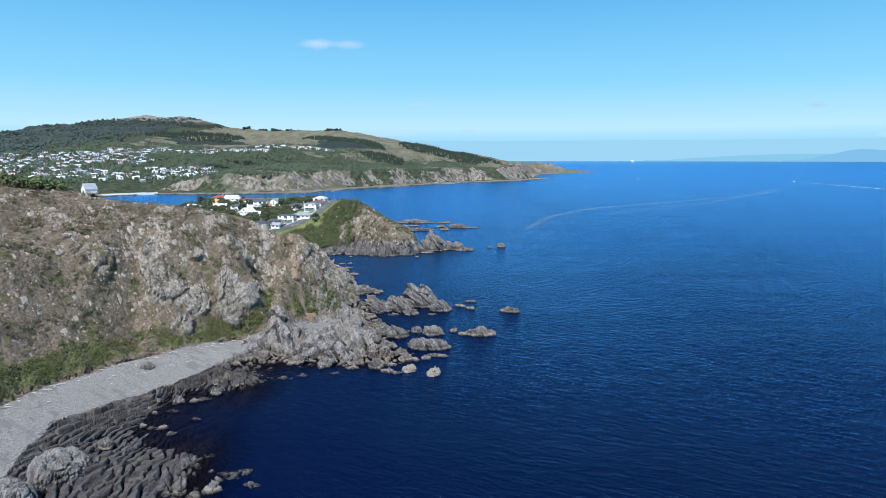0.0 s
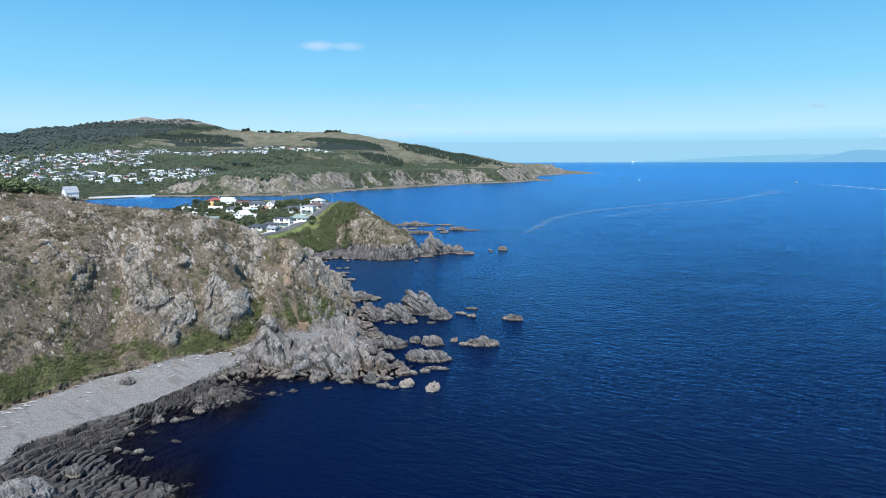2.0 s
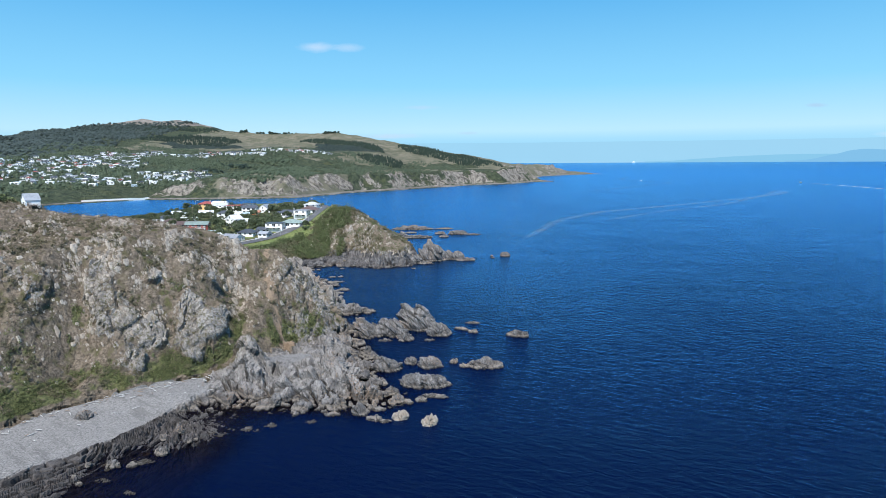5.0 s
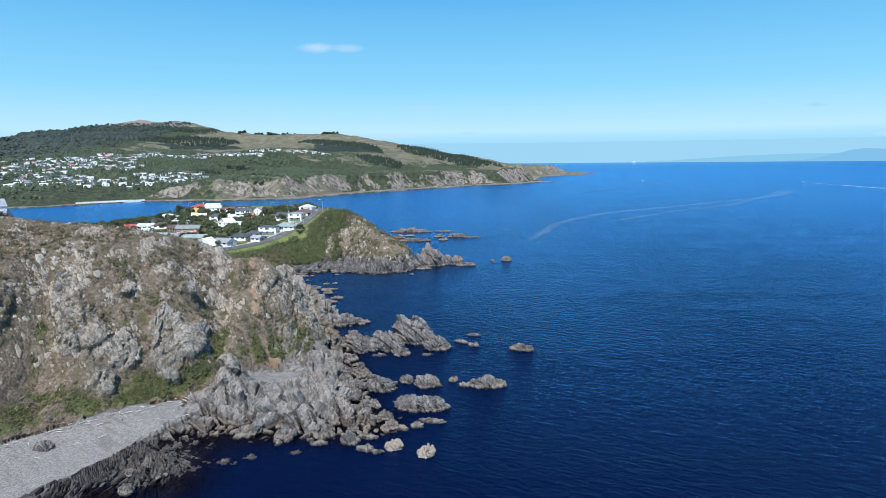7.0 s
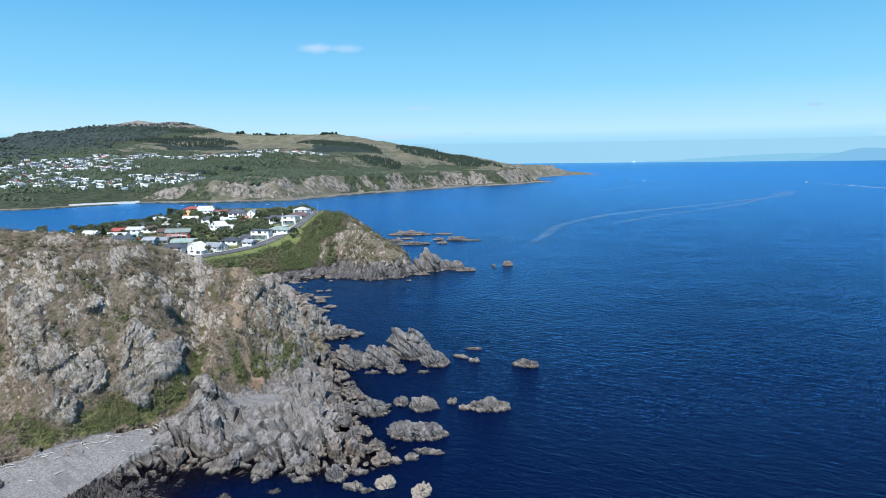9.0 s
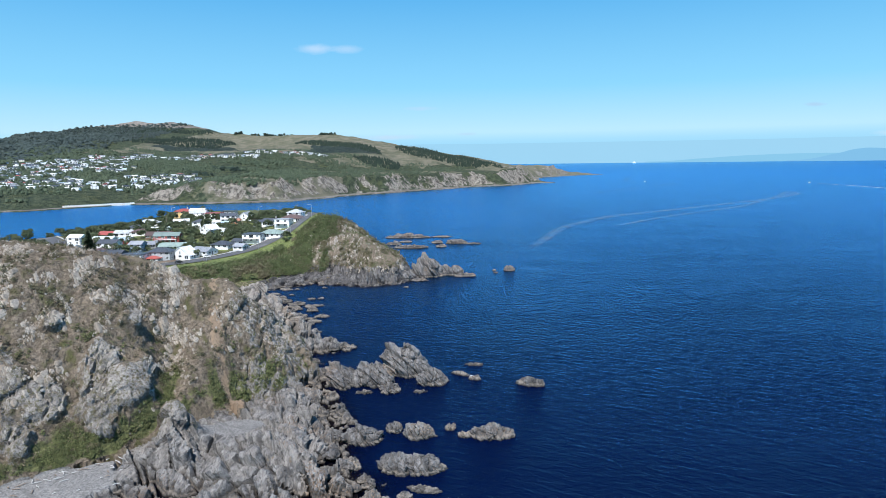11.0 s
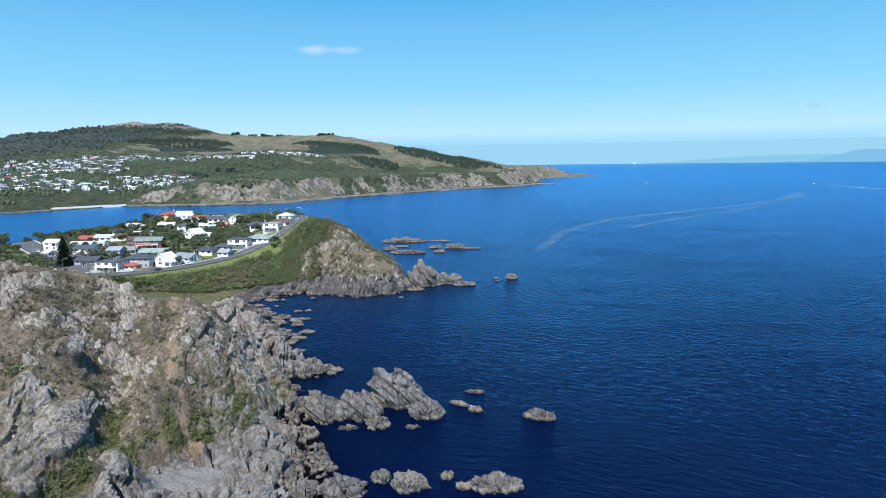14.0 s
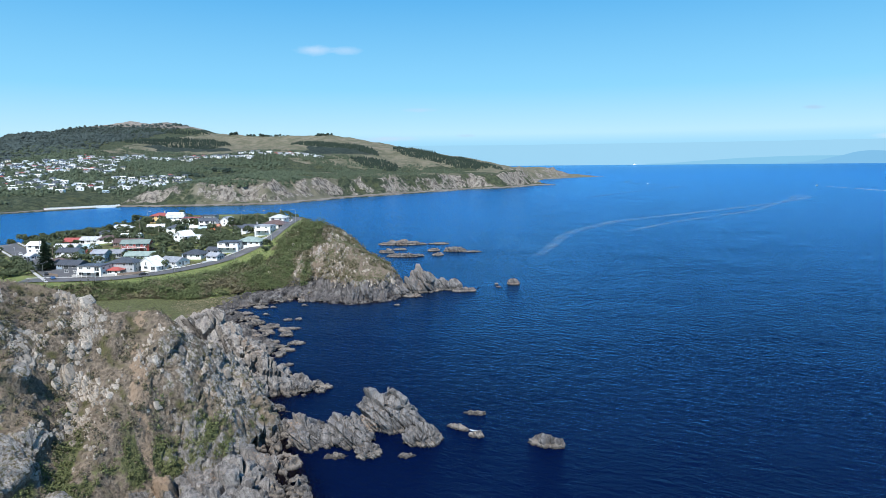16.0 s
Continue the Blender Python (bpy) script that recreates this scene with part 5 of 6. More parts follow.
# ---- roads ----
def drape(line, width, lift, step=2.0):
    """A strip that follows the ground."""
    pts = []
    for (ax, ay), (bx, by) in zip(line, line[1:]):
        n = max(2, int(math.hypot(bx - ax, by - ay) / step))
        pts += [(ax + (bx - ax) * k / n, ay + (by - ay) * k / n) for k in range(n)]
    pts.append(line[-1])
    p = np.array(pts)
    for _ in range(3):
        p[1:-1] = (p[:-2] + 2 * p[1:-1] + p[2:]) / 4
    t = np.gradient(p, axis=0)
    t /= np.linalg.norm(t, axis=1, keepdims=True)
    nrm = np.stack([-t[:, 1], t[:, 0]], -1)
    rows = np.linspace(-0.5, 0.5, 5)
    xy = p[:, None] + nrm[:, None] * (rows * width)[None, :, None]
    z = near_land(xy[..., 0], xy[..., 1])[0]
    mid = z[:, 2:3]
    z = np.maximum(z, mid - 0.15) + lift
    return np.concatenate([xy, z[..., None]], -1).reshape(-1, 3), grid_faces(5, len(p))


road = link_mesh("road", *drape(ROAD_LINE, 7.5, 0.30), ASPHALT)
tagged(road, "grey asphalt road climbing beside the houses", "road", kind="structure")
street = link_mesh("road_street", *drape(STREET_LINE, 11, 0.26), ASPHALT)
tagged(street, "wide grey asphalt side street with parked cars", "road", kind="structure")
for line, side in ((ROAD_LINE, 4.9), (STREET_LINE, -7.0), (STREET_LINE, 7.0)):
    q = np.array(line, float)
    t = np.gradient(q, axis=0)
    t /= np.linalg.norm(t, axis=1, keepdims=True)
    off = q + np.stack([-t[:, 1], t[:, 0]], -1) * side
    kerb = link_mesh("pavement", *drape([tuple(v) for v in off], 1.5, 0.42), CONCRETE)
    tagged(kerb, "pale concrete footpath along the road", "pavement", kind="structure")


def wall_run(points, height, material, name, label, every=2.4):
    """A fence of posts and panels standing on the ground."""
    (ax, ay), (bx, by) = points
    n = max(2, int(math.hypot(bx - ax, by - ay) / every))
    turn = math.degrees(math.atan2(by - ay, bx - ax))
    span = math.hypot(bx - ax, by - ay) / n
    ob = root(name, ax, ay, z_near(ax, ay), turn, label, name.replace("_", " "))
    panel = Geo().box(0.08, span - 0.08, -0.05, 0.05, -0.8, height).mesh("panel", material)
    post = Geo().box(-0.08, 0.08, -0.08, 0.08, -0.8, height + 0.1).mesh("post", material)
    for k in range(n + 1):
        x = ax + (bx - ax) * k / n
        y = ay + (by - ay) * k / n
        dz = z_near(x, y) - z_near(ax, ay)
        part("post", post, ob, "", (k * span, 0, dz))
        if k < n:
            part("panel", panel, ob, "", (k * span, 0, dz))


wall_run([(-183, 434), (-162, 435)], 1.3, CONCRETE, "garden_wall", "pale grey concrete wall along the road")
wall_run([(-161, 435.5), (-150, 440)], 1.6, TIMBER, "timber_fence", "grey weathered timber fence along the road")
wall_run([(-127, 459), (-118, 468)], 1.1, TRIM, "white_fence", "low white fence before the house")
wall_run([(-113, 484), (-103, 497)], 1.0, TRIM, "white_fence", "low white fence beside the climbing road")
wall_run([(-200, 440), (-190, 434)], 1.5, TIMBER, "timber_fence", "grey weathered timber fence by the street corner")


# ---- street lamps, poles, cars ----
def street_lamp(x, y, turn):
    ob = root("street_lamp", x, y, z_near(x, y), turn, "grey steel street lamp with a curved arm", "street lamp", "street lamps")
    part("pole", Geo().tube((0, 0, -0.5), (0, 0, 7.5), 0.10, 0.06).mesh("pole", STEEL), ob)
    part("arm", Geo().tube((0, 0, 7.4), (0.8, 0, 8.1), 0.05, 0.05).tube((0.8, 0, 8.1), (2.2, 0, 8.2), 0.05, 0.04).mesh("arm", STEEL), ob)
    part("lamp_head", Geo().box(2.0, 2.8, -0.15, 0.15, 8.08, 8.24).mesh("lamp_head", TRIM), ob)


def power_pole(x, y, turn):
    ob = root("power_pole", x, y, z_near(x, y), turn, "weathered wooden power pole with a crossarm", "power pole", "power poles")
    part("pole", Geo().tube((0, 0, -0.8), (0, 0, 9.0), 0.16, 0.11).mesh("pole", TIMBER), ob)
    part("crossarm", Geo().box(-1.1, 1.1, -0.06, 0.06, 8.2, 8.34).mesh("crossarm", TIMBER), ob)
    for px in (-1.0, -0.4, 0.4, 1.0):
        part("insulator", Geo().tube((px, 0, 8.34), (px, 0, 8.55), 0.05, 0.03).mesh("insulator", TRIM), ob)


for x, y, a in ((-196, 432, 60), (-219, 456, 130), (-243, 482, 130), (-167, 426, 90), (-134, 440, 120), (-111, 463, 120), (-97, 487, 120), (-88, 510, 170), (-150, 600, 0), (-226, 612, 0)):
    street_lamp(x, y, a)
for x, y, a in ((-190, 446, 40), (-214, 470, 40), (-240, 500, 40), (-176, 470, 0), (-150, 492, 20), (-138, 520, 20), (-122, 545, 10), (-186, 540, 0), (-208, 560, 0), (-110, 560, 0), (-130, 590, 0)):
    power_pole(x, y, a)


def car_parts(colour, name):
    body = Geo()
    prof = [(-2.1, 0.35), (-2.1, 0.85), (-1.5, 0.95), (-0.9, 1.42), (0.7, 1.45), (1.35, 0.98), (2.05, 0.82), (2.1, 0.35)]
    for s in (-1, 1):
        pts = [(x, s * (0.82 if z < 1.0 else 0.66), z) for x, z in prof]
        body.face(*(pts if s > 0 else pts[::-1]))
    for (x0, z0), (x1, z1) in zip(prof, prof[1:] + prof[:1]):
        w0, w1 = (0.82 if z0 < 1.0 else 0.66), (0.82 if z1 < 1.0 else 0.66)
        body.face((x0, -w0, z0), (x0, w0, z0), (x1, w1, z1), (x1, -w1, z1))
    glass = Geo()
    for s in (-1, 1):
        glass.face((-0.8, s * 0.70, 1.36), (0.6, s * 0.70, 1.38), (1.1, s * 0.80, 1.02), (-1.3, s * 0.80, 1.02))
    glass.face((-0.95, -0.6, 1.41), (-0.95, 0.6, 1.41), (-1.5, 0.7, 1.0), (-1.5, -0.7, 1.0))
    glass.face((0.75, -0.6, 1.44), (0.75, 0.6, 1.44), (1.36, 0.7, 1.02), (1.36, -0.7, 1.02))
    return body.mesh("body", paint("car_" + name, colour, 0.3, 0.05)), glass.mesh("windows", GLASS)


CARS = {k: car_parts(c, k) for k, c in dict(black=(0.02, 0.022, 0.025), blue=(0.06, 0.14, 0.30), white=(0.75, 0.75, 0.74), orange=(0.60, 0.12, 0.04), silver=(0.42, 0.43, 0.45)).items()}
WHEEL = Geo().tube((0, -0.1, 0), (0, 0.1, 0), 0.32, 0.32, 14).mesh("wheel", RUBBER)
RIM = Geo().tube((0, -0.115, 0), (0, 0.115, 0), 0.19, 0.19, 10).mesh("rim", STEEL)


def car(x, y, turn, colour, lift=0.3):
    ob = root("car", x, y, z_near(x, y) + lift, turn, f"{colour} hatchback car parked on the asphalt", "car", "parked cars")
    b, g = CARS[colour]
    part("body", b, ob)
    part("windows", g, ob, "dark car glass")
    for px in (-1.3, 1.3):
        for py in (-0.78, 0.78):
            w = part("wheel", WHEEL, ob, "", (px, py, 0.32))
            part("rim", RIM, w)


for x, y, a, c in ((-148.5, 436.5, 30, "black"), (-190.5, 430.5, 130, "blue"), (-199, 439, 130, "black"), (-210, 452, 130, "silver"), (-217, 469, 130, "blue"), (-229, 474, 130, "black"),
                   (-224, 478, 130, "orange"), (-236, 482, 130, "black"), (-241, 492, 130, "silver"), (-119.5, 470, 60, "black"), (-137, 449, 20, "white"), (-252, 500, 130, "white")):
    car(x, y, a, c)


# ---- trees and bushes ----
def leaf_cloud(r, lobes, count, size):
    """Small leaf quads over the skins of several lobes: vertices and faces."""
    ctr, rad = lobes[:, :3], lobes[:, 3]
    pick = r.choice(len(lobes), count, p=rad**2 / (rad**2).sum())
    u = r.normal(size=(count, 3))
    u /= np.linalg.norm(u, axis=1, keepdims=True)
    u[:, 2] = np.where(u[:, 2] < -0.4, -u[:, 2], u[:, 2])
    p = ctr[pick] + u * (rad[pick] * r.uniform(0.72, 1.08, count))[:, None] * np.array((1, 1, 0.8))
    n = u + 0.7 * r.normal(size=(count, 3))
    n /= np.linalg.norm(n, axis=1, keepdims=True)
    a = np.cross(n, r.normal(size=(count, 3)))
    a /= np.linalg.norm(a, axis=1, keepdims=True)
    b = np.cross(n, a)
    s = size * r.uniform(0.6, 1.4, (count, 1))
    q = np.stack([p - a * s - b * s * 0.6, p + a * s * 0.8 - b * s, p + a * s + b * s * 0.7, p - a * s * 0.7 + b * s], 1)
    return q.reshape(-1, 3), np.arange(count * 4).reshape(-1, 4)


def tree_kind(seed, height, spread, trunk_part=0.35, lobes=9, leaves=520, size=0.36):
    r = np.random.default_rng(seed)
    c = np.zeros((lobes, 4))
    ang = r.uniform(0, 6.28, lobes)
    rr = spread * np.sqrt(r.uniform(0, 1, lobes)) * 0.62
    c[:, 0], c[:, 1] = rr * np.cos(ang), rr * np.sin(ang)
    c[:, 2] = height * r.uniform(trunk_part + 0.12, 0.86, lobes) - 0.12 * rr
    c[:, 3] = spread * r.uniform(0.30, 0.52, lobes)
    v, f = leaf_cloud(r, c, leaves, size)
    g = Geo().tube((0, 0, -0.8), (0.1, 0, height * trunk_part), 0.055 * height**0.8, 0.035 * height**0.8)
    for k in range(min(5, lobes)):
        g.tube((0.1, 0, height * trunk_part), tuple(c[k, :3]), 0.03 * height**0.8, 0.012 * height)
    return g, v, f


def quad_mesh(name, v, f, material):
    ob = link_mesh(name, v, f, material, smooth=False)
    me = ob.data
    bpy.data.objects.remove(ob)
    return me


TREES = []
for k, (hgt, spr) in enumerate(((6.5, 3.6), (8.0, 4.4), (5.0, 3.2), (7.0, 5.2), (4.0, 2.6), (9.0, 4.2))):
    g, v, f = tree_kind(40 + k, hgt, spr)
    TREES.append((g.mesh("trunk", BARK), quad_mesh("crown", v, f, LEAF)))
BUSHES = []
for k in range(4):
    g, v, f = tree_kind(60 + k, 2.6 + 0.4 * k, 2.2 + 0.3 * k, 0.12, 7, 260, 0.26)
    BUSHES.append((g.mesh("trunk", BARK), quad_mesh("crown", v, f, FLAX)))


def plant(kind, x, y, turn, scale, name, label, group, z=None):
    t, c = kind
    ob = root(name, x, y, z_near(x, y) if z is None else z, turn, label, name, group)
    ob.scale = (scale, scale, scale * random.uniform(0.85, 1.1))
    part("trunk", t, ob)
    part("crown", c, ob)
    return ob


house_spots = np.array([(o.location.x, o.location.y) for o in scene.objects if o.name.startswith("house")])


def road_gap(x, y):
    best = 1e9
    for line in (ROAD_LINE, STREET_LINE):
        for (ax, ay), (bx, by) in zip(line, line[1:]):
            k = min(max(((x - ax) * (bx - ax) + (y - ay) * (by - ay)) / ((bx - ax)**2 + (by - ay)**2), 0), 1)
            best = min(best, math.hypot(x - ax - k * (bx - ax), y - ay - k * (by - ay)))
    return best


tr = random.Random(5)
count = 0
extra_trees = []
for _ in range(4000):
    x, y = tr.uniform(-300, -92), tr.uniform(434, 640)
    if count >= 620:
        break
    if y - 434 > (x + 300) * 0.0 + 175 + 30 * math.sin(x / 20) or x > -92 - 0.05 * (y - 434) or (x > -140 and y < 470):
        continue
    gap = np.hypot(house_spots[:, 0] - x, house_spots[:, 1] - y).min()
    if gap < 5.6 or road_gap(x, y) < 8 or y > 545 + 1.0 * (x + 300) or (y > 585 and x < -250):
        continue
    low = y < 470
    k = tr.randrange(6)
    if count >= 280:
        extra_trees.append((x, y, tr.uniform(2.4, 4.8)))
        count += 1
        continue
    plant(TREES[k], x, y, tr.uniform(0, 360), tr.uniform(0.4, 0.7) if low else tr.uniform(0.45, 0.9), "tree", tr.choice(["dark green broad-crowned garden tree between houses", "rounded green coastal tree in a garden"]), "garden trees")
    count += 1
for x, y, s in ((-252, 585, 1.0), (-246, 592, 1.1), (-238, 596, 0.9), (-228, 600, 1.1), (-262, 560, 0.8), (-254, 552, 0.9), (-277, 540, 0.8), (-285, 540, 0.8), (-262, 540, 0.7), (-240, 604, 1.0), (-168, 534, 1.1), (-140, 552, 1.2), (-134, 560, 1.1)):
    plant(TREES[tr.choice((1, 3, 5))], x, y, tr.uniform(0, 360), s, "tree", "dark spreading coastal tree near the bay", "bay trees")


lobes = []
for x, y, s in extra_trees:
    z = z_near(x, y)
    lobes += [(x + tr.gauss(0, 0.3 * s), y + tr.gauss(0, 0.3 * s), z + s * tr.uniform(0.35, 0.95), s * tr.uniform(0.35, 0.55)) for _ in range(5)]
v, f = leaf_cloud(np.random.default_rng(6), np.array(lobes), 190 * len(extra_trees), 0.34)
tagged(link_mesh("garden_shrubs", v, f, LEAF, smooth=False), "dark green shrubs and hedges filling the gardens", "shrubs", kind="stuff")


def norfolk_pine(x, y):
    """Tall conifer with tiered whorls of branches."""
    ob = root("pine_tree", x, y, z_near(x, y), 0, "tall dark green conifer with tiered branches", "tree")
    part("trunk", Geo().tube((0, 0, -1), (0, 0, 16.5), 0.35, 0.05).mesh("trunk", BARK), ob)
    r = np.random.default_rng(3)
    vs, fs, base = [], [], 0
    for tier in range(18):
        z = 1.6 + tier * 0.83
        reach = 5.2 * (1 - tier / 18.5)**0.85 + 0.25
        for k in range(9):
            a = 6.283 * k / 9 + 0.35 * tier
            d = np.array((math.cos(a), math.sin(a), 0))
            side = np.array((-d[1], d[0], 0))
            for s in range(5):
                f0 = 0.15 + 0.17 * s
                p = d * reach * f0 + np.array((0, 0, z - 0.25 * reach * f0**2 + r.normal() * 0.1))
                w = 0.34 * reach * (1.05 - f0) + 0.14
                tip = p + d * reach * 0.26 + np.array((0, 0, 0.10))
                vs += [p - side * w, p + side * w, tip + side * w * 0.5, tip - side * w * 0.5]
                fs.append([base, base + 1, base + 2, base + 3])
                base += 4
    zz = 16.5 * r.uniform(0.08, 1.0, 2600)
    rad = (5.0 * (1 - zz / 17.0)**0.9 + 0.2) * np.sqrt(r.uniform(0.15, 1, 2600)) * (0.75 + 0.35 * np.sin(zz * 7.6))
    an = r.uniform(0, 6.283, 2600)
    mid = np.stack([rad * np.cos(an), rad * np.sin(an), zz], -1)
    ea, eb = r.normal(size=(2600, 3)) * 0.26, r.normal(size=(2600, 3)) * 0.22
    quads = np.stack([mid - ea, mid - eb, mid + ea, mid + eb], 1).reshape(-1, 3)
    vs, fs = np.concatenate([np.array(vs), quads]), np.concatenate([np.array(fs), base + np.arange(2600 * 4).reshape(-1, 4)])
    part("crown", quad_mesh("crown", vs, fs, PINE), ob)


norfolk_pine(-207, 452)


def palm(x, y):
    ob = root("palm_tree", x, y, z_near(x, y), 0, "small palm with a tuft of drooping fronds", "tree")
    part("trunk", Geo().tube((0, 0, -0.5), (0.2, 0, 4.6), 0.2, 0.14).mesh("trunk", BARK), ob)
    vs, fs = [], []
    for k in range(22):
        a, el = 6.283 * k / 22 * 3.7, 0.9 - 1.5 * (k / 22)
        d, up = np.array((math.cos(a), math.sin(a), 0)), np.array((0, 0, 1.0))
        side = np.array((-d[1], d[0], 0))
        last = np.array((0.2, 0, 4.6))
        for s in range(3):
            nxt = last + 0.75 * (d * math.cos(el) + up * math.sin(el))
            w = (0.20, 0.26, 0.16)[s]
            i = len(vs)
            vs += [last - side * w, last + side * w, nxt + side * w * 0.8, nxt - side * w * 0.8]
            fs.append([i, i + 1, i + 2, i + 3])
            last, el = nxt, el - 0.5
    part("crown", quad_mesh("crown", np.array(vs), np.array(fs), LEAF), ob)


palm(-262, 520)
palm(-234, 466)


def tuft_field(name, spots, normals, sizes, material, blades, label, category, seed, spread=1.0, leaf=0.7):
    """Many small scrub clumps in one mesh of loose leaf quads."""
    r = np.random.default_rng(seed)
    m = len(spots)
    u = r.normal(size=(m, blades, 3))
    u /= np.linalg.norm(u, axis=2, keepdims=True)
    up = normals * 0.5 + np.array((0, 0, 0.6))
    u = u + up[:, None] * 0.7
    s = sizes[:, None, None]
    p = spots[:, None] + u * s * r.uniform(0.25, 0.75, (m, blades, 1)) * spread
    nn = u + 0.8 * r.normal(size=u.shape)
    a = np.cross(nn, r.normal(size=u.shape))
    a /= np.linalg.norm(a, axis=2, keepdims=True) + 1e-9
    b = np.cross(nn, a)
    b /= np.linalg.norm(b, axis=2, keepdims=True) + 1e-9
    q = np.minimum(s, leaf) * r.uniform(0.10, 0.22, (m, blades, 1))
    v = np.stack([p - a * q - b * q * 0.7, p + a * q - b * q * 0.5, p + a * q * 0.6 + b * q, p - a * q * 0.8 + b * q * 0.7], 2)
    ob = link_mesh(name, v.reshape(-1, 3), np.arange(m * blades * 4).reshape(-1, 4), material, smooth=False)
    return tagged(ob, label, category, kind="stuff")


def pick(co, on, weight, n, seed):
    r = np.random.default_rng(seed)
    w = np.clip(weight, 0, None).reshape(-1)
    i = r.choice(len(w), min(n, int((w > 0).sum())), replace=False, p=w / w.sum())
    return co.reshape(-1, 3)[i], on["n"].reshape(-1, 3)[i], r


on = cliff_on
vegetated = (on["dt"] > 0.5) * np.clip(0.75 - on["rock"], 0.0, 1) * (cliff_co[..., 1] < 300) * (1 - np.clip(on["gravel"], 0, 1))
p, nrm, r = pick(cliff_co, on, vegetated, 11000, 81)
tuft_field("dry_scrub", p, nrm, r.gamma(3.0, 0.13, len(p)) + 0.15, SCRUB, 18, "dry brown and olive scrub clinging to the cliff", "scrub", 82)
CHIP_V, CHIP_F = sphere_points(1)


def rock_chips(name, spots, sizes, label, seed):
    """Angular slabs of bedrock poking out of the slope, tilted along the beds, joined."""
    r = np.random.default_rng(seed)
    m = len(spots)
    axes = np.stack([BED / np.linalg.norm(BED), BED_B / np.linalg.norm(BED_B), BED_A])
    k = np.stack([r.uniform(0.35, 0.7, m), r.uniform(0.8, 1.9, m), r.uniform(0.6, 1.6, m)], -1) * sizes[:, None]
    p = CHIP_V[None] * r.uniform(0.68, 1.2, (m, len(CHIP_V), 1))
    p = np.sign(p) * abs(p)**0.55
    spots = spots - np.array((0.0, 0.0, 0.25)) * sizes[:, None]
    co = (p * k[:, None]) @ axes + r.normal(0, 0.05, p.shape) * sizes[:, None, None] + spots[:, None]
    f = (np.arange(m) * len(CHIP_V))[:, None, None] + CHIP_F[None]
    ob = link_mesh(name, co.reshape(-1, 3), f.reshape(-1, 3), CHIP, smooth=False)
    return tagged(ob, label, "rocks", kind="stuff")


px, py, pz = cliff_co[..., 0], cliff_co[..., 1], cliff_co[..., 2]
ribs = soft(0.50, 0.66, bedded(px, py, pz, 3.6, 20, 93, 3)) * soft(0.44, 0.60, fbm(px / 4, py / 4, pz / 4, 94, 3))
heap = np.clip(sum(np.exp(-((px - a)**2 + (py - b)**2) / c**2) for a, b, c in RUBBLE), 0, 1.3)
stony = (on["dt"] > 1.0) * (py < 290) * (ribs**1.5 * (0.05 + heap) + 0.004) * soft(-150, -125, px) * (0.15 + soft(7, 15, pz)) * (1 - 0.7 * np.clip(on["green"], 0, 1))
p, nrm, r = pick(cliff_co, on, stony, 5200, 95)
rock_chips("slope_rocks", p, r.gamma(1.7, 0.115, len(p)) + 0.10, "pale angular rock ribs poking through the cliff scrub", 96)
olive = (on["dt"] > 1.5) * (py < 290) * np.clip(0.7 - on["rock"], 0, 1) * soft(0.48, 0.6, fbm(px / 5, py / 5, pz / 5, 97, 3))
p, nrm, r = pick(cliff_co, on, olive, 3600, 98)
tuft_field("olive_scrub", p, nrm, r.gamma(3.0, 0.22, len(p)) + 0.35, OLIVE, 44, "dark olive shrubs scattered over the cliff", "scrub", 99, leaf=0.75)
lush = (on["dt"] > 0) * np.clip(on["green"] - 0.25, 0, 1)**2 * soft(0.47, 0.56, fbm(cliff_co[..., 0] / 2.6, cliff_co[..., 1] / 2.6, cliff_co[..., 2] / 2.6, 83, 3)) * (cliff_co[..., 1] < 300) * (1 - np.clip(on["gravel"], 0, 1))
p, nrm, r = pick(cliff_co, on, lush, 3000, 83)
tuft_field("green_scrub", p, nrm, r.gamma(3.0, 0.16, len(p)) + 0.2, BUSH, 30, "green coastal shrubs in the gullies and at the cliff foot", "scrub", 84)
on = plain_on
bx, by = np.meshgrid(np.arange(-215, -60, 0.8), np.arange(392, 500, 0.8))
bz, bd, bdt, bdv = near_land(bx, by)
lane = by - np.interp(bx, ROAD_X, ROAD_Y)
bank = (bdv > 1) * soft(0, 3, line_gap(bx, by, ROAD_LINE) - verge_width(bx)) * (lane < 0) * soft(-64, -94, bx + 14 * (fbm(bx / 11, by / 11, 0, 48, 3) - 0.5)) * soft(0.44, 0.53, fbm(bx / 7, by / 7, 0, 46, 3))
bank_co = np.stack([bx, by, bz], -1)
p, nrm, r = pick(bank_co, dict(n=np.broadcast_to(np.array((0.0, 0.0, 1.0)), bank_co.shape)), bank, 7000, 85)
tuft_field("bank_scrub", p, nrm, r.gamma(2.0, 0.60, len(p)) + 0.5, FLAX, 44, "dense green coastal scrub on the bank below the road", "scrub", 86, leaf=1.4)
on = head_on
hillside = (on["dv"] > 0) * (line_gap(head_co[..., 0], head_co[..., 1], ROAD_LINE) > 12) * (head_co[..., 0] > -90) * (on["rock"] < 0.45)
p, nrm, r = pick(head_co, on, hillside * np.clip(on["green"], 0.1, 1), 4500, 185)
tuft_field("headland_scrub", p, nrm, r.gamma(3.0, 0.16, len(p)) + 0.2, FLAX, 18, "low green and dry scrub on the grassy headland", "scrub", 186)
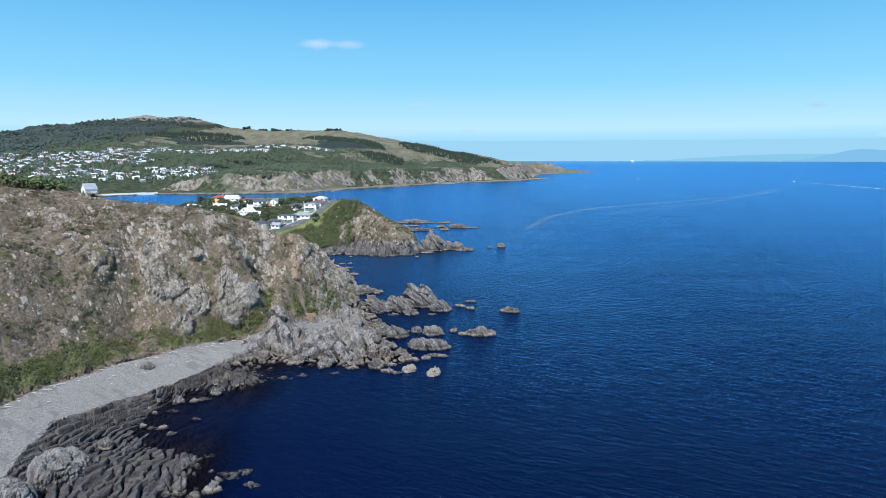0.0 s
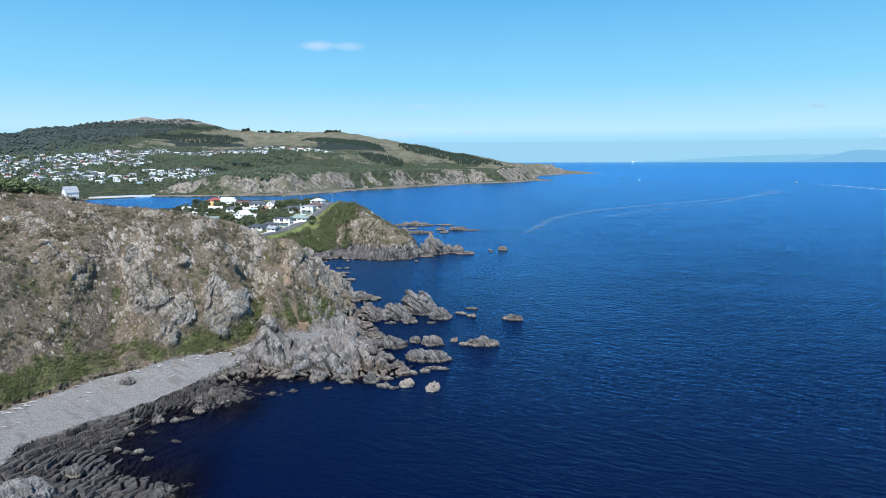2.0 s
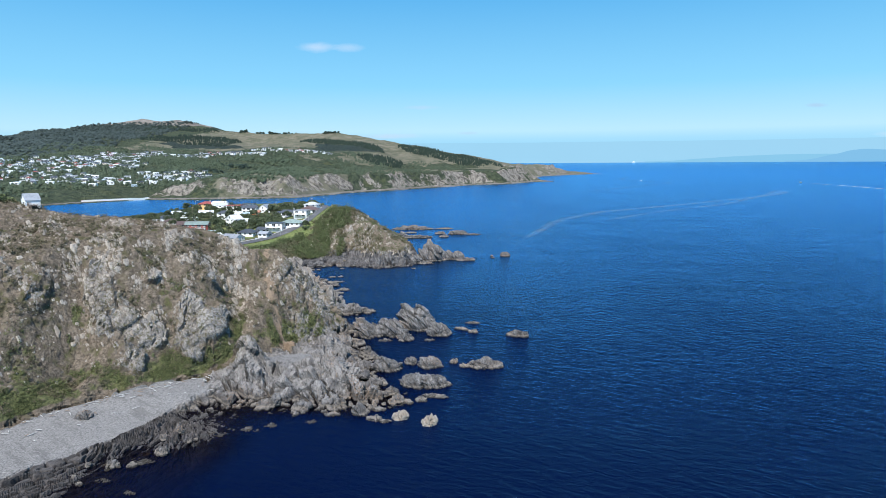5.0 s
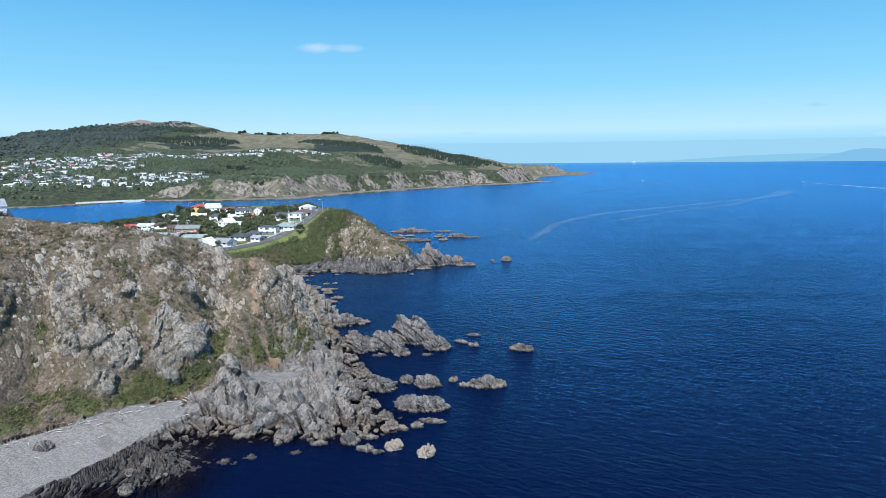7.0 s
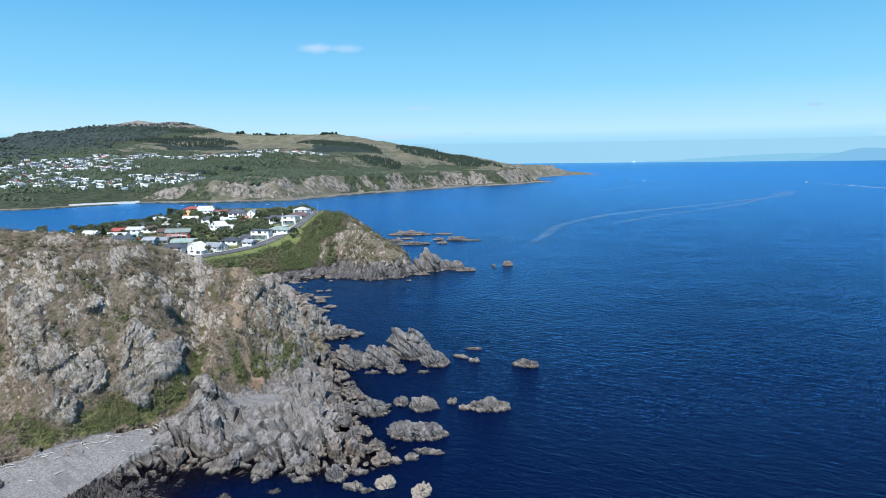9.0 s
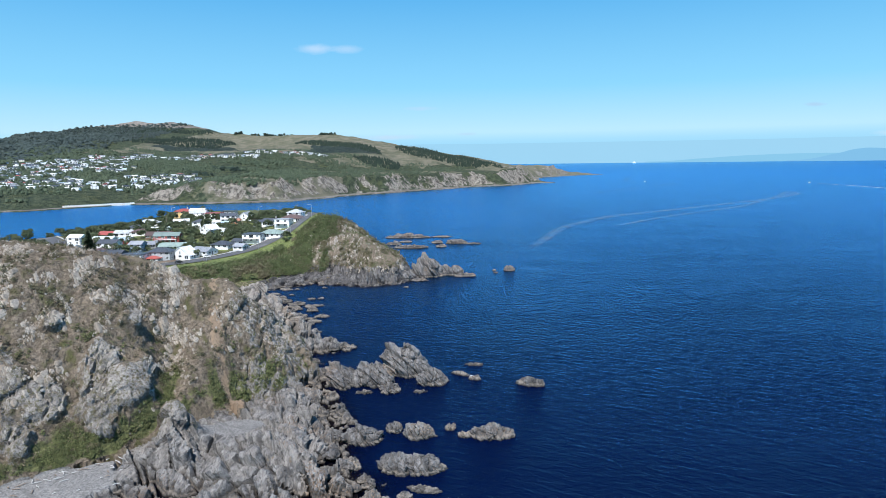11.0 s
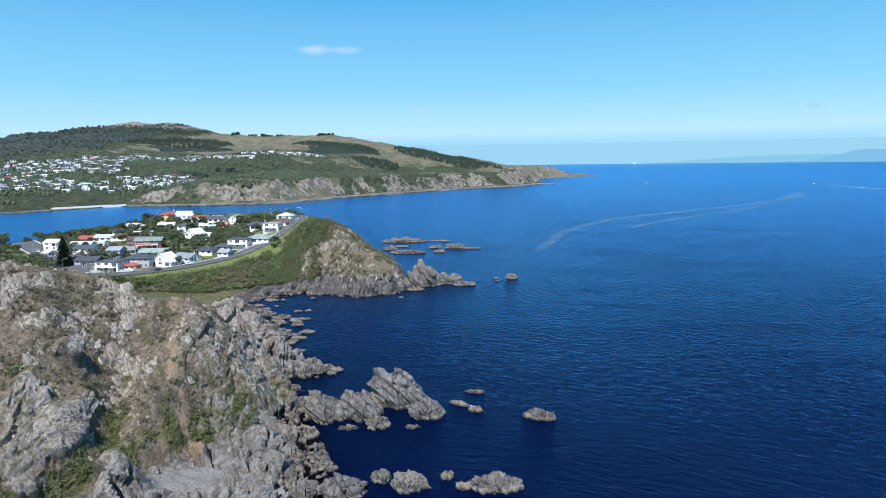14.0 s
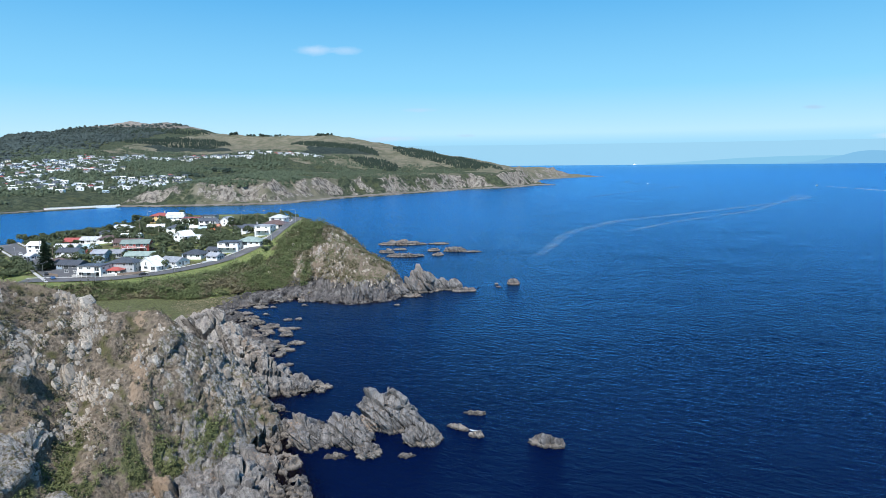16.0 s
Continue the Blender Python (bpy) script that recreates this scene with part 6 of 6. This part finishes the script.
steep_side = (on["dv"] > 0) * (line_gap(head_co[..., 0], head_co[..., 1], ROAD_LINE) > 12) * (head_co[..., 0] > -92) * (head_co[..., 2] > 7) * soft(0.46, 0.58, fbm(head_co[..., 0] / 6, head_co[..., 1] / 6, 0, 187, 3))
p, nrm, r = pick(head_co, on, steep_side * 1.0, 1500, 188)
tuft_field("headland_shrubs", p, nrm, r.gamma(3.0, 0.26, len(p)) + 0.4, OLIVE, 26, "dark olive and brown shrubs over the rocky headland", "scrub", 189, leaf=2.0)
crest = (on["dv"] > 1) * (head_co[..., 0] > -88) * soft(0.4, 0.8, on["slope"]) * soft(0.50, 0.62, fbm(head_co[..., 0] / 5, head_co[..., 1] / 5, 0, 191, 3))
p, nrm, r = pick(head_co, on, crest, 900, 192)
rock_chips("headland_rocks", p, r.gamma(2.0, 0.16, len(p)) + 0.15, "pale broken rock on the steep headland", 193)
mixed = (bdv > 1) * soft(0, 3, line_gap(bx, by, ROAD_LINE) - verge_width(bx)) * (lane < 0) * soft(-60, -80, bx) * soft(0.50, 0.60, fbm(bx / 8, by / 8, 0, 194, 3))
p, nrm, r = pick(bank_co, dict(n=np.broadcast_to(np.array((0.0, 0.0, 1.0)), bank_co.shape)), mixed, 2200, 195)
tuft_field("bank_shrubs", p, nrm, r.gamma(2.0, 0.45, len(p)) + 0.5, OLIVE, 40, "olive and brown shrubs among the bank scrub", "scrub", 196, leaf=2.0)
on = plain_on
top = (on["dt"] > 24) * (plain_co[..., 1] < 330) * (plain_co[..., 0] > -240) * (plain_co[..., 1] > 200)
p, nrm, r = pick(plain_co, on, top * 1.0, 3500, 87)
tuft_field("ridge_scrub", p, nrm, r.gamma(3.0, 0.14, len(p)) + 0.2, SCRUB, 8, "brown scrub over the top of the ridge", "scrub", 88)
for x, y, s in ((-144, 226, 1.3), (-141, 227, 1.6), (-138, 228, 1.4), (-148, 225, 1.2), (-152, 226, 1.3), (-135.5, 230, 1.1), (-157, 227, 1.4), (-134, 238, 0.8), (-139, 240, 1.0), (-128, 242, 0.8), (-146, 240, 0.9), (-152, 238, 1.1), (-158, 240, 1.0), (-112, 240, 0.6), (-106, 243, 0.7), (-101, 244, 0.6), (-96, 243, 0.7), (-160, 246, 1.2), (-153, 243, 1.4), (-147, 247, 1.1), (-143, 250, 1.3), (-125, 256, 1.0), (-118, 258, 1.2), (-100, 262, 1.2), (-95, 261, 1.3), (-91, 262, 1.0), (-86, 263, 0.9), (-165, 250, 1.4), (-171, 252, 1.5), (-108, 262, 0.8)):
    plant(BUSHES[tr.randrange(4)], x, y, tr.uniform(0, 360), s, "bush", "dense dark green bush on the ridge top", "ridge bushes")
for _ in range(420):
    x, y = tr.uniform(-200, -74), tr.uniform(398, 500)
    lane = y - float(np.interp(x, ROAD_X, ROAD_Y))
    if road_gap(x, y) < 2 + float(verge_width(x)) or not -60 < lane < -10 or float(edge_distance(np.array([x]), np.array([y]), VILLAGE_TOE)[0]) < 3 or (x > -92 and tr.random() < 0.5):
        continue
    plant(BUSHES[tr.randrange(4)], x, y, tr.uniform(0, 360), tr.uniform(0.5, 1.35), "bush", "dense green coastal bush on the bank", "bank bushes")


# ---- boulders on the shore ----
BOULDERS = []
for k in range(7):
    co, f = rock_mesh(2.0, 1.6, 0.9, 200 + 13 * k, 4, 0.1, 0.4)
    ob = link_mesh("boulder", co, f, ROCK, smooth=False)
    BOULDERS.append(ob.data)
    bpy.data.objects.remove(ob)
br = random.Random(9)
sh = np.array(SHORE[3:36], float)
n = 0
while n < 260:
    k = br.randrange(len(sh) - 1)
    f = br.random()
    x = sh[k, 0] + f * (sh[k + 1, 0] - sh[k, 0]) + br.gauss(0, 2.6)
    y = sh[k, 1] + f * (sh[k + 1, 1] - sh[k, 1]) + br.gauss(0, 2.6)
    z = z_near(x, y)
    if z < -1.6 or z > 4 or (x < -46 and y < 190 and br.random() < 0.85):
        continue
    s = br.choice((0.5, 0.7, 0.7, 1.0, 1.3, 1.8))
    ob = new("boulder", BOULDERS[br.randrange(7)])
    ob.matrix_basis = pose(x, y, max(z, -0.5) + 0.1 * s, br.uniform(-15, 15), br.uniform(-15, 15), br.uniform(0, 360))
    ob.scale = (s * br.uniform(0.8, 1.4), s, s * br.uniform(0.7, 1.2))
    tagged(ob, "rounded grey boulder at the water's edge", "boulder", "shore boulders")
    n += 1


for k in range(60):
    x, y = br.uniform(-88, -44), br.uniform(328, 398)
    dd = float(edge_distance(np.array([x]), np.array([y]), SHORE)[0])
    if not -11 < dd < 2:
        continue
    s = br.uniform(0.8, 2.2)
    ob = new("boulder", BOULDERS[br.randrange(7)])
    ob.matrix_basis = pose(x, y, -0.1, br.uniform(-8, 8), br.uniform(-8, 8), br.uniform(-30, 30))
    ob.scale = (s * br.uniform(1.2, 2.2), s, s * br.uniform(0.5, 0.8))
    tagged(ob, "low dark rock awash in the bay", "boulder", "rocks awash in the bay")


# ---- driftwood ----
for k in range(120):
    f = br.random()
    a, b = BEACH[1 + int(f * 6)], BEACH[2 + int(f * 6)]
    g = br.random()
    off = br.choice((br.uniform(0.5, 2.5), br.uniform(0.5, 2.5), br.uniform(1, 9)))
    x, y = a[0] + g * (b[0] - a[0]) + off, a[1] + g * (b[1] - a[1]) - off
    ln = br.uniform(0.6, 2.2)
    ob = new("driftwood", Geo().tube((-ln / 2, 0, 0.06), (0, br.uniform(-0.2, 0.2), 0.12), 0.07, 0.1, 6).tube((0, 0, 0.12), (ln / 2, br.uniform(-0.2, 0.2), 0.08), 0.1, 0.04, 6).mesh("driftwood", CONCRETE if k % 3 else TIMBER))
    ob.matrix_basis = pose(x, y, z_near(x, y) + 0.15, 0, 0, br.uniform(-60, 60))
    tagged(ob, "bleached driftwood log on the gravel", "driftwood", "driftwood on the beach")


# ---- the far town ----
def far_house_kind(w, d, storeys, wall, top, hip):
    h = 2.8 * storeys
    ob = root("house", 0, 0, 0, 0, f"{wall} house with a {top} roof on the far slope", "house", "houses of the far town")
    if hip:
        part("wall", Geo().box(-w / 2, w / 2, -d / 2, d / 2, -4, h).mesh("wall", WALLS[wall]), ob)
        part("roof", hip_roof(w, d, h, 2.0, 0.5).mesh("roof", ROOFS[top]), ob)
    else:
        part("wall", gable_wall(w, d, h, 2.0, True).mesh("wall", WALLS[wall]), ob)
        part("roof", gable_roof(w, d, h, 2.0, 0.5, True).mesh("roof", ROOFS[top]), ob)
    for s in range(storeys):
        for px in (-w * 0.28, w * 0.22):
            part("window", Geo().box(px - 1.3, px + 1.3, -d / 2 - 0.06, -d / 2 + 0.1, 2.8 * s + 0.7, 2.8 * s + 2.2).mesh("window", GLASS), ob)
    return ob


KINDS = [far_house_kind(*k) for k in ((13, 9, 2, "white", "white", False), (11, 8, 1, "white", "grey", True), (14, 9, 2, "white", "light", True), (12, 8, 2, "cream", "dark", False), (10, 8, 2, "white", "red", True),
                                       (13, 8, 1, "grey", "light", False), (12, 9, 2, "white", "grey", False), (15, 8, 2, "white", "dark", True), (11, 9, 1, "blue", "blue", False))]
# town quarters: middle, half sizes, turn, how many
QUARTERS = [(-790, 1480, 95, 70, 25, 46), (-775, 1600, 60, 60, 20, 22), (-720, 1400, 70, 40, 0, 22), (-680, 1660, 90, 30, 0, 30), (-560, 1730, 95, 26, -10, 22), (-430, 1830, 110, 22, 8, 22),
            (-520, 1270, 62, 62, 30, 34), (-610, 1180, 60, 36, 30, 16), (-690, 1180, 60, 60, 20, 24), (-830, 1330, 110, 60, 10, 34), (-930, 1440, 100, 60, 0, 22), (-820, 1220, 80, 70, 0, 22), (-1010, 1330, 120, 80, 0, 20)]
fr = random.Random(21)
spots, plots = [], []
for cx, cy, rx, ry, turn, num in QUARTERS:
    made, tries = 0, 0
    while made < 1.35 * num and tries < 4000:
        tries += 1
        u, v = fr.uniform(-1, 1) * rx, round(fr.uniform(-1, 1) * ry / 19) * 19 + fr.uniform(-3, 3)
        c, s = math.cos(radians(turn)), math.sin(radians(turn))
        x, y = cx + u * c - v * s, cy + u * s + v * c
        if any((x - a)**2 + (y - b)**2 < 11.0**2 for a, b in spots) or z_far(x, y) < 6:
            continue
        spots.append((x, y))
        k = fr.choice((0, 1, 1, 2, 3, 3, 4, 5, 5, 6, 7, 7, 8))
        plots.append((math.hypot(x, y), k, pose(x, y, z_far(x, y) + 0.5, 0, 0, turn + fr.uniform(-35, 35)), (fr.uniform(0.75, 1.0), 0.85, fr.uniform(0.65, 0.85))))
        made += 1
plots.sort(key=lambda p: p[0])
for _, k, m, size in plots[:240]:
    copy_thing(KINDS[k], m).scale = size
verts, faces, slots, mats = [], [], [], []
for _, k, m, size in plots[240:]:
    for o in KINDS[k].children:
        mat = o.data.materials[0]
        if mat not in mats:
            mats.append(mat)
        base = len(verts)
        verts += [m @ Vector((size[0] * v.co.x, size[1] * v.co.y, size[2] * v.co.z)) for v in o.data.vertices]
        for q in o.data.polygons:
            faces.append([base + i for i in q.vertices])
            slots.append(mats.index(mat))
me = bpy.data.meshes.new("far_houses")
me.from_pydata(verts, [], faces)
for mat in mats:
    me.materials.append(mat)
me.polygons.foreach_set("material_index", slots)
tagged(new("far_houses", me), "small white and grey houses high on the far slope", "houses", kind="stuff")
for k in KINDS:
    for o in (*k.children_recursive, k):
        bpy.data.objects.remove(o)


def boat_shed_kind(top):
    ob = root("boat_shed", 0, 0, 0, 0, "small white timber boat shed on the beach", "boat shed", "boat sheds along the bay")
    part("wall", gable_wall(3.3, 6, 2.6, 1.0, False).mesh("wall", WALLS["white"]), ob)
    part("roof", gable_roof(3.3, 6, 2.6, 1.0, 0.2, False).mesh("roof", ROOFS[top]), ob)
    part("door", Geo().box(-1.1, 1.1, -3.08, -2.98, 0.1, 2.3).mesh("door", WALLS["cream"]), ob)
    return ob


SHEDS = [boat_shed_kind(t) for t in ("white", "light", "white", "red")]
for k in range(30):
    f = 0.12 + 0.88 * k / 29
    x, y = -573 + 77 * f + 2, 1012 + 82 * f
    shed = copy_thing(SHEDS[3 if k == 0 else k % 3], pose(x, y, max(z_far(x, y), 1.0), 0, 0, 44))
    shed.scale = (0.8, 0.8, 0.75)
for k in SHEDS:
    for o in (*k.children_recursive, k):
        bpy.data.objects.remove(o)


# ---- far woods ----
def cone_field(name, xy, heights, width, material, label, seed, sides=5, round_top=False):
    """Small trees of two ragged tiers each, joined."""
    r = np.random.default_rng(seed)
    m = len(xy)
    z0 = far_land(xy[:, 0], xy[:, 1])[0]
    vs, fs = [], []
    ang = np.linspace(0, 2 * np.pi, sides, endpoint=False)[None] + r.uniform(0, 6, (m, 1))
    for lo, hi, wd in (((0.05, 0.75, 1.0), (0.42, 0.92, 0.95), (0.70, 1.0, 0.70)) if round_top else ((0.0, 0.62, 1.0), (0.35, 1.0, 0.72))):
        rad = heights[:, None] * width * wd * r.uniform(0.7, 1.25, (m, sides))
        ring = np.stack([xy[:, :1] + rad * np.cos(ang), xy[:, 1:] + rad * np.sin(ang), (z0 + heights * lo)[:, None] + heights[:, None] * r.uniform(-0.08, 0.12, (m, sides))], -1)
        tip = np.stack([xy[:, 0] + r.normal(0, 0.4, m), xy[:, 1], z0 + heights * hi], -1)[:, None]
        blk = np.concatenate([ring, tip], 1)
        start = sum(len(v) for v in vs)
        base = start + np.arange(m)[:, None] * (sides + 1)
        for k in range(sides):
            fs.append(np.concatenate([base + k, base + (k + 1) % sides, base + sides], 1))
        vs.append(blk.reshape(-1, 3))
    ob = link_mesh(name, np.concatenate(vs), np.concatenate(fs), material, smooth=round_top)
    return tagged(ob, label, "trees", kind="stuff")


def scatter_in(poly, n, seed):
    r = np.random.default_rng(seed)
    p = np.array(poly, float)
    out = np.zeros((0, 2))
    while len(out) < n:
        q = r.uniform(p.min(0), p.max(0), (4 * n, 2))
        q = q[edge_distance(q[:, 0], q[:, 1], poly) + 14 * (fbm(q[:, 0] / 40, q[:, 1] / 40, 0, seed) - 0.5) > 0]
        out = np.concatenate([out, q])[:n]
    return out


fw = np.random.default_rng(31)
for poly, num, hgt in (([(-150, 2250), (-60, 2290), (60, 2180), (130, 2050), (165, 1900), (90, 1880), (10, 1960), (-110, 2050), (-165, 2150)], 1500, 9),
                       ([(-490, 2140), (-400, 2200), (-320, 2170), (-215, 2100), (-190, 2010), (-300, 2060), (-440, 2090)], 750, 9),
                       ([(-265, 1900), (-190, 1940), (-120, 1880), (-130, 1780), (-210, 1800)], 420, 9),
                       ([(-1010, 2120), (-960, 2390), (-800, 2380), (-700, 2250), (-700, 2040), (-860, 2060)], 1100, 9),
                       ([(-1330, 2560), (-1200, 2640), (-1080, 2600), (-900, 2560), (-890, 2600), (-1060, 2680), (-1200, 2720), (-1340, 2720)], 800, 9)):
    xy = scatter_in(poly, num, 91 + num)
    cone_field("pine_plantation", xy, hgt * fw.uniform(0.75, 1.15, num), 0.26, FAR_PINE, "dark pine plantation on the far hillside", 92 + num)
xy = np.stack([fw.uniform(-2600, -780, 12000), fw.uniform(1500, 2950, 12000)], -1)
z = far_land(xy[:, 0], xy[:, 1])[0]
xy = xy[(z > 55) & (z < 228) & (xy[:, 0] + 0.1 * xy[:, 1] < -790)]
cone_field("native_forest", xy, fw.uniform(5, 10, len(xy)), 0.8, HAZY_NATIVE, "dense dark native forest over the far hill", 95, 6, True)
xy = np.stack([fw.uniform(-1100, 60, 26000), fw.uniform(1010, 1950, 26000)], -1)
z, dd = far_land(xy[:, 0], xy[:, 1])
keep = (dd > 45) & (fbm(xy[:, 0] / 70, xy[:, 1] / 70, 0, 97) > 0.46) & ((xy[:, 0] < -260) | (fw.random(len(xy)) < 0.35))
sp = np.array(spots)
near = np.array([np.hypot(sp[:, 0] - a, sp[:, 1] - b).min() for a, b in xy])
xy = xy[keep & (near > 6.5)]
cone_field("hillside_bush", xy, fw.uniform(2.5, 6.5, len(xy)), 0.62, FAR_LEAF, "green bush and scattered trees on the far hillside", 96, 6, True)
town = np.repeat(sp, 4, axis=0) + fw.normal(0, 1, (4 * len(sp), 2)) * 11
town = town[np.array([np.hypot(sp[:, 0] - a, sp[:, 1] - b).min() for a, b in town]) > 6.0]
cone_field("town_trees", town, fw.uniform(3.5, 7.5, len(town)), 0.6, FAR_LEAF, "dark garden trees between the houses of the far town", 99, 6, True)
xy = np.array([(a + fw.normal(0, 9), b + fw.normal(0, 6)) for a, b in ((-490, 1470), (-456, 1462), (-470, 1468), (-484, 1356), (-495, 1360), (-410, 2330), (-395, 2325), (-420, 2335), (-600, 2420), (-620, 2425), (-640, 2430), (-760, 2470), (-580, 2410), (-560, 2405), (-700, 2455)) for _ in range(9)])
cone_field("hill_trees", xy, fw.uniform(5, 10, len(xy)), 0.75, FAR_PINE, "dark clumps of trees on the far slope and skyline", 98, 6, True)


# ---- boats, wakes and the far shore ----
def foam_material(name, alpha, tone):
    m, nt, b = mat_new(name)
    n = Nodes(nt)
    b.inputs["Base Color"].default_value, b.inputs["Roughness"].default_value = (*tone, 1), 0.5
    clear_node = nt.nodes.new("ShaderNodeBsdfTransparent")
    mx = nt.nodes.new("ShaderNodeMixShader")
    edge = n.attr("edge")[0]
    nt.links.new(n.math("MULTIPLY", n.math("MULTIPLY", n.step(n.noise(0.05, 5, 0.65), 0.35, 0.7), alpha), edge), mx.inputs[0])
    nt.links.new(clear_node.outputs[0], mx.inputs[1])
    nt.links.new(b.outputs[0], mx.inputs[2])
    nt.links.new(mx.outputs[0], nt.nodes["Material Output"].inputs["Surface"])
    return m


def sea_streak(line, w0, w1, material, label):
    q = np.array(line, float)
    s = np.linspace(0, len(q) - 1, 70)
    p = np.stack([np.interp(s, np.arange(len(q)), q[:, k]) for k in (0, 1)], -1)
    for _ in range(6):
        p[1:-1] = (p[:-2] + 2 * p[1:-1] + p[2:]) / 4
    t = np.gradient(p, axis=0)
    t /= np.linalg.norm(t, axis=1, keepdims=True)
    nrm = np.stack([-t[:, 1], t[:, 0]], -1)
    rows = np.linspace(-0.5, 0.5, 5)
    wd = np.linspace(w0, w1, len(p)) * (0.8 + 0.4 * fbm(s, 0 * s, 0, 99))
    xy = p[:, None] + nrm[:, None] * rows[None, :, None] * wd[:, None, None]
    co = np.concatenate([xy, np.full((*xy.shape[:2], 1), 0.12)], -1).reshape(-1, 3)
    ob = link_mesh("wake", co, grid_faces(5, len(p)), material)
    ends = np.minimum(1, np.minimum(np.arange(len(p)), np.arange(len(p))[::-1]) / 6)
    colour_layer(ob, "edge", (np.array((0, 0.8, 1, 0.8, 0))[None] * ends[:, None]).reshape(-1))
    return tagged(ob, label, "wake", "streaks on the sea")


SLICK = foam_material("sea_slick", 0.42, (0.24, 0.37, 0.50))
FOAM = foam_material("sea_foam", 1.0, (0.80, 0.85, 0.88))
sea_streak([(62, 535), (84, 600), (110, 680), (180, 790), (322, 908), (470, 1040), (600, 1180), (640, 1290)], 10, 22, SLICK, "old pale boat wake curving over calm water")
sea_streak([(150, 672), (240, 780), (380, 910), (554, 1145), (640, 1290)], 8, 16, SLICK, "faint pale streak on the sea")
sea_streak([(212, 1183), (350, 1390), (480, 1560), (575, 1690), (560, 1800), (520, 2000), (640, 2300)], 10, 18, SLICK, "faint winding wake on the sea")
sea_streak([(884, 1652), (880, 1580), (872, 1450), (858, 1300), (850, 1240), (835, 1100)], 5.0, 12.0, FOAM, "white foaming wake of a motorboat")
sea_streak([(9, 263), (10, 262), (12, 261.5)], 0.8, 1.2, FOAM, "small patch of white surf by the rocks")


def motorboat(x, y, turn, k, label):
    ob = root("motorboat", x, y, 0, turn, label, "boat")
    hull = Geo()
    st = [(-3, 1.0), (0, 1.2), (2, 0.9), (3.6, 0.05)]
    for (a, wa), (b, wb) in zip(st, st[1:]):
        for s in (-1, 1):
            q = [(a * k, s * wa * k, 0.9 * k), (b * k, s * wb * k, 1.0 * k), (b * k, s * wb * 0.6 * k, -0.3), (a * k, s * wa * 0.7 * k, -0.3)]
            hull.face(*(q if s < 0 else q[::-1]))
        hull.face((a * k, -wa * k, 0.9 * k), (b * k, -wb * k, 1.0 * k), (b * k, wb * k, 1.0 * k), (a * k, wa * k, 0.9 * k))
    part("hull", hull.mesh("hull", TRIM), ob)
    part("cabin", Geo().box(-1.6 * k, 1.0 * k, -0.75 * k, 0.75 * k, 0.9 * k, 2.0 * k).mesh("cabin", TRIM), ob)
    part("windscreen", Geo().box(0.6 * k, 1.06 * k, -0.7 * k, 0.7 * k, 1.4 * k, 1.9 * k).mesh("windscreen", GLASS), ob)


motorboat(884, 1656, 95, 1.2, "small white motorboat under way on the sea")
motorboat(552, 1875, 40, 0.9, "tiny white boat far out on the sea")
motorboat(-316, 660, 20, 0.8, "small moored boat in the bay")


def ferry(x, y, z):
    ob = root("ferry", x, y, z, 0, "white ferry on the horizon", "ship")
    part("hull", Geo().box(-12, 12, -2, 2, -2, 1.5).mesh("hull", TRIM), ob)
    part("superstructure", Geo().box(-9, 6, -1.8, 1.8, 1.5, 4).box(-3, 3, -1.5, 1.5, 4, 5.5).mesh("superstructure", TRIM), ob)


ferry(1330, 4680, 38.5)


# Emission stands in for hazy air: the strip glows with its own colour.
def haze_glow_material(name, colour):
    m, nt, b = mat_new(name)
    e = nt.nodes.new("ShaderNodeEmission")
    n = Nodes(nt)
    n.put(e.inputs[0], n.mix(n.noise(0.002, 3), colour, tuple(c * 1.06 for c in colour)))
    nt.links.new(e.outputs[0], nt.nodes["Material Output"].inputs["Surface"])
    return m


def far_range(name, b0, b1, peaks, colour, radius, label, rough=0.3):
    """A flat strip on the horizon, its haze painted as glow: bearings in degrees from straight ahead to the right."""
    a = np.radians(np.linspace(b0, b1, 160))
    s = np.linspace(0, 1, 160)
    h = sum(p * np.exp(-((s - c) / w)**2) for c, w, p in peaks) * (1 - rough / 2 + rough * fbm(s * 14, 0 * s, 0, 101)) * soft(0, 0.12, s)
    x, y = radius * np.sin(a), 60 + radius * np.cos(a)
    v = np.concatenate([np.stack([x, y, np.full(160, 30.0)], -1), np.stack([x, y, 43.0 + h], -1), np.stack([x * 1.002, y * 1.002, np.full(160, 30.0)], -1)])
    i = np.arange(159)
    f = np.concatenate([np.stack([i, i + 1, i + 161, i + 160], -1), np.stack([i + 160, i + 161, i + 321, i + 320], -1)])
    ob = link_mesh(name, v, f, haze_glow_material(name, colour))
    return tagged(ob, label, "mountains", kind="structure")


# Haze light is put into the glowing colour of these three strips.
far_range("backdrop_haze", -14, 56, ((0.5, 9, 146),), (0.272, 0.485, 0.620), 4910, "self-lit backdrop sheet painted as a pale blue bank of sea haze on the horizon", 0.06)
far_range("backdrop_range", 17, 52, ((0.3, 0.2, 40), (0.62, 0.2, 40)), (0.205, 0.425, 0.572), 4890, "self-lit backdrop of pale blue mountains across the strait, haze painted in", 0.2)
far_range("backdrop_peaks", 27.5, 52, ((0.22, 0.12, 62), (0.62, 0.3, 56)), (0.180, 0.385, 0.560), 4870, "self-lit backdrop of a blue mountain ridge on the horizon, haze painted in", 0.25)
